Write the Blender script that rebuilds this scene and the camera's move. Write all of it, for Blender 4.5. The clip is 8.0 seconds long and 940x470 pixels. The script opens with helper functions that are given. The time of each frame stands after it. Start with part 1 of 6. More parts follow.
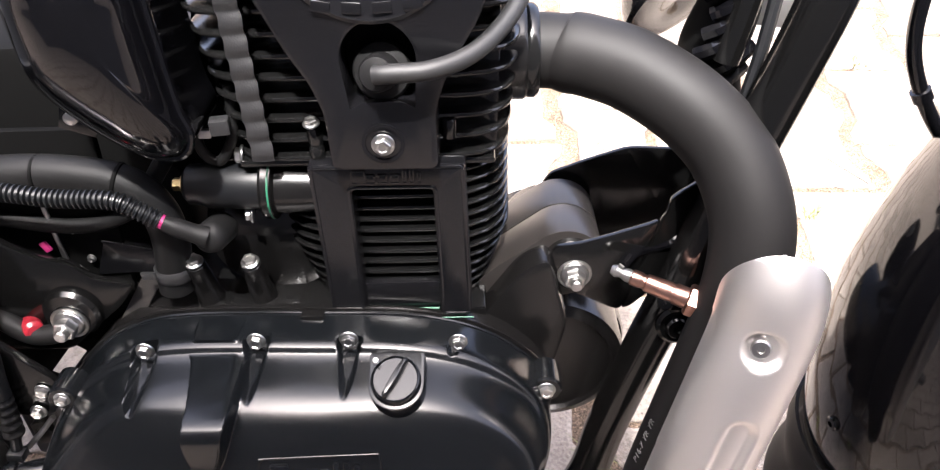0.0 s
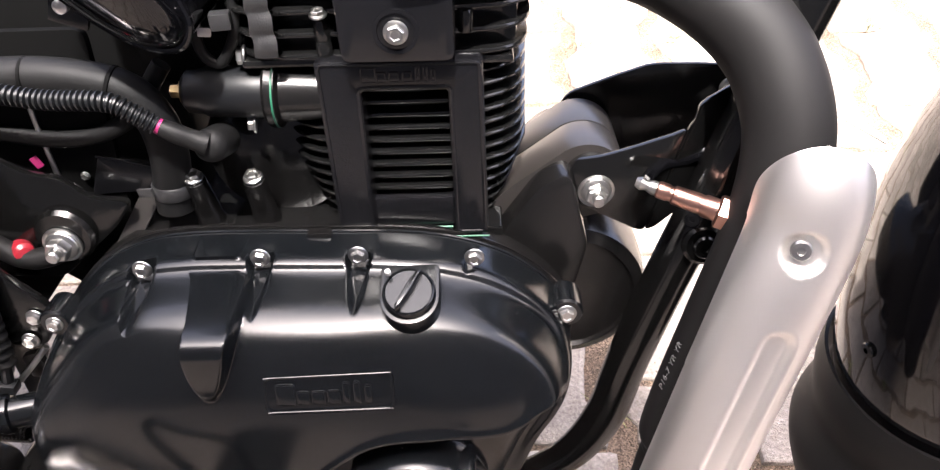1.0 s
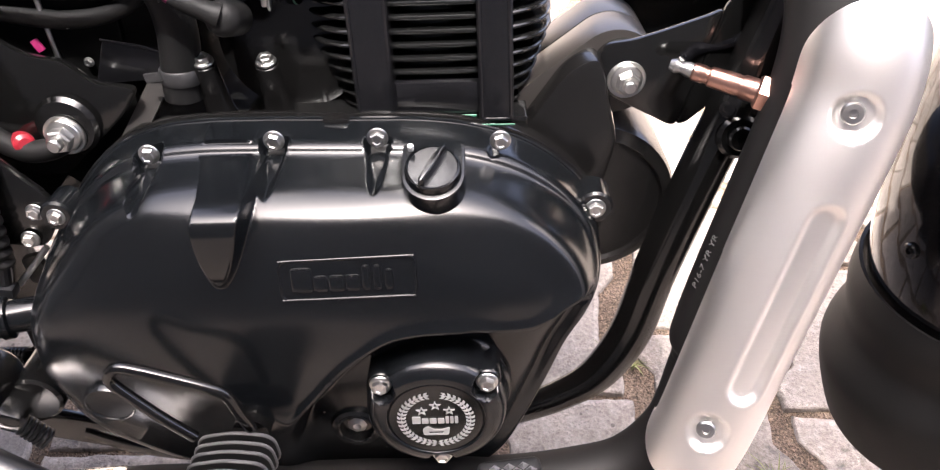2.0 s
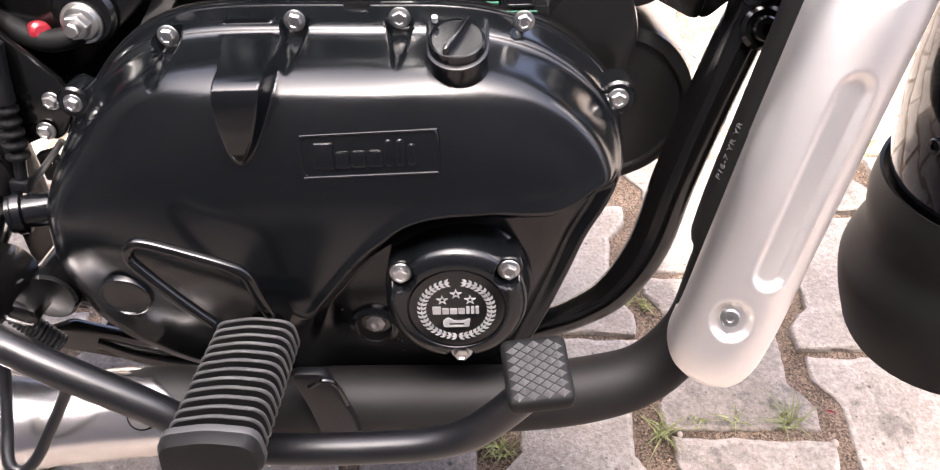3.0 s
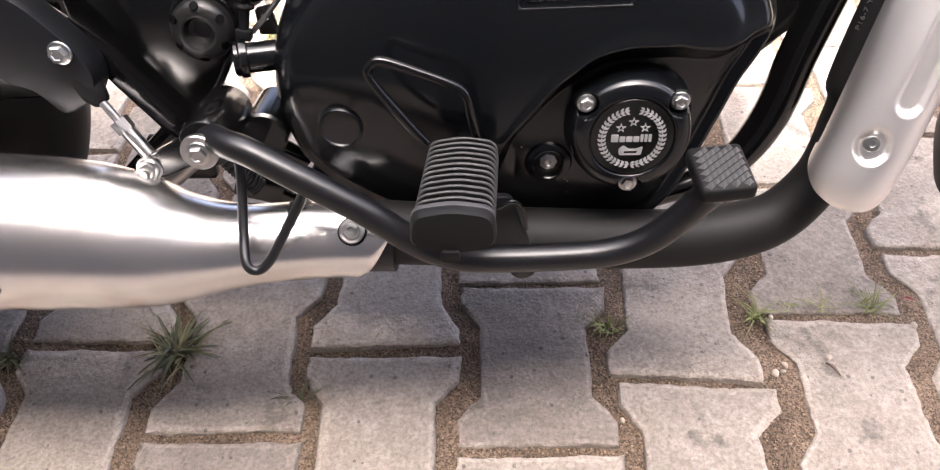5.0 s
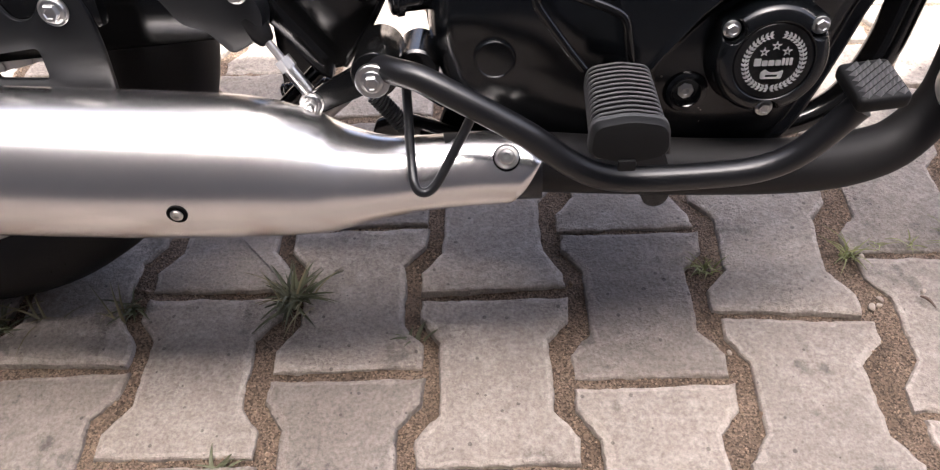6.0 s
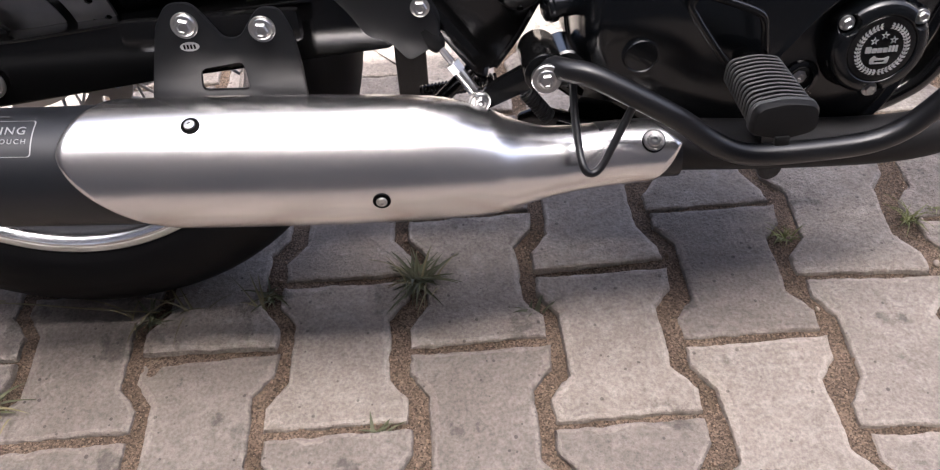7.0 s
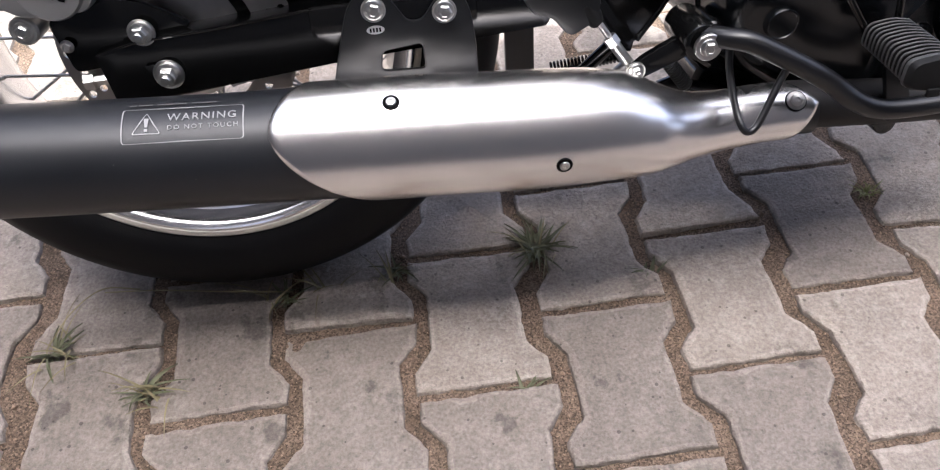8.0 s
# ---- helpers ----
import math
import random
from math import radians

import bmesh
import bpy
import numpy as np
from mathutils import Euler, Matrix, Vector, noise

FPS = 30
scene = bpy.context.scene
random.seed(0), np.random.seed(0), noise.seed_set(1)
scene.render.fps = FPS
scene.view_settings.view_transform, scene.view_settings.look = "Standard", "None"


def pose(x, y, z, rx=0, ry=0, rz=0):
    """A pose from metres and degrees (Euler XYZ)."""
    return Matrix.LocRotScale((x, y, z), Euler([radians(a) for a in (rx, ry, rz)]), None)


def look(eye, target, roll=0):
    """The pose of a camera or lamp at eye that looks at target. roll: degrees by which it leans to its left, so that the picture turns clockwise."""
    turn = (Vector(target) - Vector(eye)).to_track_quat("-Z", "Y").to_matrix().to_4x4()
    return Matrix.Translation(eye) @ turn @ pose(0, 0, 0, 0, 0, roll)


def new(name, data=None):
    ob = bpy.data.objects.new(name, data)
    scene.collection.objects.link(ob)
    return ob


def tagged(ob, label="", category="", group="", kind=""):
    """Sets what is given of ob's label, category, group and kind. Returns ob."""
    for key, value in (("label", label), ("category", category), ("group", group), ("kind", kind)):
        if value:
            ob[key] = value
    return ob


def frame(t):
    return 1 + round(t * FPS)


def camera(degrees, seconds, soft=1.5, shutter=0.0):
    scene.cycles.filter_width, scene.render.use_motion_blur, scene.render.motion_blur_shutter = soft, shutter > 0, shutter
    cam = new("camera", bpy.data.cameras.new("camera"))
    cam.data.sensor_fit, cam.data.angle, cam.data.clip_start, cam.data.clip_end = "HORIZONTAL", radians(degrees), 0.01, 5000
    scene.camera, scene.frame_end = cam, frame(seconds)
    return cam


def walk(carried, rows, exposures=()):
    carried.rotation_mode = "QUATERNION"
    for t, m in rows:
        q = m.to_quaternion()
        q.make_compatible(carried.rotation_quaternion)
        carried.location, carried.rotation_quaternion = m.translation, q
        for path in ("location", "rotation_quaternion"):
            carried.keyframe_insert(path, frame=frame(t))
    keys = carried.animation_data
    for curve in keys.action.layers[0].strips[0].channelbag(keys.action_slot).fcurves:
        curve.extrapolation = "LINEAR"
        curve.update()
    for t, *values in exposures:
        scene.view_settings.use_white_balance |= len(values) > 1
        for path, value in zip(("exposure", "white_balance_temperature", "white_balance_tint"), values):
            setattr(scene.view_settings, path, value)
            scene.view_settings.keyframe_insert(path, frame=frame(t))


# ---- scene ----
cam = camera(63.7, 8.0, soft=1.2)
PATH = [
    (0, (0.062, 0.145, 0.906), (0.016, 1.446, -0.612), -2.8),
    (0.5, (0.059, 0.136, 0.878), (0.009, 1.434, -0.643), -3.0),
    (1, (0.05, 0.122, 0.848), (0.002, 1.418, -0.675), -3.1),
    (1.4, (0.032, 0.103, 0.825), (0.001, 1.414, -0.685), -3.0),
    (1.5, (0.033, 0.101, 0.818), (-0.013, 1.404, -0.699), -3.0),
    (2.8, (0.02, 0.043, 0.739), (-0.016, 1.348, -0.777), -2.5),
    (3, (0.016, 0.034, 0.733), (-0.026, 1.338, -0.783), -2.6),
    (3.5, (0.008, 0.002, 0.712), (-0.032, 1.308, -0.802), -2.2),
    (4, (-0.02, -0.017, 0.702), (-0.064, 1.287, -0.813), -2.0),
    (4.5, (-0.06, -0.056, 0.705), (-0.106, 1.246, -0.812), -2.0),
    (4.7, (-0.078, -0.075, 0.71), (-0.124, 1.228, -0.806), -1.9),
    (5.8, (-0.199, -0.16, 0.72), (-0.253, 1.136, -0.802), -3.3),
    (6, (-0.222, -0.169, 0.71), (-0.281, 1.126, -0.813), -3.6),
    (6.5, (-0.287, -0.195, 0.739), (-0.326, 1.098, -0.785), -3.9),
    (7, (-0.384, -0.238, 0.775), (-0.384, 1.051, -0.754), -4.2),
    (7.5, (-0.484, -0.262, 0.784), (-0.433, 1.014, -0.755), -3.9),
    (8, (-0.589, -0.279, 0.809), (-0.492, 0.987, -0.736), -3.7),
]
walk(cam, [(t, look(eye, target, roll)) for t, eye, target, roll in PATH],
     [(0.0, 3.53, 6250, 11), (1.5, 3.76, 6350, 12), (3.5, 3.80, 6300, 12), (4.5, 3.54, 6350, 11), (6.0, 2.90, 6150, 10), (6.5, 2.80, 6100, 10), (8.0, 2.71, 5850, 8)])

# ---- world, sun and exposure ----
world = bpy.data.worlds.new("world")
scene.world = world
world.use_nodes = True
wn = world.node_tree.nodes
sky = wn.new("ShaderNodeTexSky")
sky.sky_type, sky.sun_disc = "NISHITA", False
sky.sun_elevation, sky.sun_rotation = radians(74), radians(174)
sky.air_density, sky.dust_density, sky.ozone_density = 0.27, 6.0, 0.4
wn["Background"].inputs["Strength"].default_value = 0.15
world.node_tree.links.new(sky.outputs["Color"], wn["Background"].inputs["Color"])
sun = new("sun", bpy.data.lights.new("sun", "SUN"))
sun.data.energy, sun.data.angle, sun.data.color = 2.1, radians(2), (1.0, 0.955, 0.90)
sun.matrix_world = look((0.12, -1.139, 4.0), (0, 0, 0))

# ---- materials ----


def material(name, colour, rough, metal=0.0, tone=0.15, scale=12.0, bump=0.0, bump_scale=400.0, rough_var=0.1,
             coat=0.0, stretch=(1, 1, 1), specular=0.5):
    """A painted, metal or rubber surface: broad tone changes, fine grain, uneven gloss."""
    m = bpy.data.materials.new(name)
    m.use_nodes = True
    nt = m.node_tree
    p = nt.nodes["Principled BSDF"]
    tc = nt.nodes.new("ShaderNodeTexCoord")
    mp = nt.nodes.new("ShaderNodeMapping")
    mp.inputs["Scale"].default_value = stretch
    nt.links.new(tc.outputs["Object"], mp.inputs["Vector"])
    n1 = nt.nodes.new("ShaderNodeTexNoise")
    n1.inputs["Scale"].default_value, n1.inputs["Detail"].default_value = scale, 5
    n2 = nt.nodes.new("ShaderNodeTexNoise")
    n2.inputs["Scale"].default_value, n2.inputs["Detail"].default_value = bump_scale, 3
    for n in (n1, n2):
        nt.links.new(mp.outputs["Vector"], n.inputs["Vector"])
    r = nt.nodes.new("ShaderNodeMapRange")
    r.inputs["To Min"].default_value, r.inputs["To Max"].default_value = 1 - tone, 1 + tone
    nt.links.new(n1.outputs["Fac"], r.inputs["Value"])
    v = nt.nodes.new("ShaderNodeVectorMath")
    v.operation = "SCALE"
    v.inputs[0].default_value = colour
    nt.links.new(r.outputs["Result"], v.inputs["Scale"])
    nt.links.new(v.outputs["Vector"], p.inputs["Base Color"])
    rr = nt.nodes.new("ShaderNodeMapRange")
    rr.inputs["To Min"].default_value, rr.inputs["To Max"].default_value = rough * (1 - rough_var), min(1, rough * (1 + rough_var))
    nt.links.new(n1.outputs["Fac"], rr.inputs["Value"])
    nt.links.new(rr.outputs["Result"], p.inputs["Roughness"])
    p.inputs["Metallic"].default_value = metal
    p.inputs["Coat Weight"].default_value = coat
    p.inputs["Coat Roughness"].default_value = 0.04
    p.inputs["Specular IOR Level"].default_value = specular
    if bump:
        b = nt.nodes.new("ShaderNodeBump")
        b.inputs["Strength"].default_value, b.inputs["Distance"].default_value = bump, 0.001
        nt.links.new(n2.outputs["Fac"], b.inputs["Height"])
        nt.links.new(b.outputs["Normal"], p.inputs["Normal"])
    return m


def dusty(m, dust=(0.35, 0.3, 0.26), amount=0.5):
    """Pale dust specks scattered over a finished surface."""
    nt = m.node_tree
    p = nt.nodes["Principled BSDF"]
    source = p.inputs["Base Color"].links[0].from_socket
    tc = nt.nodes.new("ShaderNodeTexCoord")
    vo = nt.nodes.new("ShaderNodeTexVoronoi")
    vo.inputs["Scale"].default_value = 90
    nt.links.new(tc.outputs["Object"], vo.inputs["Vector"])
    big = nt.nodes.new("ShaderNodeTexNoise")
    big.inputs["Scale"].default_value = 25
    nt.links.new(tc.outputs["Object"], big.inputs["Vector"])
    thr = nt.nodes.new("ShaderNodeMapRange")
    thr.inputs["From Min"].default_value, thr.inputs["From Max"].default_value = 0.55, 0.75
    thr.inputs["To Min"].default_value, thr.inputs["To Max"].default_value = 0.0, 0.09
    nt.links.new(big.outputs["Fac"], thr.inputs["Value"])
    lt = nt.nodes.new("ShaderNodeMath")
    lt.operation = "LESS_THAN"
    nt.links.new(vo.outputs["Distance"], lt.inputs[0])
    nt.links.new(thr.outputs["Result"], lt.inputs[1])
    mul = nt.nodes.new("ShaderNodeMath")
    mul.operation = "MULTIPLY"
    mul.inputs[1].default_value = amount
    nt.links.new(lt.outputs["Value"], mul.inputs[0])
    mx = nt.nodes.new("ShaderNodeMix")
    mx.data_type = "RGBA"
    nt.links.new(mul.outputs["Value"], mx.inputs["Factor"])
    nt.links.new(source, mx.inputs[6])
    mx.inputs[7].default_value = (*dust, 1)
    nt.links.new(mx.outputs[2], p.inputs["Base Color"])
    return m


SATIN = dusty(material("satin_black_paint", (0.0030, 0.0036, 0.0044), 0.205, bump=0.02, bump_scale=900, tone=0.2, scale=30, specular=0.45))
CASE = material("matt_black_casting", (0.0045, 0.0043, 0.0043), 0.24, bump=0.05, bump_scale=700, tone=0.3, scale=40)
FIN = material("black_fin_paint", (0.005, 0.005, 0.005), 0.16, bump=0.03, bump_scale=600)
GUARD = dusty(material("satin_guard_paint", (0.0044, 0.0044, 0.0052), 0.23, bump=0.05, bump_scale=800))
CAN = dusty(material("matt_black_silencer", (0.0074, 0.0084, 0.0108), 0.42, bump=0.12, bump_scale=1200, tone=0.25, scale=18), amount=0.25)
PIPE = dusty(material("matt_black_pipe", (0.0062, 0.0058, 0.0058), 0.60, specular=0.27, bump=0.04, bump_scale=1200, tone=0.25, scale=18), amount=0.25)
GLOSS = material("gloss_black_paint", (0.002, 0.002, 0.0025), 0.10, coat=0.5, specular=0.25)
FRAME = material("black_frame_paint", (0.003, 0.003, 0.003), 0.16, bump=0.03, bump_scale=150)
PEDAL = dusty(material("satin_pedal_paint", (0.0050, 0.0052, 0.0062), 0.34, bump=0.05, bump_scale=600))
RUBBER = material("black_rubber", (0.0056, 0.0056, 0.0058), 0.56, bump=0.08, bump_scale=900, tone=0.3, scale=40, specular=0.18)
PLASTIC = material("black_plastic", (0.005, 0.0055, 0.0065), 0.38, bump=0.08, bump_scale=1500, specular=0.4)
TYRE = material("tyre_rubber", (0.0042, 0.0042, 0.0047), 0.55, bump=0.25, bump_scale=500, tone=0.35, scale=20, specular=0.22)
RIM = material("polished_rim_flange", (0.58, 0.58, 0.59), 0.20, metal=1.0, tone=0.12, scale=60)
RIM_LIP = material("dull_rim_lip", (0.46, 0.435, 0.38), 0.45, tone=0.1, scale=40)
ALU = material("brushed_aluminium", (0.81, 0.79, 0.77), 0.26, metal=1.0, tone=0.07, scale=14, rough_var=0.10, stretch=(0.5, 2.5, 2.5))
ALU_V = material("brushed_shield_aluminium", (0.91, 0.885, 0.86), 0.44, metal=1.0, tone=0.06, scale=5, rough_var=0.15, stretch=(5, 5, 1.0))
ZINC = material("zinc_plated_steel", (0.50, 0.495, 0.48), 0.32, metal=1.0, tone=0.3, scale=80, bump=0.1, bump_scale=500)
STEEL = material("dull_steel", (0.42, 0.41, 0.40), 0.38, metal=1.0, tone=0.2, scale=60, bump=0.1)
COPPER = material("coppery_steel", (0.50, 0.29, 0.235), 0.30, metal=1.0, tone=0.15, scale=60)
BRASS = material("brass", (0.62, 0.47, 0.24), 0.3, metal=1.0)
GREY_RUBBER = material("grey_rubber", (0.017, 0.017, 0.018), 0.42, bump=0.2, bump_scale=900)
CABLE = material("grey_cable_sheath", (0.012, 0.012, 0.0125), 0.55, bump=0.05)
# near-black, hardly any gloss: shade of recesses put into colour, also small black parts
DARK = material("near_black_parts_and_shade", (0.002, 0.002, 0.002), 0.7, specular=0.06)
CAP = material("grey_black_plastic", (0.0055, 0.0053, 0.0053), 0.42, bump=0.05, bump_scale=900)
# satin black lifted and warmed: light reflected from the sunlit ground, put into colour
LUG = material("satin_black_with_ground_light", (0.017, 0.0152, 0.0142), 0.34, bump=0.05, bump_scale=900)
RED = material("red_plastic", (0.20, 0.012, 0.02), 0.3)
PINK = material("pink_tape", (0.26, 0.015, 0.09), 0.45)
WHITE = material("white_plastic", (0.62, 0.62, 0.60), 0.4)
SILVER_INK = material("silver_print", (0.27, 0.27, 0.27), 0.45, tone=0.1)
PALE_INK = material("pale_grey_print", (0.09, 0.09, 0.09), 0.5, tone=0.1)
BADGE = material("badge_black", (0.004, 0.004, 0.004), 0.25)
GREEN = material("green_gasket", (0.012, 0.10, 0.055), 0.5)
GLASS = material("oil_window_glass", (0.06, 0.05, 0.045), 0.05, coat=1.0)
STICKER = material("silver_sticker", (0.55, 0.55, 0.55), 0.4, tone=0.05)
GRASS = material("grass_blade", (0.20, 0.215, 0.075), 0.55, tone=0.5, scale=30)
GRASS_DULL = material("dull_grass_blade", (0.115, 0.118, 0.062), 0.6, tone=0.6, scale=40)
DRY = material("dry_grass", (0.22, 0.19, 0.10), 0.65, tone=0.4, scale=30)
LEAF_RED = material("red_leaf", (0.16, 0.025, 0.03), 0.5)
PEBBLE_PALE = material("pale_stone", (0.36, 0.30, 0.24), 0.8, tone=0.3, scale=120)
TWIG = material("dead_twig", (0.11, 0.075, 0.055), 0.8, tone=0.3, scale=200)
PEBBLE = material("pebble", (0.25, 0.175, 0.12), 0.85, tone=0.8, scale=160)
CAST = material("bare_cast_aluminium", (0.46, 0.46, 0.45), 0.42, metal=0.85, tone=0.12, bump=0.25, bump_scale=500)
# grey of scuffed rubber plus the sheen on lit rib tops, both as colour
PEG = material("worn_rubber_with_sheen", (0.037, 0.037, 0.038), 0.55, bump=0.25, bump_scale=900, tone=0.35, scale=60)
# pad rubber in a much lighter copy: light on the stud tops, as colour
STUD = material("rubber_stud_lit_tone", (0.110, 0.110, 0.114), 0.34, tone=0.3, scale=60)
WALL = material("rendered_wall", (0.10, 0.10, 0.10), 0.9, tone=0.25, scale=1.5, bump=0.3, bump_scale=60)


def paver_material(name, gain):
    """Weathered concrete: patches of brown dirt, speckle, pores and oil stains."""
    m = bpy.data.materials.new(name)
    m.use_nodes = True
    nt = m.node_tree
    p = nt.nodes["Principled BSDF"]
    p.inputs["Specular IOR Level"].default_value = 0.3
    geo = nt.nodes.new("ShaderNodeNewGeometry")
    info = nt.nodes.new("ShaderNodeObjectInfo")

    def tex(scale, detail, rough=0.6):
        n = nt.nodes.new("ShaderNodeTexNoise")
        n.inputs["Scale"].default_value, n.inputs["Detail"].default_value, n.inputs["Roughness"].default_value = scale, detail, rough
        nt.links.new(geo.outputs["Position"], n.inputs["Vector"])
        return n
    broad, mid, fine = tex(9, 6, 0.65), tex(62, 6, 0.62), tex(230, 4, 0.7)
    ramp = nt.nodes.new("ShaderNodeValToRGB")
    ramp.color_ramp.elements[0].position, ramp.color_ramp.elements[0].color = 0.34, (0.219, 0.187, 0.157, 1)
    ramp.color_ramp.elements[1].position, ramp.color_ramp.elements[1].color = 0.66, (0.373, 0.325, 0.281, 1)
    # mid noise also drives the bump: lighter tops put lit relief into the colour
    mixv = nt.nodes.new("ShaderNodeMath")
    mixv.operation = "MULTIPLY_ADD"
    nt.links.new(mid.outputs["Fac"], mixv.inputs[0])
    mixv.inputs[1].default_value = 0.46
    add = nt.nodes.new("ShaderNodeMath")
    add.operation = "MULTIPLY"
    add.inputs[1].default_value = 0.54
    nt.links.new(broad.outputs["Fac"], add.inputs[0])
    nt.links.new(add.outputs["Value"], mixv.inputs[2])
    nt.links.new(mixv.outputs["Value"], ramp.inputs["Fac"])
    # speckle of grit
    spk = nt.nodes.new("ShaderNodeMapRange")
    spk.inputs["From Min"].default_value, spk.inputs["From Max"].default_value = 0.3, 0.7
    spk.inputs["To Min"].default_value, spk.inputs["To Max"].default_value = 0.69, 1.29
    nt.links.new(fine.outputs["Fac"], spk.inputs["Value"])
    per = nt.nodes.new("ShaderNodeMapRange")
    per.inputs["To Min"].default_value, per.inputs["To Max"].default_value = 0.72 * gain, 1.12 * gain
    nt.links.new(info.outputs["Random"], per.inputs["Value"])
    k = nt.nodes.new("ShaderNodeMath")
    k.operation = "MULTIPLY"
    nt.links.new(spk.outputs["Result"], k.inputs[0])
    nt.links.new(per.outputs["Result"], k.inputs[1])
    # open pores of the concrete
    vo = nt.nodes.new("ShaderNodeTexVoronoi")
    vo.inputs["Scale"].default_value = 120
    nt.links.new(geo.outputs["Position"], vo.inputs["Vector"])
    sc = nt.nodes.new("ShaderNodeSeparateColor")
    nt.links.new(vo.outputs["Color"], sc.inputs["Color"])
    size = nt.nodes.new("ShaderNodeMapRange")
    size.inputs["From Min"].default_value, size.inputs["From Max"].default_value = 0.86, 1.0
    size.inputs["To Min"].default_value, size.inputs["To Max"].default_value = 0.02, 0.30
    nt.links.new(sc.outputs["Red"], size.inputs["Value"])
    pore = nt.nodes.new("ShaderNodeMath")
    pore.operation = "LESS_THAN"
    nt.links.new(vo.outputs["Distance"], pore.inputs[0])
    nt.links.new(size.outputs["Result"], pore.inputs[1])
    shade = nt.nodes.new("ShaderNodeMapRange")
    shade.inputs["To Min"].default_value, shade.inputs["To Max"].default_value = 1.0, 0.52
    nt.links.new(pore.outputs["Value"], shade.inputs["Value"])
    kp = nt.nodes.new("ShaderNodeMath")
    kp.operation = "MULTIPLY"
    nt.links.new(k.outputs["Value"], kp.inputs[0])
    nt.links.new(shade.outputs["Result"], kp.inputs[1])
    k = kp
    # dark oil and damp stains
    st = nt.nodes.new("ShaderNodeMapRange")
    st.inputs["From Min"].default_value, st.inputs["From Max"].default_value = 0.585, 0.640
    st.inputs["To Min"].default_value, st.inputs["To Max"].default_value = 1.0, 0.62
    stn = tex(13, 8, 0.66)
    nt.links.new(stn.outputs["Fac"], st.inputs["Value"])
    k2 = nt.nodes.new("ShaderNodeMath")
    k2.operation = "MULTIPLY"
    nt.links.new(k.outputs["Value"], k2.inputs[0])
    nt.links.new(st.outputs["Result"], k2.inputs[1])
    # brown dirt trodden into the surface
    dn = tex(8, 9, 0.72)
    df = nt.nodes.new("ShaderNodeMapRange")
    df.inputs["From Min"].default_value, df.inputs["From Max"].default_value = 0.42, 0.66
    df.inputs["To Max"].default_value = 0.6
    nt.links.new(dn.outputs["Fac"], df.inputs["Value"])
    dirt = nt.nodes.new("ShaderNodeMix")
    dirt.data_type = "RGBA"
    nt.links.new(df.outputs["Result"], dirt.inputs["Factor"])
    nt.links.new(ramp.outputs["Color"], dirt.inputs[6])
    dirt.inputs[7].default_value = (0.235, 0.197, 0.166, 1)
    v = nt.nodes.new("ShaderNodeVectorMath")
    v.operation = "SCALE"
    nt.links.new(dirt.outputs[2], v.inputs[0])
    nt.links.new(k2.outputs["Value"], v.inputs["Scale"])
    nt.links.new(v.outputs["Vector"], p.inputs["Base Color"])
    p.inputs["Roughness"].default_value = 0.85
    b1 = nt.nodes.new("ShaderNodeBump")
    b1.inputs["Strength"].default_value, b1.inputs["Distance"].default_value = 0.9, 0.0042
    nt.links.new(mid.outputs["Fac"], b1.inputs["Height"])
    b2 = nt.nodes.new("ShaderNodeBump")
    b2.inputs["Strength"].default_value, b2.inputs["Distance"].default_value = 0.95, 0.0028
    nt.links.new(fine.outputs["Fac"], b2.inputs["Height"])
    nt.links.new(b1.outputs["Normal"], b2.inputs["Normal"])
    nt.links.new(b2.outputs["Normal"], p.inputs["Normal"])
    return m


def sand_material():
    m = bpy.data.materials.new("joint_sand")
    m.use_nodes = True
    nt = m.node_tree
    p = nt.nodes["Principled BSDF"]
    p.inputs["Specular IOR Level"].default_value = 0.2
    p.inputs["Roughness"].default_value = 0.95
    geo = nt.nodes.new("ShaderNodeNewGeometry")
    grain = nt.nodes.new("ShaderNodeTexVoronoi")
    grain.inputs["Scale"].default_value = 560
    broad = nt.nodes.new("ShaderNodeTexNoise")
    broad.inputs["Scale"].default_value, broad.inputs["Detail"].default_value = 14, 6
    for n in (grain, broad):
        nt.links.new(geo.outputs["Position"], n.inputs["Vector"])
    ramp = nt.nodes.new("ShaderNodeValToRGB")
    ramp.color_ramp.elements[0].position, ramp.color_ramp.elements[0].color = 0.32, (0.076, 0.054, 0.038, 1)
    ramp.color_ramp.elements[1].position, ramp.color_ramp.elements[1].color = 0.72, (0.150, 0.110, 0.080, 1)
    nt.links.new(broad.outputs["Fac"], ramp.inputs["Fac"])
    bw = nt.nodes.new("ShaderNodeSeparateColor")
    nt.links.new(grain.outputs["Color"], bw.inputs["Color"])
    r = nt.nodes.new("ShaderNodeMapRange")
    r.inputs["To Min"].default_value, r.inputs["To Max"].default_value = 0.45, 1.9
    nt.links.new(bw.outputs["Red"], r.inputs["Value"])
    v = nt.nodes.new("ShaderNodeVectorMath")
    v.operation = "SCALE"
    nt.links.new(ramp.outputs["Color"], v.inputs[0])
    nt.links.new(r.outputs["Result"], v.inputs["Scale"])
    nt.links.new(v.outputs["Vector"], p.inputs["Base Color"])
    b = nt.nodes.new("ShaderNodeBump")
    b.inputs["Strength"].default_value, b.inputs["Distance"].default_value = 0.9, 0.0015
    nt.links.new(grain.outputs["Distance"], b.inputs["Height"])
    nt.links.new(b.outputs["Normal"], p.inputs["Normal"])
    return m


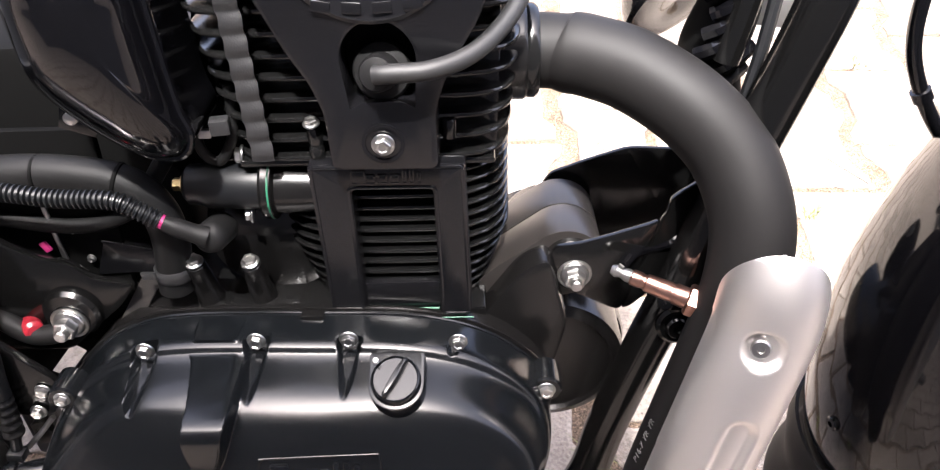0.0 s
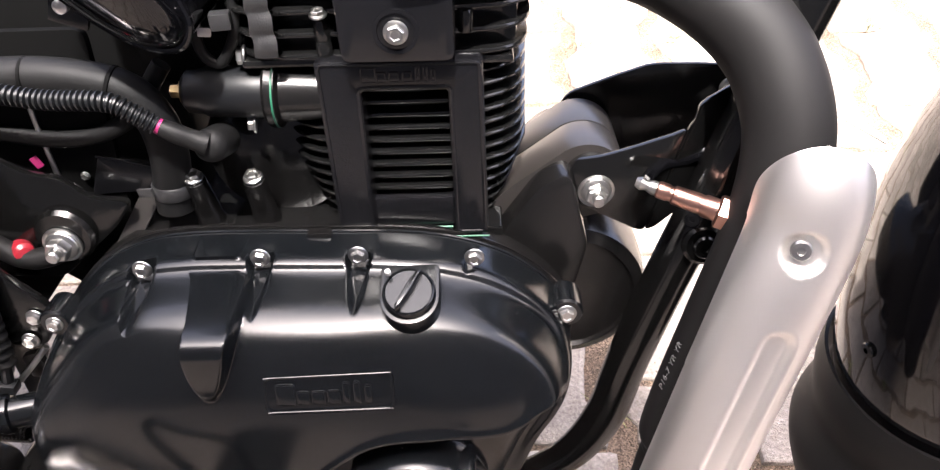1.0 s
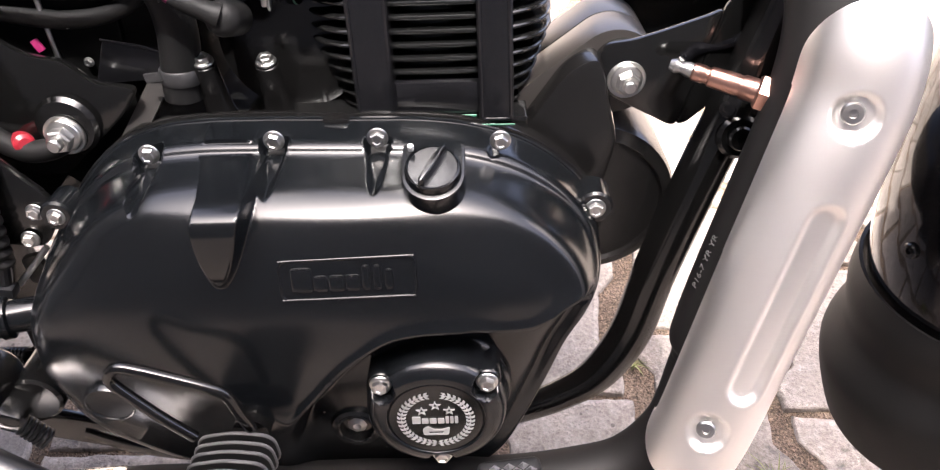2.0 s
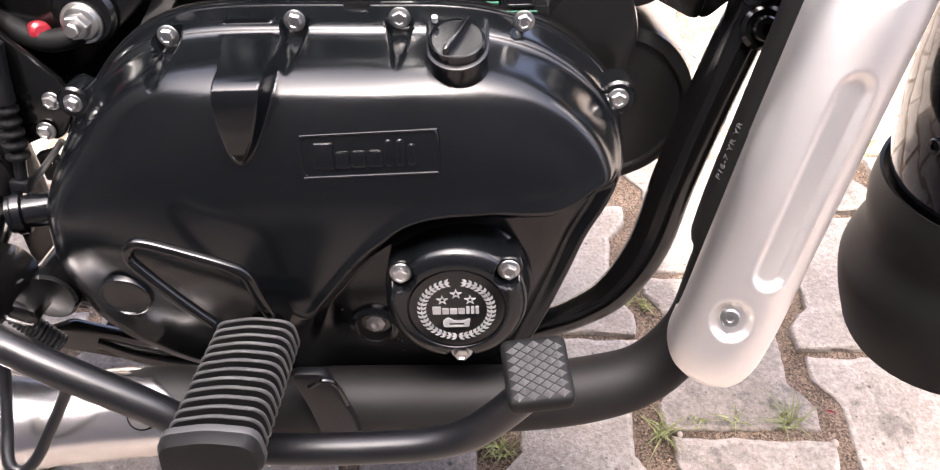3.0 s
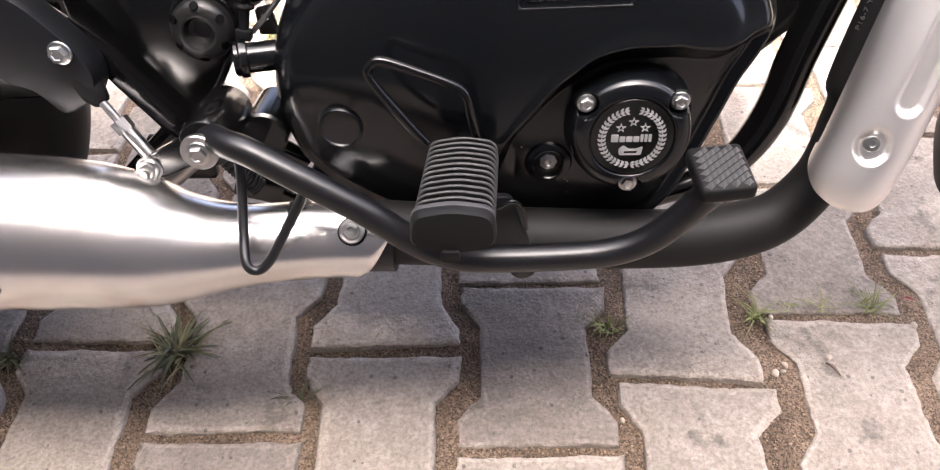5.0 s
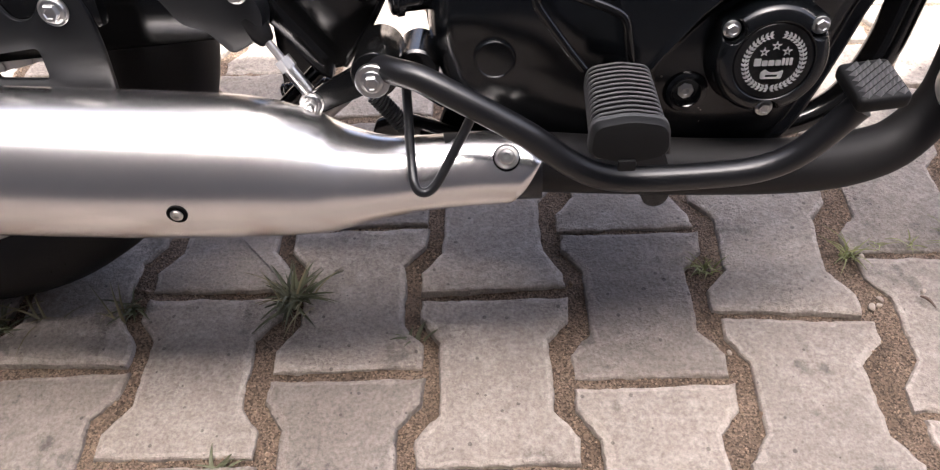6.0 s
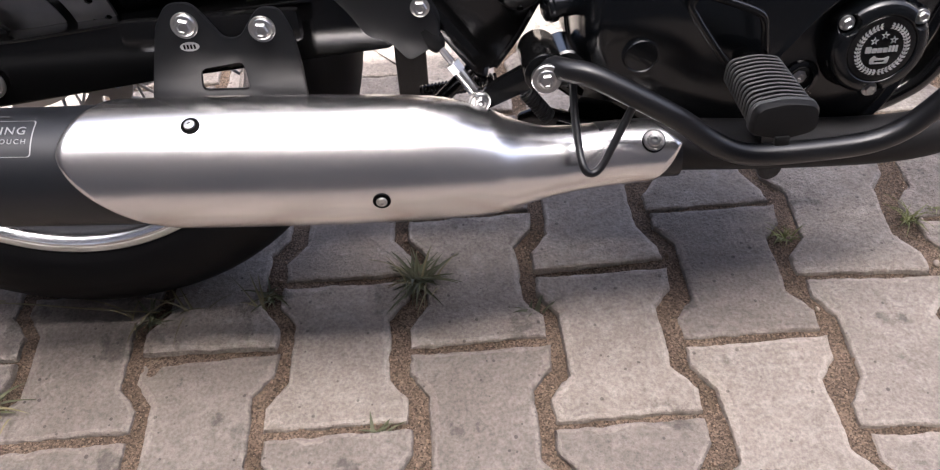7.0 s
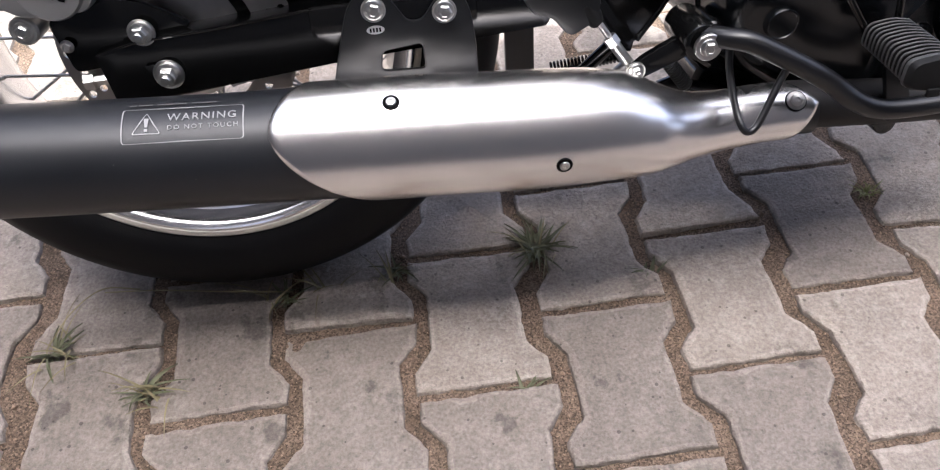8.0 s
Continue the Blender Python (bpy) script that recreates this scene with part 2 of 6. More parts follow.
PAVER, PAVER_EDGE, SAND = paver_material("concrete_paver", 1.0), paver_material("worn_paver_edge", 1.2), sand_material()

# ---- mesh helpers ----


def part(name, bm, mat, parent, label="", angle=35, m=None):
    """Links a bmesh as one mesh object under a thing or a part."""
    me = bpy.data.meshes.new(name)
    bmesh.ops.recalc_face_normals(bm, faces=bm.faces)
    bm.to_mesh(me)
    bm.free()
    me.polygons.foreach_set("use_smooth", [True] * len(me.polygons))
    me.set_sharp_from_angle(angle=radians(angle))
    me.materials.append(mat)
    return placed(name, me, parent, label, m)


def placed(name, me, parent, label="", m=None):
    ob = new(name, me)
    ob.parent = parent
    if m is not None:
        ob.matrix_basis = m
    return tagged(ob, label)


def fit_curve(x, xs, ys):
    """A smooth curve through (xs, ys), evaluated at the array x, with no overshoot."""
    xs, ys = np.array(xs, float), np.array(ys, float)
    h, d = np.diff(xs), np.diff(ys) / np.diff(xs)
    m = np.zeros(len(xs))
    m[0], m[-1] = d[0], d[-1]
    for i in range(1, len(xs) - 1):
        m[i] = 0 if d[i - 1] * d[i] <= 0 else 2 * d[i - 1] * d[i] / (d[i - 1] + d[i])
    x = np.clip(x, xs[0], xs[-1])
    k = np.clip(np.searchsorted(xs, x) - 1, 0, len(h) - 1)
    t = (x - xs[k]) / h[k]
    return ((1 + 2 * t) * (1 - t) ** 2 * ys[k] + t * (1 - t) ** 2 * h[k] * m[k]
            + t * t * (3 - 2 * t) * ys[k + 1] + t * t * (t - 1) * h[k] * m[k + 1])


def smooth01(x):
    x = np.clip(x, 0, 1)
    return x * x * (3 - 2 * x)


def spline(points, steps=8, closed=False):
    """Points along a Catmull-Rom curve; each point may carry extra numbers."""
    p = [np.array(q, float) for q in points]
    n = len(p)
    out = []
    for i in range(n if closed else n - 1):
        a, b = p[i], p[(i + 1) % n]
        pa = p[(i - 1) % n] if closed or i else 2 * a - b
        pb = p[(i + 2) % n] if closed or i + 2 < n else 2 * b - a
        for j in range(steps):
            t = j / steps
            out.append(0.5 * (2 * a + (b - pa) * t + (2 * pa - 5 * a + 4 * b - pb) * t * t + (3 * a - pa - 3 * b + pb) * t ** 3))
    if not closed:
        out.append(p[-1])
    return np.array(out)


def skin(rings, closed_ends=True, loop=True, bm=None):
    """Faces between rings of equally many points."""
    bm = bm or bmesh.new()
    vs = [[bm.verts.new(p) for p in ring] for ring in rings]
    n = len(vs[0])
    for a, b in zip(vs, vs[1:]):
        for i in range(n if loop else n - 1):
            j = (i + 1) % n
            bm.faces.new((a[i], a[j], b[j], b[i]))
    if closed_ends:
        bm.faces.new(vs[0])
        bm.faces.new(vs[-1][::-1])
    return bm


def tube(points, radius, seg=14, steps=8, closed=False, bm=None, straight=False):
    """A round tube along a curve; radius is a number, or one per point."""
    rad = [radius] * len(points) if isinstance(radius, (int, float)) else list(radius)
    rows = [(*p, r) for p, r in zip(points, rad)]
    c = np.array(rows, float) if straight else spline(rows, steps, closed)
    pos, rr = c[:, :3], c[:, 3]
    tan = np.gradient(pos, axis=0)
    if closed:
        tan = np.roll(pos, -1, 0) - np.roll(pos, 1, 0)
    tan /= np.linalg.norm(tan, axis=1)[:, None] + 1e-12
    ref = np.array((0, 1, 0.1)) if abs(tan[0][1]) < 0.9 else np.array((1, 0, 0.1))
    u = np.cross(tan[0], ref)
    u /= np.linalg.norm(u)
    rings = []
    ang = np.linspace(0, 2 * math.pi, seg, endpoint=False)
    for q, t, r in zip(pos, tan, rr):
        u = u - t * np.dot(u, t)
        u /= np.linalg.norm(u)
        w = np.cross(t, u)
        rings.append([q + r * (math.cos(a) * u + math.sin(a) * w) for a in ang])
    if closed:
        rings.append(rings[0])
        bm2 = skin(rings, False, bm=bm)
        bmesh.ops.remove_doubles(bm2, verts=bm2.verts, dist=1e-6)
        return bm2
    return skin(rings, True, bm=bm)


def axes(direction):
    w = Vector(direction).normalized()
    u = w.orthogonal().normalized()
    if abs(w.y) > 0.99:
        u = Vector((1, 0, 0))
    return u, w.cross(u), w


def lathe(profile, centre, direction=(0, -1, 0), seg=40, bm=None):
    """A turned body: profile of (radius, height along direction) from bottom to top."""
    u, v, w = axes(direction)
    c = Vector(centre)
    rings = [[c + w * h + (u * math.cos(a) + v * math.sin(a)) * max(r, 1e-5) for a in np.linspace(0, 2 * math.pi, seg, endpoint=False)]
             for r, h in profile]
    return skin(rings, True, bm=bm)


def rounded(poly, r=0.006, n=4):
    """A polygon with rounded corners."""
    out, k = [], len(poly)
    for i in range(k):
        a, b, c = (np.array(poly[(i + d) % k], float) for d in (-1, 0, 1))
        la, lc = np.linalg.norm(a - b), np.linalg.norm(c - b)
        q = min(r, la * 0.45, lc * 0.45)
        p0, p1 = b + (a - b) / la * q, b + (c - b) / lc * q
        for t in np.linspace(0, 1, n + 1):
            out.append(tuple((1 - t) ** 2 * p0 + 2 * t * (1 - t) * b + t * t * p1))
    return out


def disc_loop(x, z, r, n=20):
    return [(x + r * math.cos(a), z + r * math.sin(a)) for a in np.linspace(0, 2 * math.pi, n, endpoint=False)]


def slab(loops, y0, y1, bevel=0.001, shear=None):
    """A plate cut to the first loop (x, z), with the others as holes, between y0 and y1."""
    bm = bmesh.new()
    edges = []
    for loop in loops:
        vs = [bm.verts.new((x, y0, z)) for x, z in loop]
        edges += [bm.edges.new((vs[i], vs[(i + 1) % len(vs)])) for i in range(len(vs))]
    bmesh.ops.triangle_fill(bm, use_beauty=True, use_dissolve=False, edges=edges, normal=(0, -1, 0))
    got = bmesh.ops.extrude_face_region(bm, geom=bm.faces[:])
    bmesh.ops.translate(bm, vec=(0, y1 - y0, 0), verts=[g for g in got["geom"] if isinstance(g, bmesh.types.BMVert)])
    bmesh.ops.recalc_face_normals(bm, faces=bm.faces)
    if bevel:
        rim = [e for e in bm.edges if len(e.link_faces) == 2 and e.calc_face_angle(0) > 1.2
               and abs(e.verts[0].co.y - e.verts[1].co.y) < 1e-6]
        bmesh.ops.bevel(bm, geom=rim, offset=bevel, segments=2, profile=0.6, affect="EDGES")
    if shear:
        for v in bm.verts:
            v.co.y += shear(v.co.x, v.co.z)
    return bm


def box(centre, size, bevel=0.003, rot=(0, 0, 0), segments=2):
    bm = bmesh.new()
    bmesh.ops.create_cube(bm, size=1)
    bmesh.ops.scale(bm, vec=size, verts=bm.verts)
    if bevel:
        bmesh.ops.bevel(bm, geom=bm.edges[:], offset=bevel, segments=segments, profile=0.6, affect="EDGES")
    bmesh.ops.transform(bm, matrix=pose(*centre, *rot), verts=bm.verts)
    return bm


def sheet(points, thick):
    """A thin curved sheet from a grid of points (rows, columns, 3), thickened inwards."""
    pts = np.array(points, float)
    du, dv = np.gradient(pts, axis=0), np.gradient(pts, axis=1)
    nor = np.cross(du, dv)
    nor /= np.linalg.norm(nor, axis=2)[:, :, None] + 1e-12
    back = pts - nor * thick
    bm = bmesh.new()
    a = [[bm.verts.new(p) for p in row] for row in pts]
    b = [[bm.verts.new(p) for p in row] for row in back]
    nu, nv = len(a), len(a[0])
    for i in range(nu - 1):
        for j in range(nv - 1):
            bm.faces.new((a[i][j], a[i + 1][j], a[i + 1][j + 1], a[i][j + 1]))
            bm.faces.new((b[i][j], b[i][j + 1], b[i + 1][j + 1], b[i + 1][j]))
    for i in range(nu - 1):
        bm.faces.new((a[i][0], b[i][0], b[i + 1][0], a[i + 1][0]))
        bm.faces.new((a[i][-1], a[i + 1][-1], b[i + 1][-1], b[i][-1]))
    for j in range(nv - 1):
        bm.faces.new((a[0][j], a[0][j + 1], b[0][j + 1], b[0][j]))
        bm.faces.new((a[-1][j], b[-1][j], b[-1][j + 1], a[-1][j + 1]))
    return bm


def coil(a, b, radius, wire, turns, seg=8, per=14, bm=None):
    a, b = Vector(a), Vector(b)
    u, v, w = axes(b - a)
    n = int(turns * per)
    pts = [tuple(a + (b - a) * (i / n) + (u * math.cos(2 * math.pi * i / per) + v * math.sin(2 * math.pi * i / per)) * radius) for i in range(n + 1)]
    return tube(pts, wire, seg, straight=True, bm=bm)


def text_mesh(words, size, spacing=1.0):
    """Flat lettering as mesh data, in the xy plane, centred."""
    cu = bpy.data.curves.new("words", "FONT")
    cu.body, cu.size, cu.align_x, cu.align_y, cu.space_character, cu.extrude = words, size, "CENTER", "CENTER", spacing, 0.0003
    ob = bpy.data.objects.new("words", cu)
    me = bpy.data.meshes.new_from_object(ob)
    bpy.data.objects.remove(ob)
    return me


# one mesh for each kind of fastener, facing +z, head 1 unit = 1 m at scale 1
def hex_bolt_mesh(name, r, mat, washer=1.0, height=0.62, dimple=True, stud=0.0):
    bm = bmesh.new()
    fl = r * 1.28
    prof = [(fl * 0.2, -0.1 * r), (fl, -0.1 * r), (fl * 1.02, 0.05 * r), (fl * 0.97, 0.16 * r), (r * 0.98, 0.28 * r)]
    if washer > 1.0:
        w = fl * washer
        prof = [(w * 0.2, -0.25 * r), (w, -0.25 * r), (w, -0.08 * r), (w * 0.96, -0.04 * r)] + prof[1:]
    lathe(prof + [(r * 0.3, 0.28 * r)], (0, 0, 0), (0, 0, 1), 28, bm)
    hx = lambda rr, h: [(rr * math.cos(a), rr * math.sin(a), h) for a in np.linspace(0, 2 * math.pi, 6, endpoint=False)]
    top = (0.28 + height) * r
    rings = [hx(r * 0.98, 0.2 * r), hx(r * 0.98, top - 0.12 * r), hx(r * 0.84, top)]
    rings += [hx(r * 0.60, top), hx(r * 0.5, top - 0.14 * r)] if dimple else [hx(r * 0.6, top)]
    skin(rings, True, bm=bm)
    if stud:
        lathe([(stud * r, top - 0.3 * r), (stud * r, top + 0.55 * r), (stud * 0.8 * r, top + 0.68 * r)], (0, 0, 0), (0, 0, 1), 16, bm)
    me = bpy.data.meshes.new(name)
    bmesh.ops.recalc_face_normals(bm, faces=bm.faces)
    bm.to_mesh(me)
    bm.free()
    me.polygons.foreach_set("use_smooth", [True] * len(me.polygons))
    me.set_sharp_from_angle(angle=radians(30))
    me.materials.append(mat)
    return me


def socket_mesh(name, r, mat):
    bm = lathe([(r * 0.9, -0.1 * r), (r, 0), (r, 0.28 * r), (r * 0.86, 0.46 * r), (r * 0.40, 0.5 * r), (r * 0.38, 0.25 * r), (r * 0.1, 0.22 * r)], (0, 0, 0), (0, 0, 1), 26)
    me = bpy.data.meshes.new(name)
    bm.to_mesh(me)
    bm.free()
    me.polygons.foreach_set("use_smooth", [True] * len(me.polygons))
    me.set_sharp_from_angle(angle=radians(30))
    me.materials.append(mat)
    return me


BOLT = hex_bolt_mesh("bolt", 0.0056, ZINC)
BIG_BOLT = hex_bolt_mesh("bolt", 0.0085, ZINC, washer=1.25)
NUT = hex_bolt_mesh("nut", 0.0085, ZINC, washer=1.25, height=0.9, dimple=False, stud=0.55)
SOCKET = socket_mesh("screw", 0.0056, ZINC)
DARK_SOCKET = socket_mesh("screw", 0.0062, FRAME)


def bolt(parent, x, y, z, me=None, direction=(0, -1, 0), scale=1.0, turn=None, name="bolt"):
    u, v, w = axes(direction)
    spin = random.uniform(0, 60) if turn is None else turn
    m = Matrix.Translation((x, y, z)) @ w.to_track_quat("Z", "Y").to_matrix().to_4x4() @ pose(0, 0, 0, 0, 0, spin) @ Matrix.Scale(scale, 4)
    return placed(name, me or BOLT, parent, "", m)

# ---- the motorcycle: x forward, -y its right side, z up, leaning on its side stand ----
bike = tagged(new("motorcycle"), "black parked motorcycle with brushed aluminium exhaust shields on its stand", "motorcycle")
bike.matrix_basis = pose(0, 0.398, 0, -15, 0, 0)

# --- engine: clutch cover ---
OUTLINE = [(0.03 + (x - 0.03) * 1.018, z - 0.0150) for x, z in [(-0.2600, 0.388), (-0.2460, 0.419), (-0.223, 0.449), (-0.197, 0.471), (-0.169, 0.483), (-0.139, 0.487), (-0.098, 0.487),
           (-0.05, 0.4855), (-0.007, 0.484), (0.025, 0.479), (0.055, 0.468), (0.081, 0.449), (0.099, 0.425), (0.105, 0.399), (0.0975, 0.372),
           (0.0850, 0.346), (0.0745, 0.316), (0.058, 0.273), (0.041, 0.240), (0.015, 0.220), (-0.04, 0.215), (-0.11, 0.221), (-0.185, 0.238),
           (-0.2285, 0.263), (-0.2515, 0.288), (-0.2605, 0.310), (-0.2655, 0.333), (-0.2655, 0.358)]]
COVER_BOLTS = [(-0.171, 0.463), (-0.094, 0.470), (-0.032, 0.470), (0.041, 0.466)]


def even_loop(points, n):
    c = spline(points, 12, True)
    c = np.vstack([c, c[:1]])
    s = np.concatenate([[0], np.cumsum(np.linalg.norm(np.diff(c, axis=0), axis=1))])
    t = np.linspace(0, s[-1], n, endpoint=False)
    return np.stack([np.interp(t, s, c[:, i]) for i in range(c.shape[1])], 1)


def inset_distance(px, pz, loop):
    """Distance of each place to a closed outline."""
    d = np.full(px.shape, 9.0)
    for (ax, az), (bx, bz) in zip(loop, np.roll(loop, -1, 0)):
        ex, ez = bx - ax, bz - az
        t = np.clip(((px - ax) * ex + (pz - az) * ez) / (ex * ex + ez * ez), 0, 1)
        d = np.minimum(d, np.hypot(px - ax - t * ex, pz - az - t * ez))
    return d


def cover_height(x, z, d):
    """How far the clutch cover stands out from its flange."""
    # stepped shoulder along the top and the front, a plain round one at the rear
    step = lambda q: fit_curve(q, [0, 0.002, 0.0035, 0.005, 0.0065, 0.008, 0.0095, 0.0115, 0.0135, 0.0155, 0.018, 0.0205, 0.0235, 0.0265, 0.030, 0.037, 0.048, 0.065, 0.09, 0.12, 0.25],
                               [0, 0.0235, 0.0275, 0.0293, 0.0302, 0.0325, 0.0365, 0.0445, 0.0535, 0.0600, 0.0650, 0.0688, 0.0725, 0.0755, 0.0780, 0.0816, 0.0863, 0.0905, 0.0940, 0.0952, 0.0955])
    plain = lambda q: fit_curve(q, [0, 0.001, 0.003, 0.006, 0.010, 0.015, 0.022, 0.030, 0.048, 0.065, 0.09, 0.12, 0.25],
                                [0, 0.030, 0.048, 0.0605, 0.0685, 0.0745, 0.0795, 0.0825, 0.0872, 0.0905, 0.0940, 0.0952, 0.0955])
    blur = (-0.0010, -0.0005, 0, 0.0005, 0.0010)
    eased = lambda f: f(d) + (sum(f(np.maximum(d + k, 0)) for k in blur) / 5 - f(d)) * smooth01((d - 0.002) / 0.002)
    top = smooth01((z - 0.365) / 0.055)
    h = eased(plain) + (eased(step) - eased(plain)) * top
    # lower contour: the dome ends in a sweep round the filter housing, and in a dent behind it
    edge = fit_curve(x, [-0.29, -0.245, -0.198, -0.160, -0.130, -0.112, -0.0999, -0.0867, -0.0713, -0.059, -0.0449, -0.0313, -0.0159, 0.0, 0.021, 0.041, 0.056, 0.069, 0.08, 0.115],
                     [0.325, 0.348, 0.358, 0.350, 0.332, 0.310, 0.3018, 0.3157, 0.3344, 0.3485, 0.3608, 0.3704, 0.3754, 0.3771, 0.3768, 0.373, 0.3716, 0.375, 0.3819, 0.392])
    right = smooth01((x + 0.115) / 0.03)
    width = 0.052 - 0.034 * right
    below = smooth01((edge - z) / width) * smooth01((d - 0.002) / 0.016)
    h = h - below * np.minimum(h * 0.45, 0.006 + 0.014 * right)
    h = h + 0.0016 * np.exp(-((z - edge) / 0.0045) ** 2) * right * smooth01((d - 0.008) / 0.02)
    # tapering rib with a flat top
    front = np.clip((0.4600 - z) / 0.0500, 0, 1)
    half = 0.0152 * np.maximum(1 - front ** 1.6, 0) ** 0.58 - 0.0004
    cx = -0.1139 - 0.0072 * front - 0.0080 * smooth01((z - 0.4608) / 0.0040)
    crest = fit_curve(z, [0.408, 0.420, 0.435, 0.448, 0.455, 0.4585, 0.4605, 0.4618, 0.4632, 0.4645, 0.4660],
                      [0.0890, 0.0935, 0.0952, 0.0955, 0.0940, 0.0905, 0.0850, 0.0740, 0.0540, 0.0350, 0.0255])
    side = smooth01((half - np.abs(x - cx)) / 0.0042 + 0.5)
    h = h + np.maximum(crest - h, 0) * side * smooth01((z - 0.4080) / 0.004)
    # bolt pockets
    for bx, bz in COVER_BOLTS:
        u, v = np.abs(x - bx), bz - z
        w = 0.0098 * np.sqrt(np.clip(1 - np.maximum(v + 0.002, 0) / 0.0185, 0, 1)) + 0.0002
        inside = smooth01((w - u) / 0.0013) * (v < 0.0165) * (v > -0.02)
        floor = 0.0195 + np.maximum(v - 0.0075, 0) * 3.6
        h = h + np.minimum(floor - h, 0) * inside
    # letter plate
    u, v = x + 0.048 - (z - 0.414) * 0.03, z - 0.414 - (x + 0.048) * 0.02
    q = np.maximum(np.abs(u) - 0.0345, 0) ** 2 + np.maximum(np.abs(v) - 0.0078, 0) ** 2
    e = np.sqrt(q) - 0.004
    h = h - 0.0008 * smooth01((0.0008 - e) / 0.002)
    return h


def clutch_cover():
    n, rows = 1100, 150
    loop = even_loop(OUTLINE, n)
    wide = np.array(loop)
    for _ in range(2):
        wide = sum(np.roll(wide, k, 0) for k in range(-60, 61, 6)) / 21
    c = np.array((-0.085, 0.355))
    s = np.linspace(0, 1, rows) ** 1.35 * 0.985
    pts = loop[None] + (c - loop)[None] * s[:, None, None]
    x, z = pts[..., 0], pts[..., 1]
    d = inset_distance(x, z, loop[::2])
    d[0] = 0
    inner = inset_distance(x, z, wide[::4])
    soft = -0.0025 * np.log(np.exp(-(inner + 0.003 - d) / 0.0025) + np.exp(-0.004 / 0.0025))
    d = d + soft * smooth01((d - 0.016) / 0.022)
    y = -0.078 - cover_height(x, z, d)
    back = np.stack([loop[:, 0], np.full(n, -0.0725), loop[:, 1]], 1)
    grid = np.stack([x, y, z], 2)
    return skin([back, *grid], True)


def cover_y(x, z):
    """Depth of the cover's face at a place."""
    px, pz = np.array([x]), np.array([z])
    return -0.078 - float(cover_height(px, pz, inset_distance(px, pz, even_loop(OUTLINE, 300)))[0])


cover = part("clutch_cover", clutch_cover(), SATIN, bike, "satin black engine cover with a tapering rib", angle=50)
for bx, bz in COVER_BOLTS:
    bolt(cover, bx, -0.1025, bz, scale=0.88)
bolt(cover, 0.1015, -0.096, 0.4125, scale=0.95)
bolt(cover, -0.2390, -0.1075, 0.4235, scale=0.82)
part("bolt_lug", lathe([(0.0115, -0.02), (0.0115, 0), (0.010, 0.0015)], (0.1015, -0.095, 0.4125)), SATIN, cover)
part("bolt_lug", lathe([(0.0105, -0.02), (0.0105, 0), (0.009, 0.0015)], (-0.2390, -0.1065, 0.4235)), SATIN, cover)
# raised lettering of the maker's plate, as plain bars
for i, (w, tall) in enumerate(((0.0105, 1), (0.0068, 0.62), (0.0072, 0.62), (0.0068, 0.62), (0.003, 1), (0.003, 1), (0.003, 0.8))):
    x0 = -0.0795 + (0, 0.0125, 0.0215, 0.031, 0.0405, 0.047, 0.0535)[i]
    hgt = 0.0135 * tall
    zb = 0.4075 + (x0 + 0.048) * 0.02
    yb, yt = cover_y(x0 + w / 2, zb + 0.001), cover_y(x0 + w / 2, zb + hgt - 0.001)
    lean = math.degrees(math.atan2(yt - yb, hgt - 0.002))
    part("letter_bar", box((x0 + w / 2, (yb + yt) / 2 - 0.0006, zb + hgt / 2), (w, 0.0022, hgt), 0.0009, (-lean, 0, 0)), SATIN, cover)
    bead = [(x, cover_y(x, z) - 0.0006, z) for x, z in rounded([(x0, zb), (x0 + w, zb), (x0 + w, zb + hgt), (x0, zb + hgt)], 0.0012, 3)]
    part("letter_edge", tube(bead, 0.0008, 8, closed=True, straight=True), SATIN, cover)
# raised border of the plate
edge_pts = []
for x, z in even_loop(rounded([(-0.0865, 0.4022), (-0.0095, 0.4022), (-0.0095, 0.4258), (-0.0865, 0.4258)], 0.005, 5), 120):
    zz = z + (x + 0.048) * 0.02
    edge_pts.append((x, cover_y(x, zz) - 0.0004, zz))
part("plate_border", tube(edge_pts, 0.0007, 10, closed=True, straight=True), SATIN, cover)
# sight boss at the rear foot of the cover
part("round_boss", lathe([(0.0185, -0.03), (0.0172, -0.004), (0.0166, 0.0008), (0.0158, 0.0022), (0.0148, 0.0024), (0.0142, 0.0014), (0.002, 0.0014)], (-0.2160, cover_y(-0.216, 0.3135) - 0.0015, 0.3135), (0, -1, -0.12)), SATIN, cover)
rim_loop = even_loop(OUTLINE, 160)
part("gasket_bead", tube([(x, -0.0762, z) for x, z in rim_loop], 0.0016, 8, 1, True), SATIN, cover)

for x, z in ((-0.2400, 0.2700), (-0.1790, 0.2430)):
    bolt(cover, x, -0.1000, z, me=DARK_SOCKET, scale=0.8, name="screw")
    part("bolt_lug", lathe([(0.0095, -0.03), (0.0095, -0.001), (0.0085, 0.0)], (x, -0.0990, z), seg=24), SATIN, cover)

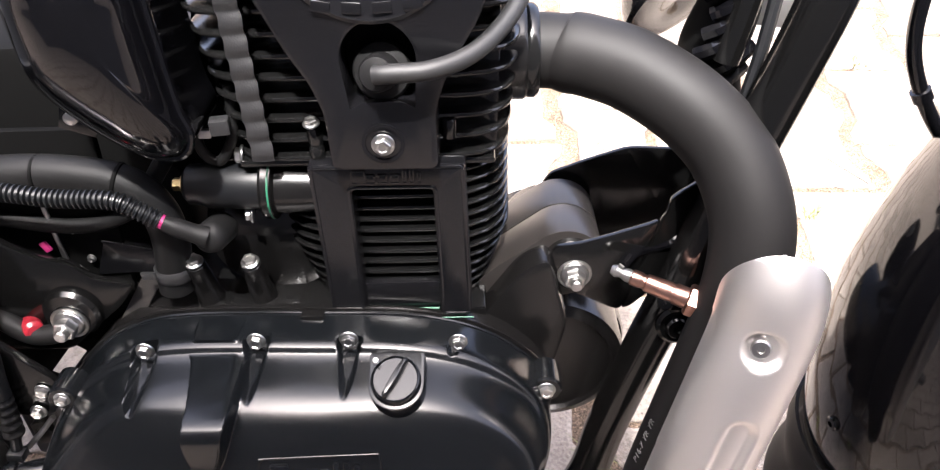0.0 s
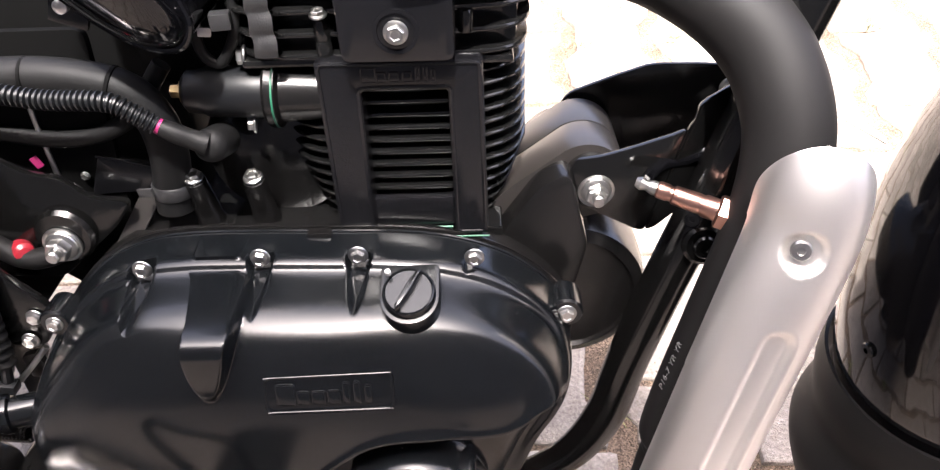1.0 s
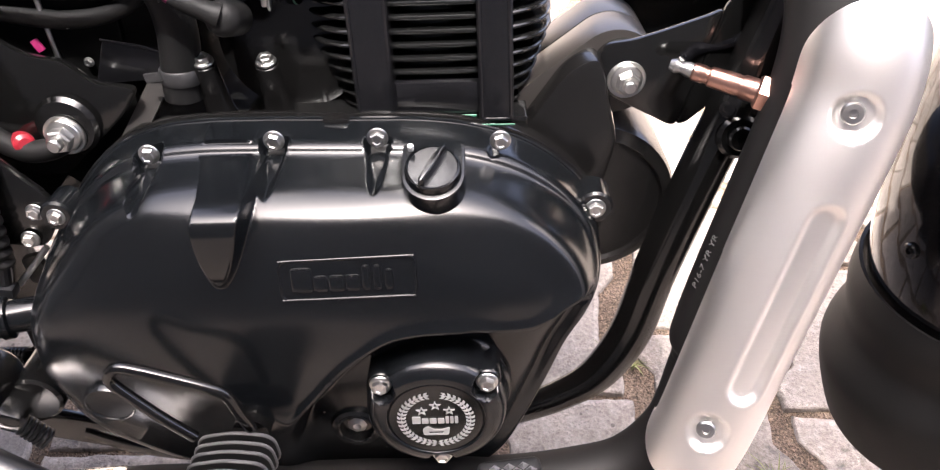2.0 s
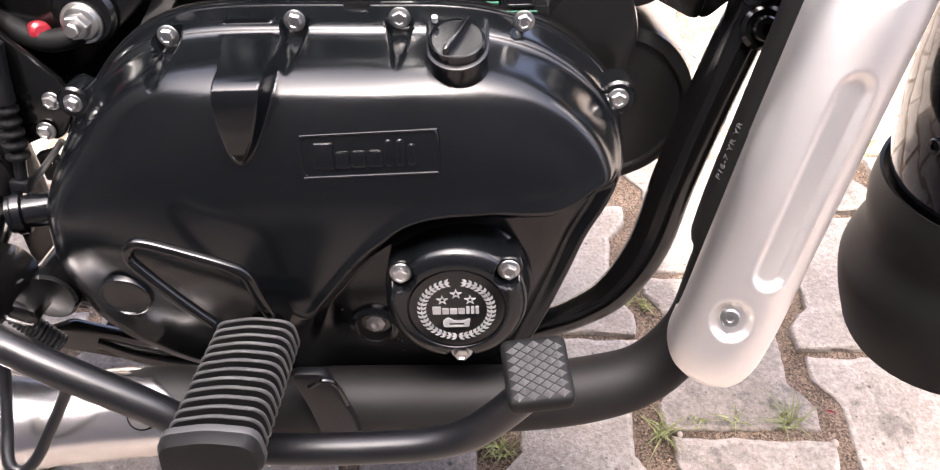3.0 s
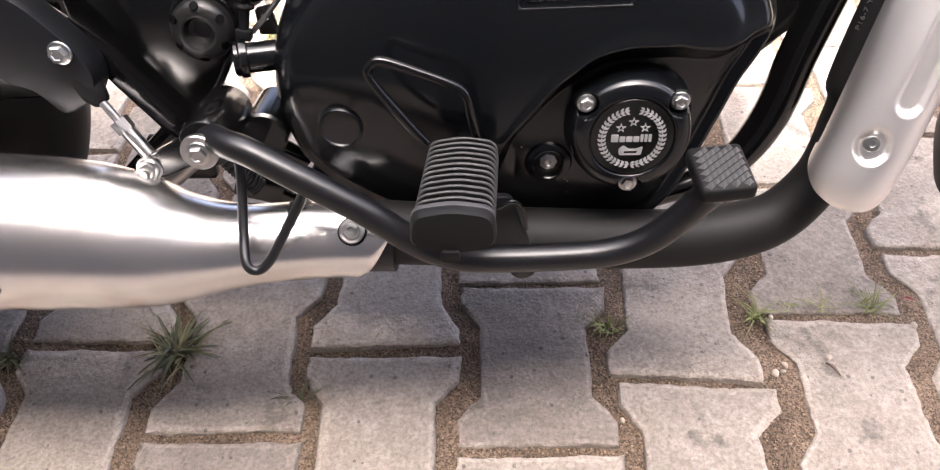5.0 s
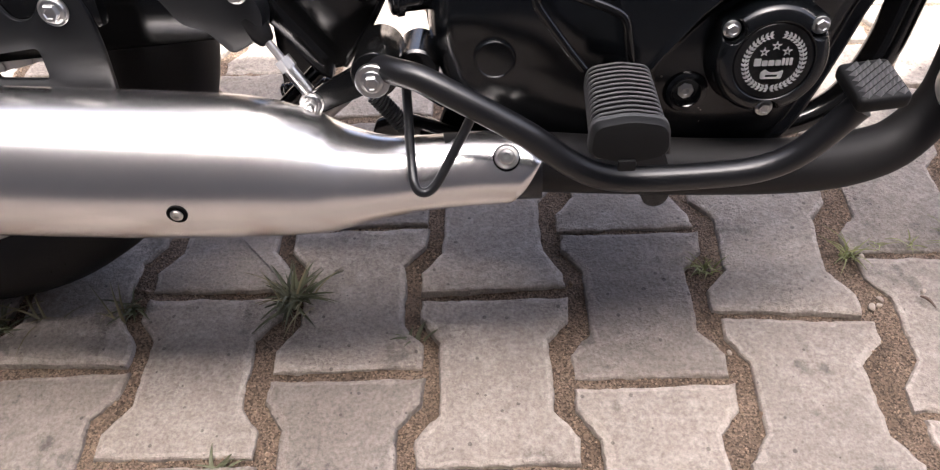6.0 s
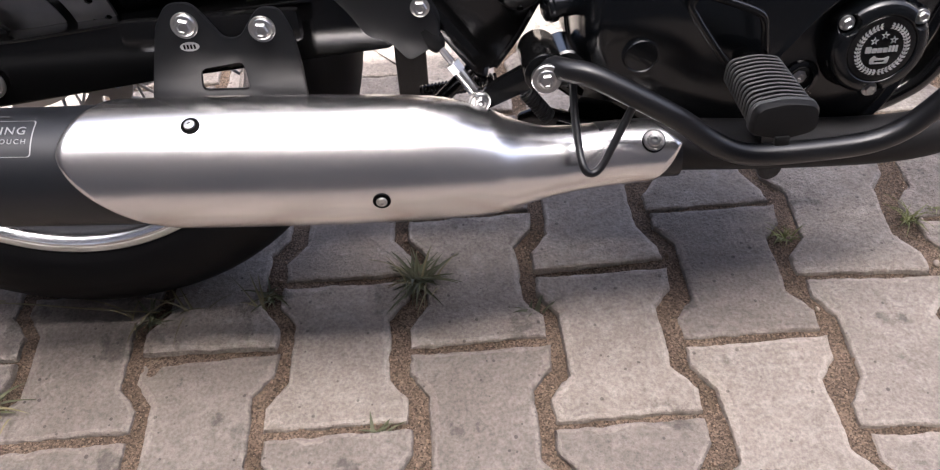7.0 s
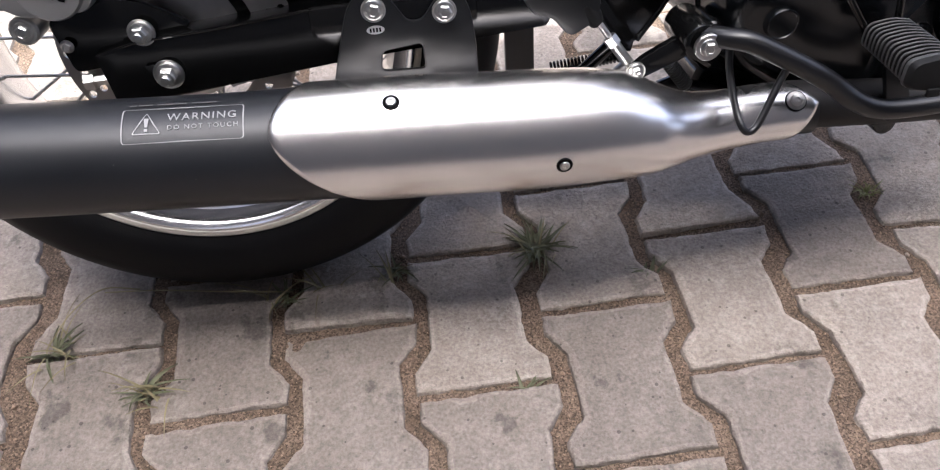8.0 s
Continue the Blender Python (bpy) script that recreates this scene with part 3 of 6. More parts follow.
# oil filler cap on its raised seat
CAP_AT, CAP_UP = Vector((0.0025, -0.1390, 0.4672)), Vector((0, -0.42, 0.906)).normalized()
filler = part("oil_filler_cap", lathe([(0.0160, -0.012), (0.0160, 0.0015), (0.0152, 0.0038), (0.0143, 0.0043), (0.0137, 0.0034), (0.002, 0.0034)],
                                      CAP_AT, CAP_UP), SATIN, bike, "black screw cap with a raised grip bar")
gm = Matrix.Translation(CAP_AT) @ CAP_UP.to_track_quat("Z", "Y").to_matrix().to_4x4() @ pose(0, 0, 0.0052, 0, 0, -28)
gb = skin([[(w * math.cos(a) * (0.62 if abs(math.sin(a)) < 0.75 else 1.0), q * math.sin(a), hh) for a in np.linspace(0, 2 * math.pi, 24, endpoint=False)]
           for w, q, hh in ((0.0042, 0.0150, -0.003), (0.0038, 0.0147, 0.0012), (0.0032, 0.0140, 0.0030), (0.0020, 0.0125, 0.0037))])
bmesh.ops.transform(gb, matrix=gm, verts=gb.verts)
part("grip_bar", gb, SATIN, filler)
part("paint_dot", lathe([(0.0017, -0.003), (0.0017, 0.0004), (0.001, 0.0008)], (-0.0095, -0.1335, 0.4800), CAP_UP, 10), WHITE, filler, "white paint dot")
seat_loop = [(-0.0178, 0.0205), (0.0178, 0.0205)] + [(0.0178 * math.cos(a), -0.001 + 0.0178 * math.sin(a)) for a in np.linspace(0, -math.pi, 16)]
sb = slab([rounded(seat_loop, 0.003, 3)], 0.0, 0.030, 0.0016)
bmesh.ops.transform(sb, matrix=Matrix.Translation(CAP_AT - CAP_UP * 0.0015) @ pose(0, 0, 0, -65.1, 0, 0), verts=sb.verts)
part("filler_seat", sb, SATIN, bike)

# oil filter housing with its badge
FX, FZ = -0.0032, 0.310
FILTER_BOLTS = [(FX + 0.0413 * math.cos(a), FZ + 0.0413 * math.sin(a)) for a in (radians(144), radians(37.5), radians(-87.5))]


def filter_cover():
    """Domed cover with a scallop cut for each bolt."""
    prof_r = [0.0306, 0.0310, 0.0320, 0.0354, 0.0390, 0.0421, 0.0442, 0.0453, 0.0459, 0.0478, 0.0488, 0.0491]
    prof_h = [0.0168, 0.0184, 0.0191, 0.0189, 0.0176, 0.0148, 0.0105, 0.0040, -0.0040, -0.0092, -0.0110, -0.0500]
    rings = []
    for rr in [0.001] + list(np.interp(np.linspace(0, 11, 67), range(12), prof_r)):
        hh = float(fit_curve(np.array(rr), prof_r, prof_h)) if rr < 0.0490 else -0.05
        ring = []
        for a in np.linspace(0, 2 * math.pi, 180, endpoint=False):
            x, z = FX + rr * math.cos(a), FZ + rr * math.sin(a)
            near_bolt = min(math.hypot(x - bx, z - bz) for bx, bz in FILTER_BOLTS)
            cut = float(smooth01(np.array((0.0098 - near_bolt) / 0.0022)))
            ring.append((x, -0.160 - (hh + min(0.0085 - hh, 0) * cut), z))
        rings.append(ring)
    return skin(rings, True)


filt = part("oil_filter_cover", filter_cover(), SATIN, bike, "domed black filter cover with three bolts", angle=40)
for bx, bz in FILTER_BOLTS:
    part("bolt_lug", lathe([(0.0088, -0.03), (0.0088, 0.0), (0.0078, 0.0015)], (bx, -0.1685, bz), seg=28), SATIN, filt)
    bolt(filt, bx, -0.1710, bz, scale=0.95)
badge = part("badge", lathe([(0.0302, -0.004), (0.0302, 0.0004), (0.0296, 0.001), (0.001, 0.001)], (FX, -0.1772, FZ), seg=64), BADGE, filt, "round black badge with silver printing")


def wreath():
    bm = bmesh.new()
    rnd = random.Random(4)
    for side in (-1, 1):
        for i in range(19):
            a = radians(-84 + i * 8.9)
            for k in (-1, 0, 1):
                r = 0.0218 + k * 0.0018
                c = Vector((FX + side * math.cos(a) * r, -0.1786, FZ + math.sin(a) * r))
                t = a + math.pi / 2 - k * 0.55 + rnd.uniform(-0.15, 0.15)
                d = Vector((side * math.cos(t), 0, math.sin(t))) * 0.0021
                n = Vector((d.z, 0, -d.x)) * 0.48
                vs = [bm.verts.new(c + q) for q in (-d, n, d, -n)]
                vs.append(bm.verts.new(c + Vector((0, -0.0004, 0))))
                for j in range(4):
                    bm.faces.new((vs[j], vs[(j + 1) % 4], vs[4]))
    return bm


def star(x, z, r):
    loop = []
    for i in range(10):
        q = r if i % 2 == 0 else r * 0.4
        loop.append((x + q * math.sin(i * math.pi / 5), z + q * math.cos(i * math.pi / 5)))
    inner = [(x + (a - x) * 0.55, z + (b - z) * 0.55) for a, b in loop]
    return slab([loop, inner], -0.1784, -0.1792, 0)


part("wreath", wreath(), SILVER_INK, badge)
for sx, sz in ((0, 0.0128), (-0.0086, 0.0082), (0.0086, 0.0082)):
    part("star", star(FX + sx, FZ + sz, 0.0038), SILVER_INK, badge)
for x0, w in ((-0.0150, 0.0052), (-0.0090, 0.0042), (-0.0041, 0.0044), (0.0010, 0.0042), (0.0060, 0.0021), (0.0089, 0.0021), (0.0118, 0.0021)):
    hgt = 0.0058 if w in (0.0052, 0.0021) else 0.0042
    part("word_bar", slab([rounded([(FX + x0, FZ - 0.0028), (FX + x0 + w, FZ - 0.0028), (FX + x0 + w, FZ - 0.0028 + hgt), (FX + x0, FZ - 0.0028 + hgt)], 0.0006)],
                          -0.1784, -0.1792, 0), SILVER_INK, badge)
part("emblem", slab([rounded([(FX - 0.0085, FZ - 0.0135), (FX + 0.0075, FZ - 0.0135), (FX + 0.0085, FZ - 0.0065), (FX + 0.004, FZ - 0.0085),
                              (FX - 0.002, FZ - 0.0085), (FX - 0.0055, FZ - 0.0055), (FX - 0.009, FZ - 0.0085)], 0.0015),
                     rounded([(FX - 0.005, FZ - 0.0122), (FX + 0.004, FZ - 0.0122), (FX + 0.005, FZ - 0.0102), (FX - 0.005, FZ - 0.0102)], 0.0006)],
                    -0.1784, -0.1791, 0), SILVER_INK, badge)

# oil sight glass
win = part("oil_window", lathe([(0.0185, -0.03), (0.0185, -0.003), (0.0165, 0.001), (0.0135, 0.002), (0.0125, 0.0008), (0.0120, -0.003)], (-0.0602, -0.1535, 0.2765), seg=36), SATIN, bike)
part("ring", lathe([(0.0132, -0.004), (0.0132, 0.0024), (0.0120, 0.0030), (0.0112, 0.0022), (0.0112, -0.002)], (-0.0602, -0.1535, 0.2765), seg=32), FRAME, win)
part("glass", lathe([(0.0118, -0.01), (0.0118, -0.0035), (0.009, -0.0025), (0.001, -0.0022)], (-0.0602, -0.1535, 0.2765), seg=28), GLASS, win, "dark oil sight glass")
part("reflector", lathe([(0.0075, -0.004), (0.0068, -0.0018), (0.0030, -0.0002), (0.0008, -0.0016)], (-0.0602, -0.1535, 0.2765), seg=7), STEEL, win, "faceted reflector")

# shaft cover behind the clutch cover
part("shaft_boot", lathe([(0.0115, -0.05), (0.0115, 0.002), (0.0145, 0.003), (0.0148, 0.008), (0.013, 0.0095), (0.013, 0.012), (0.0105, 0.0135), (0.001, 0.0135)],
                         (-0.287, -0.117, 0.351), (-0.95, -0.28, 0)), SATIN, bike)

# crankcase behind the cover
case_loop = even_loop([(x * 1.012 + 0.001, (z - 0.35) * 1.012 + 0.35) for x, z in OUTLINE], 90)
case = part("crankcase", slab([[(p[0], min(p[1], 0.4615)) for p in case_loop]], -0.0725, 0.085, 0.001), CASE, bike, "matt black engine casting")
part("gasket_lip", slab([[((x + 0.085) * 1.006 - 0.085, (z - 0.36) * 1.008 + 0.36) for x, z in case_loop]], -0.0735, -0.0690, 0.001), CASE, case)
part("drain_lug", lathe([(0.011, -0.06), (0.011, 0.0), (0.009, 0.0015), (0.006, 0.0015), (0.006, -0.004), (0.001, -0.004)], (0.0575, -0.092, 0.262)), CASE, case)
part("front_housing", lathe([(0.062, -0.10), (0.062, -0.004), (0.060, 0.002), (0.052, 0.006), (0.050, 0.0025), (0.001, 0.0025)], (0.108, -0.03, 0.378), seg=56), CASE, case)
part("generator_bulge", lathe([(0.060, -0.16), (0.066, -0.1), (0.068, 0.0), (0.066, 0.006), (0.058, 0.010), (0.002, 0.010)], (0.112, 0.025, 0.352), seg=48), SATIN, case)
part("front_web", slab([rounded([(0.05, 0.44), (0.085, 0.49), (0.105, 0.50), (0.120, 0.44), (0.100, 0.355), (0.080, 0.305), (0.058, 0.255), (0.04, 0.24)], 0.010)], -0.058, 0.05, 0.004), CASE, case)
part("sump_step", box((0.062, -0.085, 0.300), (0.016, 0.03, 0.03), 0.004, (0, 25, 0)), CASE, case)
# deck on top of the case, cylinder foot
part("case_deck", slab([rounded([(-0.205, 0.44), (-0.185, 0.458), (-0.140, 0.462), (-0.075, 0.462), (-0.062, 0.455), (-0.06, 0.40), (-0.19, 0.40)], 0.008)], -0.055, 0.08, 0.003), FIN, case)
for nx, nz in ((-0.1428, 0.5045), (-0.1035, 0.5035)):
    part("bolt_post", lathe([(0.0110, -0.044), (0.0092, -0.036), (0.0078, -0.012), (0.0072, 0.0), (0.0066, 0.0005)], (nx, -0.0555, nz - 0.004), (0, -0.28, 0.96), 24), CASE, case)
    bolt(case, nx, -0.0560, nz - 0.002, direction=(0, -0.28, 0.96), scale=0.9)
part("deck_clip", box((-0.060, -0.0790, 0.4700), (0.016, 0.008, 0.007), 0.0015), CASE, case)
part("starter_gear_dome", lathe([(0.050, -0.09), (0.050, 0.0), (0.047, 0.008), (0.036, 0.013), (0.002, 0.015)], (-0.092, -0.022, 0.505), seg=48), CASE, case)

# --- cylinder ---
cyl = tagged(new("cylinder"), "black finned engine cylinder")
cyl.parent = bike


def fin_plate(x0, x1, y0, y1, z, thick, r, name, parent, tilt=0.0):
    loop = rounded([(x0, y0), (x1, y0), (x1, y1), (x0, y1)], r, 7)
    rings = []
    for s, dz in ((0.0020, -thick / 2), (0.0006, -thick * 0.36), (0.0, -thick * 0.1), (0.0, thick * 0.1), (0.0006, thick * 0.36), (0.0020, thick / 2)):
        cx, cy = (x0 + x1) / 2, (y0 + y1) / 2
        fx, fy = 1 - 2 * s / (x1 - x0), 1 - 2 * s / (y1 - y0)
        rings.append([(cx + (x - cx) * fx, cy + (y - cy) * fy, z + dz + tilt * (x - cx)) for x, y in loop])
    return part(name, skin(rings, True), FIN, parent)


for i in range(13):
    z = 0.4655 + i * 0.0087
    grow = min(1.0, 0.80 + i * 0.04)
    fin_plate(-0.079 * grow - 0.004, 0.074 * grow + 0.004, -0.058, 0.07, z, 0.0034, 0.052, "fin", cyl)
part("barrel", lathe([(0.052, 0.455), (0.052, 0.59)], (-0.002, 0.004, 0), (0, 0, 1), 48), FIN, cyl)
part("barrel_foot", slab([rounded([(-0.075, 0.452), (0.06, 0.452), (0.06, 0.462), (-0.075, 0.462)], 0.002)], -0.062, 0.07, 0.002), FIN, cyl)
# guard plate on the cylinder's side
guard = part("cylinder_guard", slab([rounded([(-0.0485, 0.5855), (0.0495, 0.5845), (0.0505, 0.4635), (0.0285, 0.4635), (0.0285, 0.5665), (-0.0225, 0.5670), (-0.0235, 0.4635), (-0.0475, 0.4635)], 0.0030)], -0.0725, -0.055, 0.0018),
             GUARD, bike, "satin black rectangular frame over the cylinder fins")
for edge in ([(-0.0465, 0.5835), (0.0475, 0.5825), (0.0485, 0.4655), (0.0305, 0.4655), (0.0305, 0.5685), (-0.0245, 0.5690), (-0.0255, 0.4655), (-0.0455, 0.4655)],):
    part("pressed_rim", tube([(x, -0.0722, z) for x, z in rounded(edge, 0.003, 3)], 0.0013, 8, 1, True), GUARD, guard)
part("lower_panel", slab([rounded([(-0.024, 0.4885), (0.029, 0.4885), (0.029, 0.467), (-0.024, 0.467)], 0.002)], -0.0665, -0.06, 0.001), GUARD, guard)
for i, (w, tall) in enumerate(((0.012, 1), (0.007, 0.65), (0.0075, 0.65), (0.007, 0.65), (0.003, 1), (0.003, 1), (0.003, 0.8))):
    x0 = -0.0215 + (0, 0.0092, 0.0165, 0.0245, 0.0320, 0.0365, 0.0410)[i]
    part("letter_bar", box((x0 + w * 0.35, -0.0727, 0.5725 + 0.0042 * tall), (w * 0.7, 0.0012, 0.0084 * tall), 0.0004), GUARD, guard)
    bead = rounded([(x0, 0.5725), (x0 + w * 0.7, 0.5725), (x0 + w * 0.7, 0.5725 + 0.0084 * tall), (x0, 0.5725 + 0.0084 * tall)], 0.0008, 3)
    part("letter_edge", tube([(x, -0.0730, z) for x, z in bead], 0.0006, 8, closed=True, straight=True), GUARD, guard)
tm = text_mesh("380cm³", 0.0085, 1.15)
tm.materials.append(GUARD)
placed("capacity_mark", tm, guard, "", pose(0.003, -0.0672, 0.4785, 90, 0, 0))
part("gasket_edge", tube([(-0.052, -0.071, 0.470), (-0.047, -0.0725, 0.4625), (-0.024, -0.0735, 0.4625)], 0.0008, 6), GREEN, guard)
part("gasket_edge", tube([(-0.022, -0.068, 0.4672), (0.027, -0.068, 0.4665)], 0.0008, 6), GREEN, guard)
part("gasket_edge", tube([(0.029, -0.0735, 0.4625), (0.051, -0.073, 0.4620)], 0.0006, 6), GREEN, guard)

# --- cylinder head ---
head = tagged(new("cylinder_head"), "black finned cylinder head")
head.parent = bike
for i in range(10):
    z = 0.5845 + i * 0.0133
    fin_plate(-0.100 - 0.0022 * i, 0.078 + 0.0014 * i, -0.062, 0.075, z, 0.0040, 0.036, "fin", head)
part("head_block", slab([rounded([(-0.085, 0.58), (0.07, 0.58), (0.075, 0.73), (-0.095, 0.73)], 0.01)], -0.05, 0.065, 0.004), FIN, head)
part("head_joint", slab([rounded([(-0.094, 0.5770), (0.068, 0.5760), (0.068, 0.5810), (-0.094, 0.5820)], 0.002)], -0.058, 0.070, 0.0015), FIN, head)
part("exhaust_port", lathe([(0.032, -0.03), (0.032, 0.004), (0.030, 0.008), (0.027, 0.010)], (0.083, 0.0, 0.628), (1, 0, 0), 40), CASE, head)
part("port_clamp", lathe([(0.030, 0.0), (0.031, 0.002), (0.031, 0.006), (0.029, 0.009), (0.024, 0.010)], (0.0885, 0.0, 0.628), (1, 0, 0), 40), FIN, head)
for bx, bz in ((-0.0425, 0.590), (-0.0425, 0.603), (0.040, 0.606)):
    part("head_stud", lathe([(0.0048, -0.008), (0.0048, 0.003), (0.0035, 0.005)], (bx, -0.062, bz), (0, -0.2, 0.98), 20), FIN, head)
bolt(head, -0.0940, -0.050, 0.5820, scale=0.95, direction=(-0.97, -0.15, 0.1))
bolt(head, -0.0425, -0.0665, 0.611, scale=0.72, direction=(0, -0.2, 0.98))
# wavy damper pressed on the head fins
strip = []
for i in range(125):
    z = 0.589 + i * 0.00105
    turn = ((z - 0.5800) / 0.0133) % 1.0
    cx = -0.0738 - 0.035 * (z - 0.585) + 0.0006 * math.sin(2 * math.pi * turn)
    lift = 0.0007 * math.sin(2 * math.pi * turn + 0.8)
    strip.append([(cx + w, -0.0668 - lift - 0.0012 * (1 - (w / 0.0066) ** 2), z) for w in (-0.0056, -0.0050, -0.003, 0, 0.003, 0.0050, 0.0056)])
part("fin_damper", sheet(strip, 0.004), GREY_RUBBER, head, "wavy grey rubber strip on the fins")

# shroud round the spark plug
SH = [(-0.074, 0.745), (-0.064, 0.705), (-0.054, 0.683), (-0.046, 0.664), (-0.035, 0.644), (-0.0295, 0.626), (-0.0290, 0.5900),
      (0.0345, 0.5895), (0.0345, 0.626), (0.0405, 0.644), (0.049, 0.660), (0.060, 0.678), (0.070, 0.705), (0.082, 0.745)]
shroud = part("plug_shroud", slab([rounded(SH, 0.006), [(0.0045 + 0.0205 * math.cos(a), 0.6570 + 0.0220 * math.sin(a)) for a in np.linspace(0, math.pi, 18)] + [(-0.0135, 0.6300), (-0.0065, 0.6335), (0.0155, 0.6335), (0.0225, 0.6300)]],
                                  -0.088, -0.060, 0.003), GUARD, bike, "satin black cover round the spark plug")
# near-black sheet behind the opening: the recess gets its shade from this colour
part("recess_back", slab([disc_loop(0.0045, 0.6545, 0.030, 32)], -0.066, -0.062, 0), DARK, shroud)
part("bolt_seat", lathe([(0.0125, -0.004), (0.0125, 0.0006), (0.0105, 0.0006), (0.0098, -0.0014), (0.002, -0.0014)], (0.003, -0.0885, 0.6075), seg=36), GUARD, shroud)
bolt(shroud, 0.003, -0.0895, 0.6075, scale=0.95)
part("oval_badge", lathe([(0.050, -0.003), (0.050, 0.0006), (0.048, 0.0014), (0.046, 0.0006), (0.001, 0.0006)], (0.004, -0.0885, 0.728), seg=48), GUARD, shroud)
for k in range(4):
    part("letter_bar", box((-0.022 + k * 0.016, -0.0897, 0.6865 + 0.0012 * abs(k - 1.5)), (0.010, 0.0016, 0.006), 0.0005, (0, (k - 1.5) * -8, 0)), GUARD, shroud)
plug = part("plug_boot", lathe([(0.0168, -0.006), (0.0170, 0.000), (0.0158, 0.0022), (0.0108, 0.0035), (0.0102, 0.016), (0.0090, 0.0195), (0.003, 0.0210)], (0.0050, -0.0770, 0.6475), (-0.05, -0.94, 0.28), 36), RUBBER, bike, "black rubber spark plug boot")
part("plug_lead", tube([(0.004, -0.1015, 0.655), (0.012, -0.103, 0.656), (0.035, -0.100, 0.6565), (0.058, -0.085, 0.6605), (0.078, -0.060, 0.672), (0.090, -0.035, 0.690), (0.094, -0.02, 0.720), (0.094, -0.01, 0.75)], 0.0053, 14), CABLE, plug, "thick grey ignition cable")

# --- exhaust ---
HEADER = [(0.085, 0.0, 0.628, 0.0245), (0.100, -0.001, 0.628, 0.0245), (0.115, -0.0045, 0.6276, 0.0246), (0.118, -0.0055, 0.6274, 0.0262), (0.130, -0.010, 0.6265, 0.0262), (0.158, -0.022, 0.620, 0.0262), (0.190, -0.042, 0.604, 0.0262),
          (0.214, -0.060, 0.581, 0.0262), (0.226, -0.078, 0.552, 0.0262), (0.228, -0.090, 0.522, 0.0262), (0.222, -0.098, 0.480, 0.0262), (0.207, -0.108, 0.425, 0.0268),
          (0.189, -0.118, 0.360, 0.0270), (0.1805, -0.1237, 0.326, 0.0268), (0.1780, -0.1253, 0.316, 0.0250), (0.1765, -0.1263, 0.310, 0.0212), (0.174, -0.128, 0.300, 0.0205), (0.160, -0.137, 0.255, 0.0200), (0.132, -0.141, 0.2185, 0.0218), (0.094, -0.144, 0.2045, 0.0240), (0.040, -0.149, 0.2015, 0.0245),
          (-0.04, -0.154, 0.206, 0.0248), (-0.12, -0.165, 0.217, 0.0250), (-0.20, -0.176, 0.229, 0.0256), (-0.26, -0.183, 0.232, 0.0262)]
header = part("exhaust_header", tube([h[:3] for h in HEADER], [h[3] for h in HEADER], 28, 7), PIPE, bike, "matt black bent exhaust pipe")
tm = text_mesh("P16-7 YR YR", 0.0066, 1.1)
tm.materials.append(PALE_INK)
placed("pipe_mark", tm, header, "pale grey stamped writing", Matrix.Translation((0.1686, -0.12095, 0.3861)) @ Matrix(((0.264, -0.243, -0.933), (0.147, 0.967, -0.209), (0.953, -0.077, 0.291))).to_4x4())


def shield_on_header():
    """Aluminium half shell over the header, with rounded ends, a pressed channel and bolt dimples."""
    axis = spline([(0.2340, -0.113, 0.5500), (0.2335, -0.119, 0.525), (0.2310, -0.125, 0.498), (0.2185, -0.135, 0.457), (0.2000, -0.147, 0.395), (0.1845, -0.156, 0.338), (0.1700, -0.165, 0.288), (0.1560, -0.1705, 0.252)], 12)
    seg = np.concatenate([[0], np.cumsum(np.linalg.norm(np.diff(axis, axis=0), axis=1))])
    total = seg[-1]
    rows = []
    nu, nv = 190, 96
    out = Vector((-0.25, -0.93, 0.25)).normalized()
    for i in range(nu):
        s = total * (0.5 - 0.5 * math.cos(math.pi * i / (nu - 1)))
        c = Vector([np.interp(s, seg, axis[:, k]) for k in range(3)])
        c2 = Vector([np.interp(min(total, s + 0.004), seg, axis[:, k]) for k in range(3)])
        c0 = Vector([np.interp(max(0, s - 0.004), seg, axis[:, k]) for k in range(3)])
        t = (c2 - c0).normalized()
        e = (out - t * out.dot(t)).normalized()
        w = t.cross(e)
        end = min(s, total - s)
        full = 0.054 if s < total / 2 else 0.036
        half = full * math.sqrt(max(0.0, 1 - max(0.0, 1 - end / full) ** 2)) + 0.0006
        size = 0.0322 - 0.0007 * s / total - 0.006 * max(0.0, 1 - end / (0.7 * full)) ** 2
        row = []
        for j in range(nv):
            q = (-1 + 2 * j / (nv - 1)) * half / full
            a = q * radians(88)
            r = size
            # pressed channel along the middle
            over = max(0.0, 0.117 - s, s - (total - 0.087))
            away = math.hypot(over, (q + 0.16) * radians(88) * r)
            groove = -0.0046 * float(smooth01(np.array((0.0108 - away) / 0.0038))) + 0.0006 * math.exp(-((away - 0.0118) / 0.0014) ** 2)
            dim = 0.0
            for bs, ba in ((0.060, 0.04), (total - 0.051, 0.06)):
                dd = math.hypot((s - bs), (a - ba) * r)
                dim -= 0.0048 * float(smooth01(np.array((0.0135 - dd) / 0.0028)))
            lip = -0.0035 * float(smooth01(np.array((0.0045 - min(end, (1 - abs(q)) * full * 1.5 if end > full else end)) / 0.0045)))
            p = c + (e * math.cos(a) + w * math.sin(a)) * (r + groove + dim + lip * 0.6)
            row.append(tuple(p))
        rows.append(row)
    return sheet(rows[::-1], 0.0012)


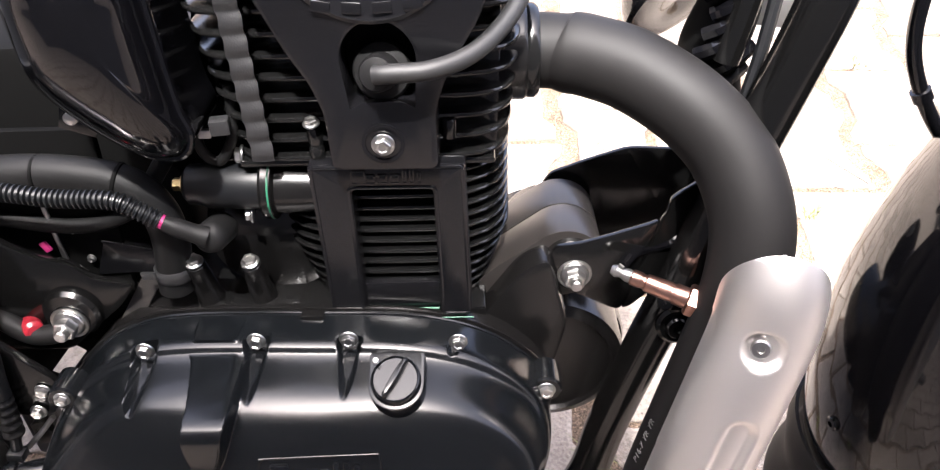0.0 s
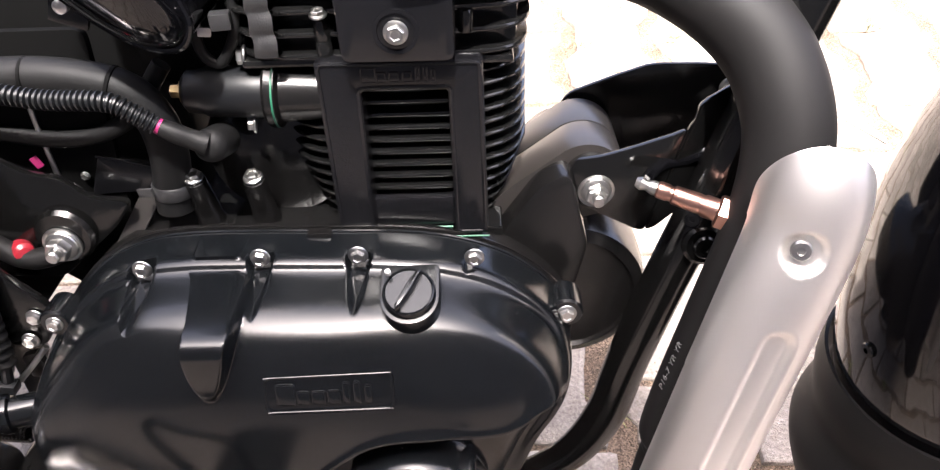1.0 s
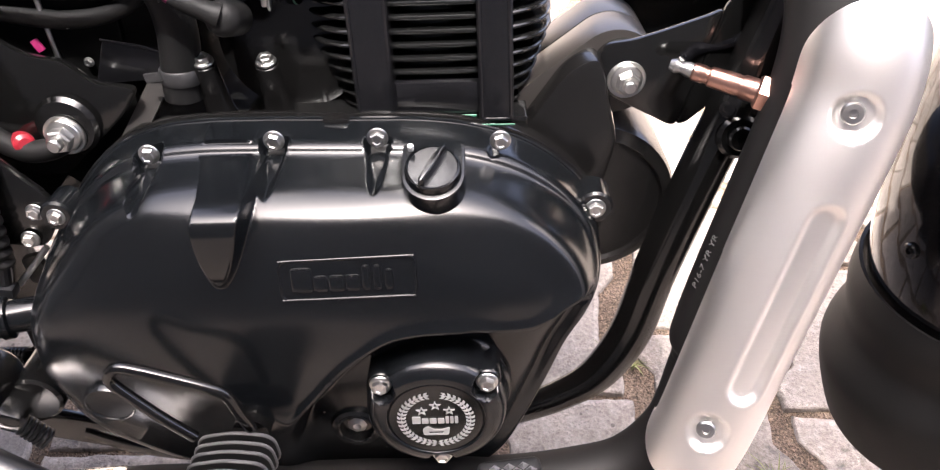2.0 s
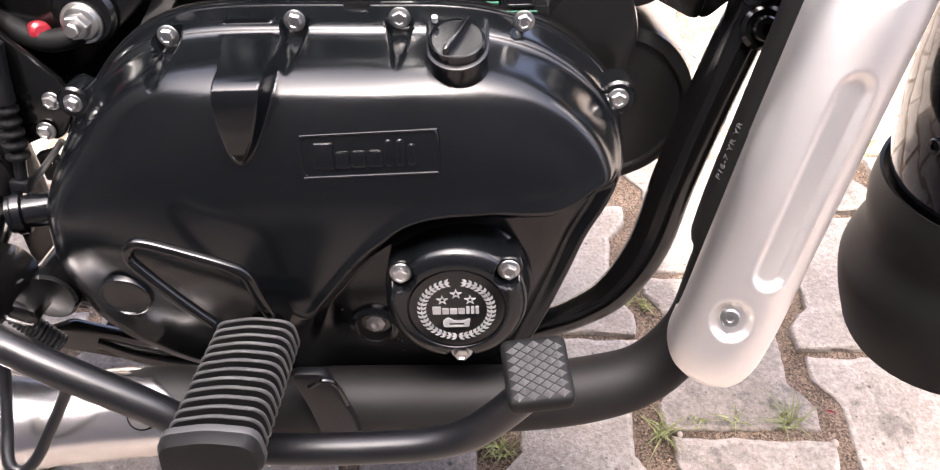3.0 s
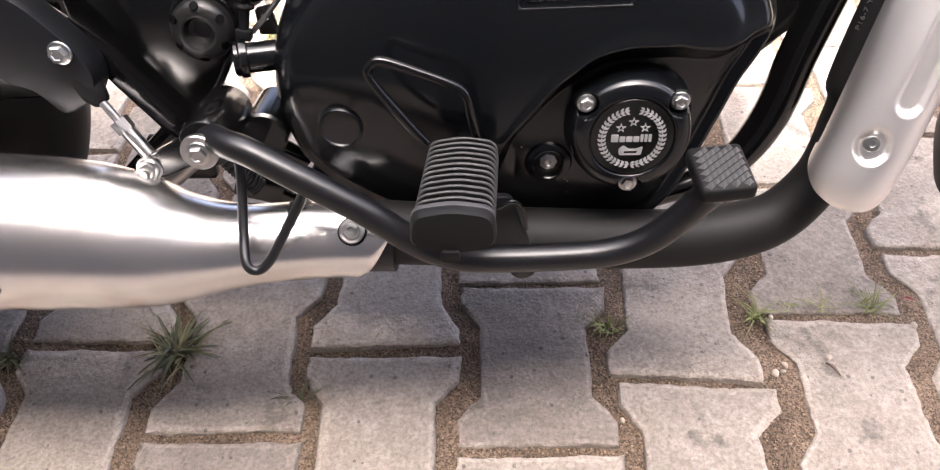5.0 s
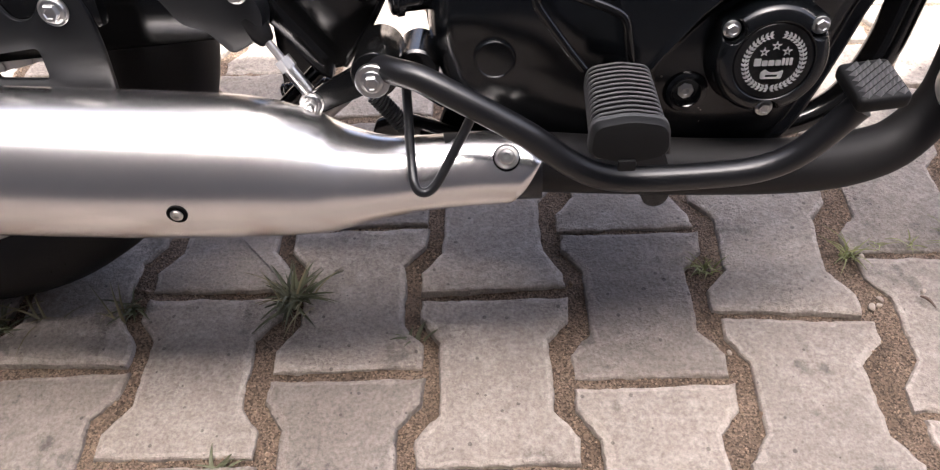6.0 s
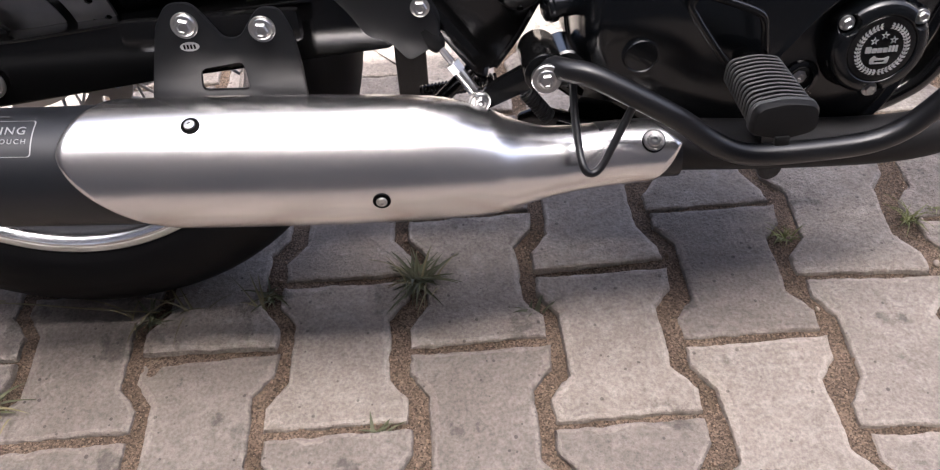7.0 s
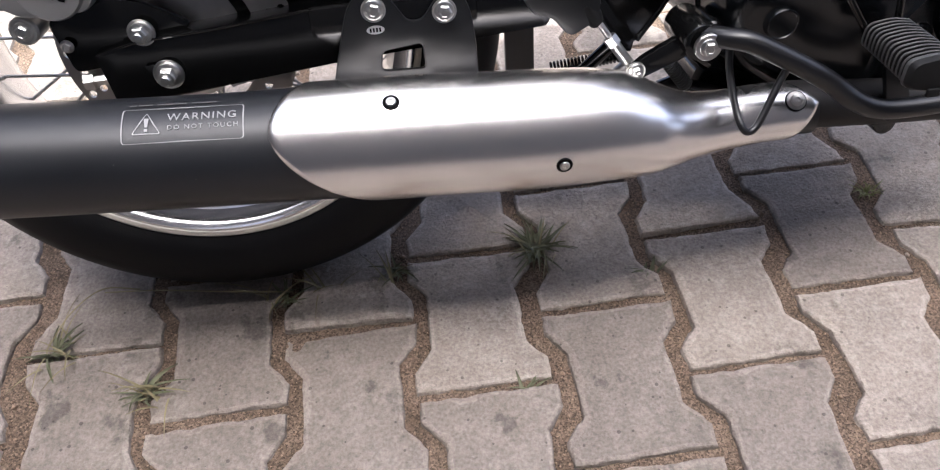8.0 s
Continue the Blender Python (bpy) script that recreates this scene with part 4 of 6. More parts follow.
hshield = part("heat_shield", shield_on_header(), ALU_V, header, "brushed aluminium heat shield with a pressed channel", angle=60)
bolt(hshield, 0.2195, -0.1520, 0.5015, me=SOCKET, direction=(-0.27, -0.92, 0.28), scale=1.05, name="screw")
bolt(hshield, 0.1635, -0.1885, 0.3085, me=SOCKET, direction=(-0.27, -0.92, 0.28), scale=1.05, name="screw")

# lambda sensor on the header
SD = Vector((0.150, -0.067, 0.495)) - Vector((0.201, -0.089, 0.484))
sensor = part("lambda_sensor", lathe([(0.0095, -0.010), (0.0095, 0.004)], (0.201, -0.089, 0.484), SD, 6), COPPER, bike, "copper-coloured exhaust sensor with a cable")
part("sensor_body", lathe([(0.0074, 0.003), (0.0074, 0.016), (0.0064, 0.0175), (0.0064, 0.019), (0.0068, 0.020), (0.0062, 0.036), (0.0050, 0.037), (0.0050, 0.039), (0.0056, 0.040), (0.0056, 0.046), (0.004, 0.048)], (0.201, -0.089, 0.484), SD, 26), COPPER, sensor)
part("sensor_tip", lathe([(0.0046, 0.046), (0.0048, 0.050), (0.0034, 0.054), (0.0046, 0.0575), (0.003, 0.061)], (0.201, -0.089, 0.484), SD, 20), ZINC, sensor)
part("sensor_nut", lathe([(0.0105, -0.002), (0.0112, 0.0), (0.0112, 0.0065), (0.0098, 0.008)], (0.201, -0.089, 0.484), SD, 6), COPPER, sensor)
part("sensor_bung", lathe([(0.0125, -0.022), (0.0125, -0.004), (0.0115, -0.002)], (0.201, -0.089, 0.484), SD, 28), PIPE, sensor)
part("sensor_cable", tube([(0.152, -0.066, 0.497), (0.165, -0.050, 0.499), (0.185, -0.042, 0.499), (0.205, -0.040, 0.508), (0.222, -0.036, 0.54)], 0.0042, 10), GLOSS, sensor)

# --- muffler ---
MX = [-0.18, -0.21, -0.24, -0.27, -0.30, -0.33, -0.36, -0.39, -0.42, -0.45, -0.50, -0.60, -0.68, -0.75, -0.80, -0.90, -1.06]
MY = [-0.176, -0.179, -0.182, -0.185, -0.188, -0.191, -0.194, -0.196, -0.198, -0.199, -0.200, -0.201, -0.202, -0.2025, -0.203, -0.204, -0.205]
MZ = [0.2225, 0.2250, 0.2265, 0.2262, 0.2257, 0.2278, 0.2338, 0.2405, 0.2446, 0.2467, 0.2500, 0.2570, 0.2620, 0.2655, 0.2688, 0.2762, 0.2890]
MR = [0.0262, 0.0264, 0.0267, 0.0270, 0.0292, 0.0350, 0.0445, 0.0506, 0.0531, 0.0543, 0.0552, 0.0556, 0.0548, 0.0538, 0.0535, 0.0532, 0.0530]


def muffler_at(x, k):
    return float(fit_curve(np.array(-x), [-v for v in MX], k))


muffler = part("muffler", skin([[(x, muffler_at(x, MY) + r * math.cos(a), muffler_at(x, MZ) + r * math.sin(a)) for a in np.linspace(0, 2 * math.pi, 48, endpoint=False)]
                               for x, r in [(v, muffler_at(v, MR)) for v in np.linspace(-0.18, -1.06, 70)]], True), CAN, bike, "matt black exhaust silencer with a warning print")


def muffler_shield():
    rows = []
    nv, nu = 60, 130
    lo, hi = radians(-62), radians(150)
    for j in range(nv):
        f = j / (nv - 1)
        a = lo + (hi - lo) * f
        g = math.degrees(a) - 40
        x_back = -0.724 + (0.088 * (-g / 97) ** 1.7 if g < 0 else 0.056 * (g / 98) ** 1.5)
        x_front = -0.1805 - (0.00044 * g if g > 0 else -0.00026 * g)
        row = []
        for i in range(nu):
            x = x_front + (x_back - x_front) * i / (nu - 1)
            r = muffler_at(x, MR) + 0.0042 + 0.001 * math.exp(-((x + 0.345) / 0.02) ** 2)
            edge = min(i / (nu - 1) * 0.55, (1 - i / (nu - 1)) * 0.55, min(f, 1 - f) * r * (hi - lo))
            r -= 0.0030 * float(smooth01(np.array((0.004 - edge) / 0.004)))
            row.append((x, muffler_at(x, MY) - r * math.cos(a), muffler_at(x, MZ) + r * math.sin(a)))
        rows.append(row)
    return sheet(rows, 0.0011)


mshield = part("heat_shield", muffler_shield(), ALU, muffler, "brushed aluminium heat shield with three screws", angle=60)


def on_muffler(x, deg, lift=0.0):
    r = muffler_at(x, MR) + 0.0042 + lift
    a = radians(deg)
    return (x, muffler_at(x, MY) - r * math.cos(a), muffler_at(x, MZ) + r * math.sin(a)), (0, -math.cos(a), math.sin(a))


for x, deg in ((-0.612, 60), (-0.458, -9)):
    p, d = on_muffler(x, deg, 0.0006)
    # no recess is cut: a black disc paints the shade round the screw
    part("dark_screw_disc", lathe([(0.0078, -0.003), (0.0078, 0.0002), (0.0071, 0.0004), (0.001, 0.0002)], p, d, 30), DARK, mshield, "flat black disc in place of a shaded recess")
    bolt(mshield, *p, me=SOCKET, direction=d, scale=0.85, name="screw")
p, d = on_muffler(-0.209, 44, 0.0012)
part("washer", lathe([(0.0098, -0.002), (0.0098, 0.0012), (0.0090, 0.0018), (0.001, 0.0018)], p, d, 30), STEEL, mshield)
# black ring paints the shaded gap round the washer
part("dark_washer_ring", lathe([(0.0108, -0.003), (0.0108, 0.0006), (0.0100, 0.0008)], p, d, 30), DARK, mshield)
bolt(mshield, *[a + b * 0.0018 for a, b in zip(p, d)], me=SOCKET, direction=d, scale=1.15, name="screw")


def print_on_muffler(me, x, deg, name, label=""):
    p, d = on_muffler(x, deg, -0.0036)
    d = Vector(d)
    xa = Vector((0.04, muffler_at(x + 0.02, MY) - muffler_at(x - 0.02, MY), muffler_at(x + 0.02, MZ) - muffler_at(x - 0.02, MZ))).normalized()
    za = (d - xa * d.dot(xa)).normalized()
    ya = za.cross(xa)
    m = Matrix.Translation(p) @ Matrix((xa, ya, za)).transposed().to_4x4()
    return placed(name, me, muffler, label, m)


for words, size, dx, deg in (("WARNING", 0.0111, -0.7805, 63.5), ("DO NOT TOUCH", 0.0063, -0.7800, 52.5)):
    tm = text_mesh(words, size, 1.2 if size > 0.01 else 1.35)
    for v in tm.vertices:
        r = 0.0525
        v.co.z -= r - math.sqrt(max(0, r * r - v.co.y ** 2))
    tm.materials.append(SILVER_INK)
    print_on_muffler(tm, dx, deg, "warning_print", "silver printed warning")


def line_frame(corners, width, x, deg, name):
    """A printed outline through the corners (u along, v around)."""
    bm = bmesh.new()
    dense = []
    for a, b in zip(corners, corners[1:] + corners[:1]):
        for k in range(6):
            dense.append((a[0] + (b[0] - a[0]) * k / 6, a[1] + (b[1] - a[1]) * k / 6))
    bend = lambda v: -(0.0525 - math.sqrt(0.0525 ** 2 - v * v))
    cu, cv = sum(c[0] for c in corners) / len(corners), sum(c[1] for c in corners) / len(corners)
    rings = []
    for s in (0.0, width):
        ring = []
        for u, v in dense:
            L = math.hypot(u - cu, v - cv)
            uu, vv = u - (u - cu) / L * s, v - (v - cv) / L * s
            ring.append((uu, vv, bend(vv) + 0.0004))
        rings.append(ring)
    bm = skin(rings, False)
    me = bpy.data.meshes.new(name)
    bm.to_mesh(me)
    bm.free()
    me.materials.append(SILVER_INK)
    return print_on_muffler(me, x, deg, name)


line_frame(rounded([(-0.053, -0.0185), (0.053, -0.0185), (0.053, 0.0165), (-0.053, 0.0165)], 0.003, 3), 0.0011, -0.797, 58, "warning_frame")
line_frame(rounded([(-0.0125, -0.0105), (0.0125, -0.0105), (0.0, 0.0115)], 0.002, 3), 0.0011, -0.8285, 58, "warning_triangle")
for v0, v1, w0, w1 in ((-0.0035, 0.0055, 0.0011, 0.0021), (-0.0078, -0.0050, 0.0015, 0.0015)):
    me = bpy.data.meshes.new("exclamation_mark")
    me.from_pydata([(-w0, v0, 0.0006), (w0, v0, 0.0006), (w1, v1, 0.0006), (-w1, v1, 0.0006)], [], [(0, 1, 2, 3)])
    me.materials.append(SILVER_INK)
    print_on_muffler(me, -0.8285, 57.5, "exclamation_mark")
for k, w in enumerate((0.006, 0.012, 0.026, 0.022)):
    bmx = box((0, 0, 0.0002), (w, 0.0017, 0.0003), 0)
    me = bpy.data.meshes.new("small_print")
    bmx.to_mesh(me)
    bmx.free()
    me.materials.append(PALE_INK)
    print_on_muffler(me, -0.842 + (0, 0.011, 0.034, 0.062)[k], 82, "small_print")
part("drain_bracket", slab([rounded([(-0.478, 0.205), (-0.442, 0.205), (-0.452, 0.178), (-0.462, 0.176)], 0.003)], -0.200, -0.196, 0.001), FRAME, muffler)

# muffler hanger
hanger = part("muffler_hanger", slab([rounded([(-0.672, 0.285), (-0.660, 0.325), (-0.645, 0.372), (-0.631, 0.391), (-0.610, 0.391), (-0.598, 0.374), (-0.588, 0.357), (-0.574, 0.357), (-0.564, 0.370),
                                               (-0.553, 0.383), (-0.535, 0.381), (-0.527, 0.360), (-0.524, 0.330), (-0.524, 0.285)], 0.008),
                                      rounded([(-0.6180, 0.3105), (-0.6150, 0.3300), (-0.5765, 0.3345), (-0.5755, 0.3085)], 0.005)], -0.160, -0.154, 0.0022),
              PLASTIC, bike, "matt black bracket plate with a rectangular slot")
for x, z in ((-0.6185, 0.372), (-0.5525, 0.364)):
    bolt(hanger, x, -0.1625, z, me=BIG_BOLT, scale=0.86)
part("inspection_sticker", slab([[(-0.6190 + 0.0085 * math.cos(a), 0.3525 + 0.0042 * math.sin(a)) for a in np.linspace(0, 2 * math.pi, 24, endpoint=False)]], -0.1606, -0.1602, 0), STICKER, hanger, "small oval silver sticker")
for k in range(4):
    part("sticker_mark", slab([[(-0.6245 + k * 0.003, 0.3505), (-0.6227 + k * 0.003, 0.3505), (-0.6227 + k * 0.003, 0.3545), (-0.6245 + k * 0.003, 0.3545)]], -0.1610, -0.1607, 0), DARK, hanger)
part("hanger_arm", box((-0.60, -0.148, 0.362), (0.16, 0.016, 0.03), 0.006), FRAME, bike)

# --- rear wheel ---
WX, WY, WZ = -0.823, -0.022, 0.3365
wheel = tagged(new("rear_wheel"), "rear wheel with a black tyre and polished spoked rim")
wheel.parent = bike
tyre_profile = [(0.236, -0.046), (0.2485, -0.0520), (0.2515, -0.0565), (0.2535, -0.0580), (0.2555, -0.0578), (0.262, -0.0615), (0.275, -0.0655), (0.296, -0.0645), (0.3030, -0.0622), (0.3042, -0.0628), (0.3056, -0.0604), (0.313, -0.055), (0.3245, -0.036), (0.330, -0.014), (0.331, 0.0),
                (0.330, 0.014), (0.3245, 0.036), (0.313, 0.055), (0.298, 0.064), (0.275, 0.0655), (0.258, 0.059), (0.246, 0.048)]
tyre_profile = [(0.25 + (r - 0.25) * 1.14 if r > 0.25 else r, h * 1.03) for r, h in tyre_profile]
tyre = part("tyre", skin([[(WX + r * math.cos(a), WY - h, WZ + r * math.sin(a)) for a in np.linspace(0, 2 * math.pi, 120, endpoint=False)] for r, h in tyre_profile], False), TYRE, wheel, "black road tyre")
whisker = bpy.data.meshes.new("moulding_hair")
hb = tube([(0, 0, 0), (0, 0, 0.005)], 0.00035, 4, 1)
hb.to_mesh(whisker)
hb.free()
whisker.materials.append(TYRE)
for k in range(44):
    a = radians(188 + k * 3.95)
    r, y = random.choice(((0.3125, -0.0555), (0.298, -0.0645), (0.3245, -0.036)))
    placed("moulding_hair", whisker, tyre, "", Matrix.Translation((WX + r * math.cos(a), WY + y, WZ + r * math.sin(a))) @ Vector((math.cos(a), -0.6, math.sin(a))).to_track_quat("Z", "Y").to_matrix().to_4x4())
rim_profile = [(0.214, -0.016), (0.216, -0.030), (0.222, -0.0385), (0.2370, -0.0440), (0.2412, -0.0450), (0.2420, -0.0485), (0.2426, -0.0535), (0.2440, -0.0555), (0.2484, -0.0562), (0.2500, -0.0550), (0.2504, -0.0510),
               (0.240, -0.040), (0.232, 0.0), (0.240, 0.040), (0.2504, 0.051), (0.250, 0.055), (0.240, 0.0555), (0.2378, 0.0485), (0.2335, 0.044), (0.222, 0.0385), (0.214, 0.016)]
rim_rings = [[(WX + r * math.cos(a), WY - h, WZ + r * math.sin(a)) for a in np.linspace(0, 2 * math.pi, 120, endpoint=False)] for r, h in rim_profile]
part("rim", skin(rim_rings + rim_rings[:1], False), RIM, wheel, "polished metal rim")
lip_profile = [(0.2410, -0.0490), (0.2424, -0.0550), (0.2440, -0.0566), (0.2484, -0.0573), (0.2503, -0.0560)]
part("rim_lip", skin([[(WX + r * math.cos(a), WY - h, WZ + r * math.sin(a)) for a in np.linspace(0, 2 * math.pi, 120, endpoint=False)] for r, h in [(r, -h) for r, h in lip_profile]], False), RIM_LIP, wheel, "dull cream rim lip")
part("hub", lathe([(0.030, -0.06), (0.066, -0.055), (0.068, -0.045), (0.045, -0.035), (0.045, 0.035), (0.068, 0.045), (0.066, 0.055), (0.030, 0.06)], (WX, WY, WZ), seg=48), STEEL, wheel)
spoke = bpy.data.meshes.new("spoke")
sb = tube([(0, 0, 0), (0, 0, 1)], 0.0018, 8, 1)
sb.to_mesh(spoke)
sb.free()
spoke.materials.append(STEEL)
for k in range(36):
    a = radians(k * 10)
    side = -1 if k % 2 else 1
    b = a + (0.45 if (k // 2) % 2 else -0.45)
    p0 = Vector((WX + 0.062 * math.cos(b), WY + side * 0.048, WZ + 0.062 * math.sin(b)))
    p1 = Vector((WX + 0.215 * math.cos(a), WY + side * 0.008, WZ + 0.215 * math.sin(a)))
    d = p1 - p0
    placed("spoke", spoke, wheel, "", Matrix.Translation(p0) @ d.to_track_quat("Z", "Y").to_matrix().to_4x4() @ Matrix.Diagonal((1, 1, d.length, 1)))
disc_holes = [disc_loop(WX + rr * math.cos(a), WZ + rr * math.sin(a), 0.0042, 10) for i, a in enumerate(np.linspace(0, 2 * math.pi, 30, endpoint=False)) for rr in ((0.098, 0.112) if i % 2 else (0.105,))]
part("brake_disc", slab([disc_loop(WX, WZ, 0.120, 72), disc_loop(WX, WZ, 0.082, 48)] + disc_holes, WY - 0.066, WY - 0.0615, 0), STEEL, wheel, "drilled steel brake disc")

# --- swingarm, axle, caliper ---
arm = part("swingarm", slab([rounded([(-0.8995, 0.3422), (-0.8714, 0.3476), (-0.8460, 0.3520), (-0.7826, 0.3556), (-0.7216, 0.3610), (-0.6559, 0.3657), (-0.445, 0.376), (-0.430, 0.350), (-0.445, 0.320),
                                       (-0.6666, 0.3050), (-0.7420, 0.2976), (-0.8184, 0.2900), (-0.8930, 0.2840)], 0.005)], -0.115, -0.078, 0.004), FRAME, bike, "gloss black box-section swingarm")
part("far_arm", slab([rounded([(-0.90, 0.30), (-0.88, 0.36), (-0.40, 0.35), (-0.33, 0.37), (-0.33, 0.33), (-0.40, 0.30)], 0.008)], 0.085, 0.115, 0.006), FRAME, arm)
part("top_seam", tube([(-0.8714, -0.1155, 0.3470), (-0.846, -0.1155, 0.3512), (-0.7826, -0.1155, 0.3548), (-0.7216, -0.1155, 0.3602), (-0.6559, -0.1155, 0.3649), (-0.46, -0.1155, 0.3745)], 0.0016, 8), FRAME, arm)
part("axle_block", box((-0.840, -0.118, 0.3165), (0.026, 0.004, 0.022), 0.002), FRAME, arm)
bolt(arm, -0.832, -0.1215, 0.3160, me=NUT, scale=1.12, name="axle_nut")
part("axle_end", lathe([(0.0068, -0.004), (0.0068, 0.0125), (0.0060, 0.0140), (0.0010, 0.0142)], (-0.832, -0.1230, 0.3160), seg=24), ZINC, arm, "threaded zinc axle end")
part("adjuster_bolt", lathe([(0.0055, -0.02), (0.0055, 0.012), (0.009, 0.012), (0.009, 0.022), (0.007, 0.024)], (-0.900, -0.10, 0.310), (-1, 0, 0), 6), ZINC, arm)
mount = part("caliper_bracket", slab([rounded([(-0.925, 0.322), (-0.935, 0.375), (-0.90, 0.40), (-0.84, 0.385), (-0.80, 0.36), (-0.84, 0.33)], 0.008)], -0.106, -0.098, 0.002), FRAME, bike, "black caliper bracket")
bolt(mount, -0.8467, -0.1170, 0.3594, me=NUT, scale=0.98, name="nut")
caliper = part("brake_caliper", slab([rounded([(-0.975, 0.405), (-0.96, 0.440), (-0.89, 0.445), (-0.872, 0.405), (-0.885, 0.386), (-0.945, 0.385)], 0.01)], -0.125, -0.085, 0.006), CAST, bike, "silver rear brake caliper")
part("piston_cap", lathe([(0.031, -0.02), (0.031, 0.005), (0.029, 0.008), (0.002, 0.009)], (-0.912, -0.124, 0.414), seg=40), CAST, caliper)
for k in range(3):
    part("maker_bar", box((-0.918 + k * 0.009, -0.1338, 0.412 - k * 0.003), (0.006, 0.001, 0.009), 0.0003, (0, 20, 0)), DARK, caliper)
bolt(caliper, -0.953, -0.118, 0.373, scale=1.3, direction=(0, -1, 0))
part("caliper_ear", lathe([(0.014, -0.03), (0.014, 0.0), (0.012, 0.002)], (-0.953, -0.116, 0.373), seg=28), CAST, caliper)
bolt(caliper, -0.922, -0.111, 0.352, scale=0.9)
part("brake_hose", tube([(-0.96, -0.12, 0.42), (-0.985, -0.125, 0.415), (-1.0, -0.12, 0.44), (-0.99, -0.11, 0.50)], 0.006, 10), RUBBER, caliper)
part("chain_case", slab([rounded([(-0.90, 0.352), (-0.46, 0.350), (-0.455, 0.47), (-0.90, 0.47)], 0.01)], -0.076, -0.070, 0.002), FRAME, bike, "gloss black inner panel")
# chain run on the far side, seen through the slot
chain = tagged(new("drive_chain"), "steel drive chain")
chain.parent = bike
link = bpy.data.meshes.new("link")
lb = slab([[(0.0055 * math.cos(a) + (0.008 if math.cos(a) > 0 else -0.008), 0.0076 * math.sin(a) * (1 if abs(math.cos(a)) > 0.3 else 0.8)) for a in np.linspace(0, 2 * math.pi, 18, endpoint=False)]], -0.006, 0.006, 0.0008)
lb.to_mesh(link)
lb.free()
link.materials.append(STEEL)
for k in range(16):
    x = -0.81 + k * 0.0168
    placed("link", link, chain, "", pose(x, 0.075 + 0.002 * (k % 2), 0.2445 + 0.22 * (x + 0.715), 0, -12.4, 0))

# inner mudguard and battery side plates that close the middle of the frame
part("inner_mudguard", skin([[(WX + 0.365 * math.cos(a), y, WZ + 0.365 * math.sin(a)) for y in (-0.075, -0.06, 0.06, 0.075)] for a in np.linspace(radians(8), radians(110), 30)], False, False), PLASTIC, bike, "black inner mudguard")
part("far_stand_bracket", slab([rounded([(-0.462, 0.12), (-0.424, 0.12), (-0.420, 0.40), (-0.462, 0.40)], 0.006)], 0.100, 0.112, 0.002), FRAME, bike)
part("rear_frame_tube", tube([(-0.40, -0.08, 0.40), (-0.47, -0.105, 0.42), (-0.62, -0.12, 0.445), (-0.85, -0.12, 0.50), (-1.0, -0.12, 0.54)], 0.014, 16), FRAME, bike)
part("under_seat_tray", slab([rounded([(-0.36, 0.45), (-0.60, 0.475), (-0.80, 0.52), (-0.80, 0.62), (-0.30, 0.62)], 0.02)], -0.10, 0.10, 0.008), PLASTIC, bike)
part("swingarm_brace", tube([(-0.45, -0.075, 0.372), (-0.60, -0.09, 0.387), (-0.75, -0.095, 0.415), (-0.86, -0.10, 0.42)], 0.011, 12), FRAME, bike)
part("hose_clip_line", tube([(-0.60, -0.112, 0.405), (-0.68, -0.118, 0.395), (-0.76, -0.12, 0.405), (-0.86, -0.115, 0.43)], 0.005, 10), RUBBER, bike)

# --- frame: pivot plate, down tube, cradle ---
plate = part("pivot_plate", slab([rounded([(-0.285, 0.60), (-0.283, 0.43), (-0.288, 0.388), (-0.298, 0.361), (-0.309, 0.342), (-0.323, 0.319), (-0.347, 0.288), (-0.358, 0.286), (-0.395, 0.338), (-0.426, 0.370), (-0.432, 0.60)], 0.008)],
                                  -0.104, -0.094, 0.003), FRAME, bike, "gloss black frame plate behind the engine")
part("plate_rim", tube([(-0.284, -0.104, 0.47), (-0.289, -0.104, 0.390), (-0.299, -0.104, 0.362), (-0.310, -0.104, 0.343), (-0.324, -0.104, 0.320), (-0.347, -0.104, 0.290)], 0.0032, 10), FRAME, plate)
part("weld_rib", slab([rounded([(-0.352, 0.298), (-0.394, 0.353), (-0.440, 0.392), (-0.452, 0.376), (-0.404, 0.336), (-0.366, 0.285), (-0.356, 0.282)], 0.003)], -0.118, -0.100, 0.004), FRAME, plate)
part("pivot_collar", lathe([(0.0262, -0.01), (0.0262, 0.0005), (0.0250, 0.002), (0.0235, 0.002)], (-0.3220, -0.1045, 0.3735), seg=48), FRAME, plate)
cap = part("pivot_cap", lathe([(0.0236, -0.02), (0.0236, 0.006), (0.0228, 0.0095), (0.0195, 0.0128), (0.0135, 0.0142), (0.0120, 0.0136), (0.0095, 0.0075), (0.0062, 0.0058), (0.0058, 0.0050), (0.0005, 0.0050)], (-0.3220, -0.1065, 0.3715), seg=48), CAP, plate, "round black plastic cap with small holes drawn as dark discs")
for k in range(6):
    a = radians(30 + k * 60)
    # holes are not cut; near-black discs carry their shade as colour
    part("dark_hole_disc", lathe([(0.0034, -0.002), (0.0034, 0.0003), (0.0006, 0.0003)], (-0.3220 + 0.0205 * math.cos(a), -0.1186, 0.3715 + 0.0205 * math.sin(a)), (0.68 * math.cos(a), -0.73, 0.68 * math.sin(a)), 14), DARK, cap)
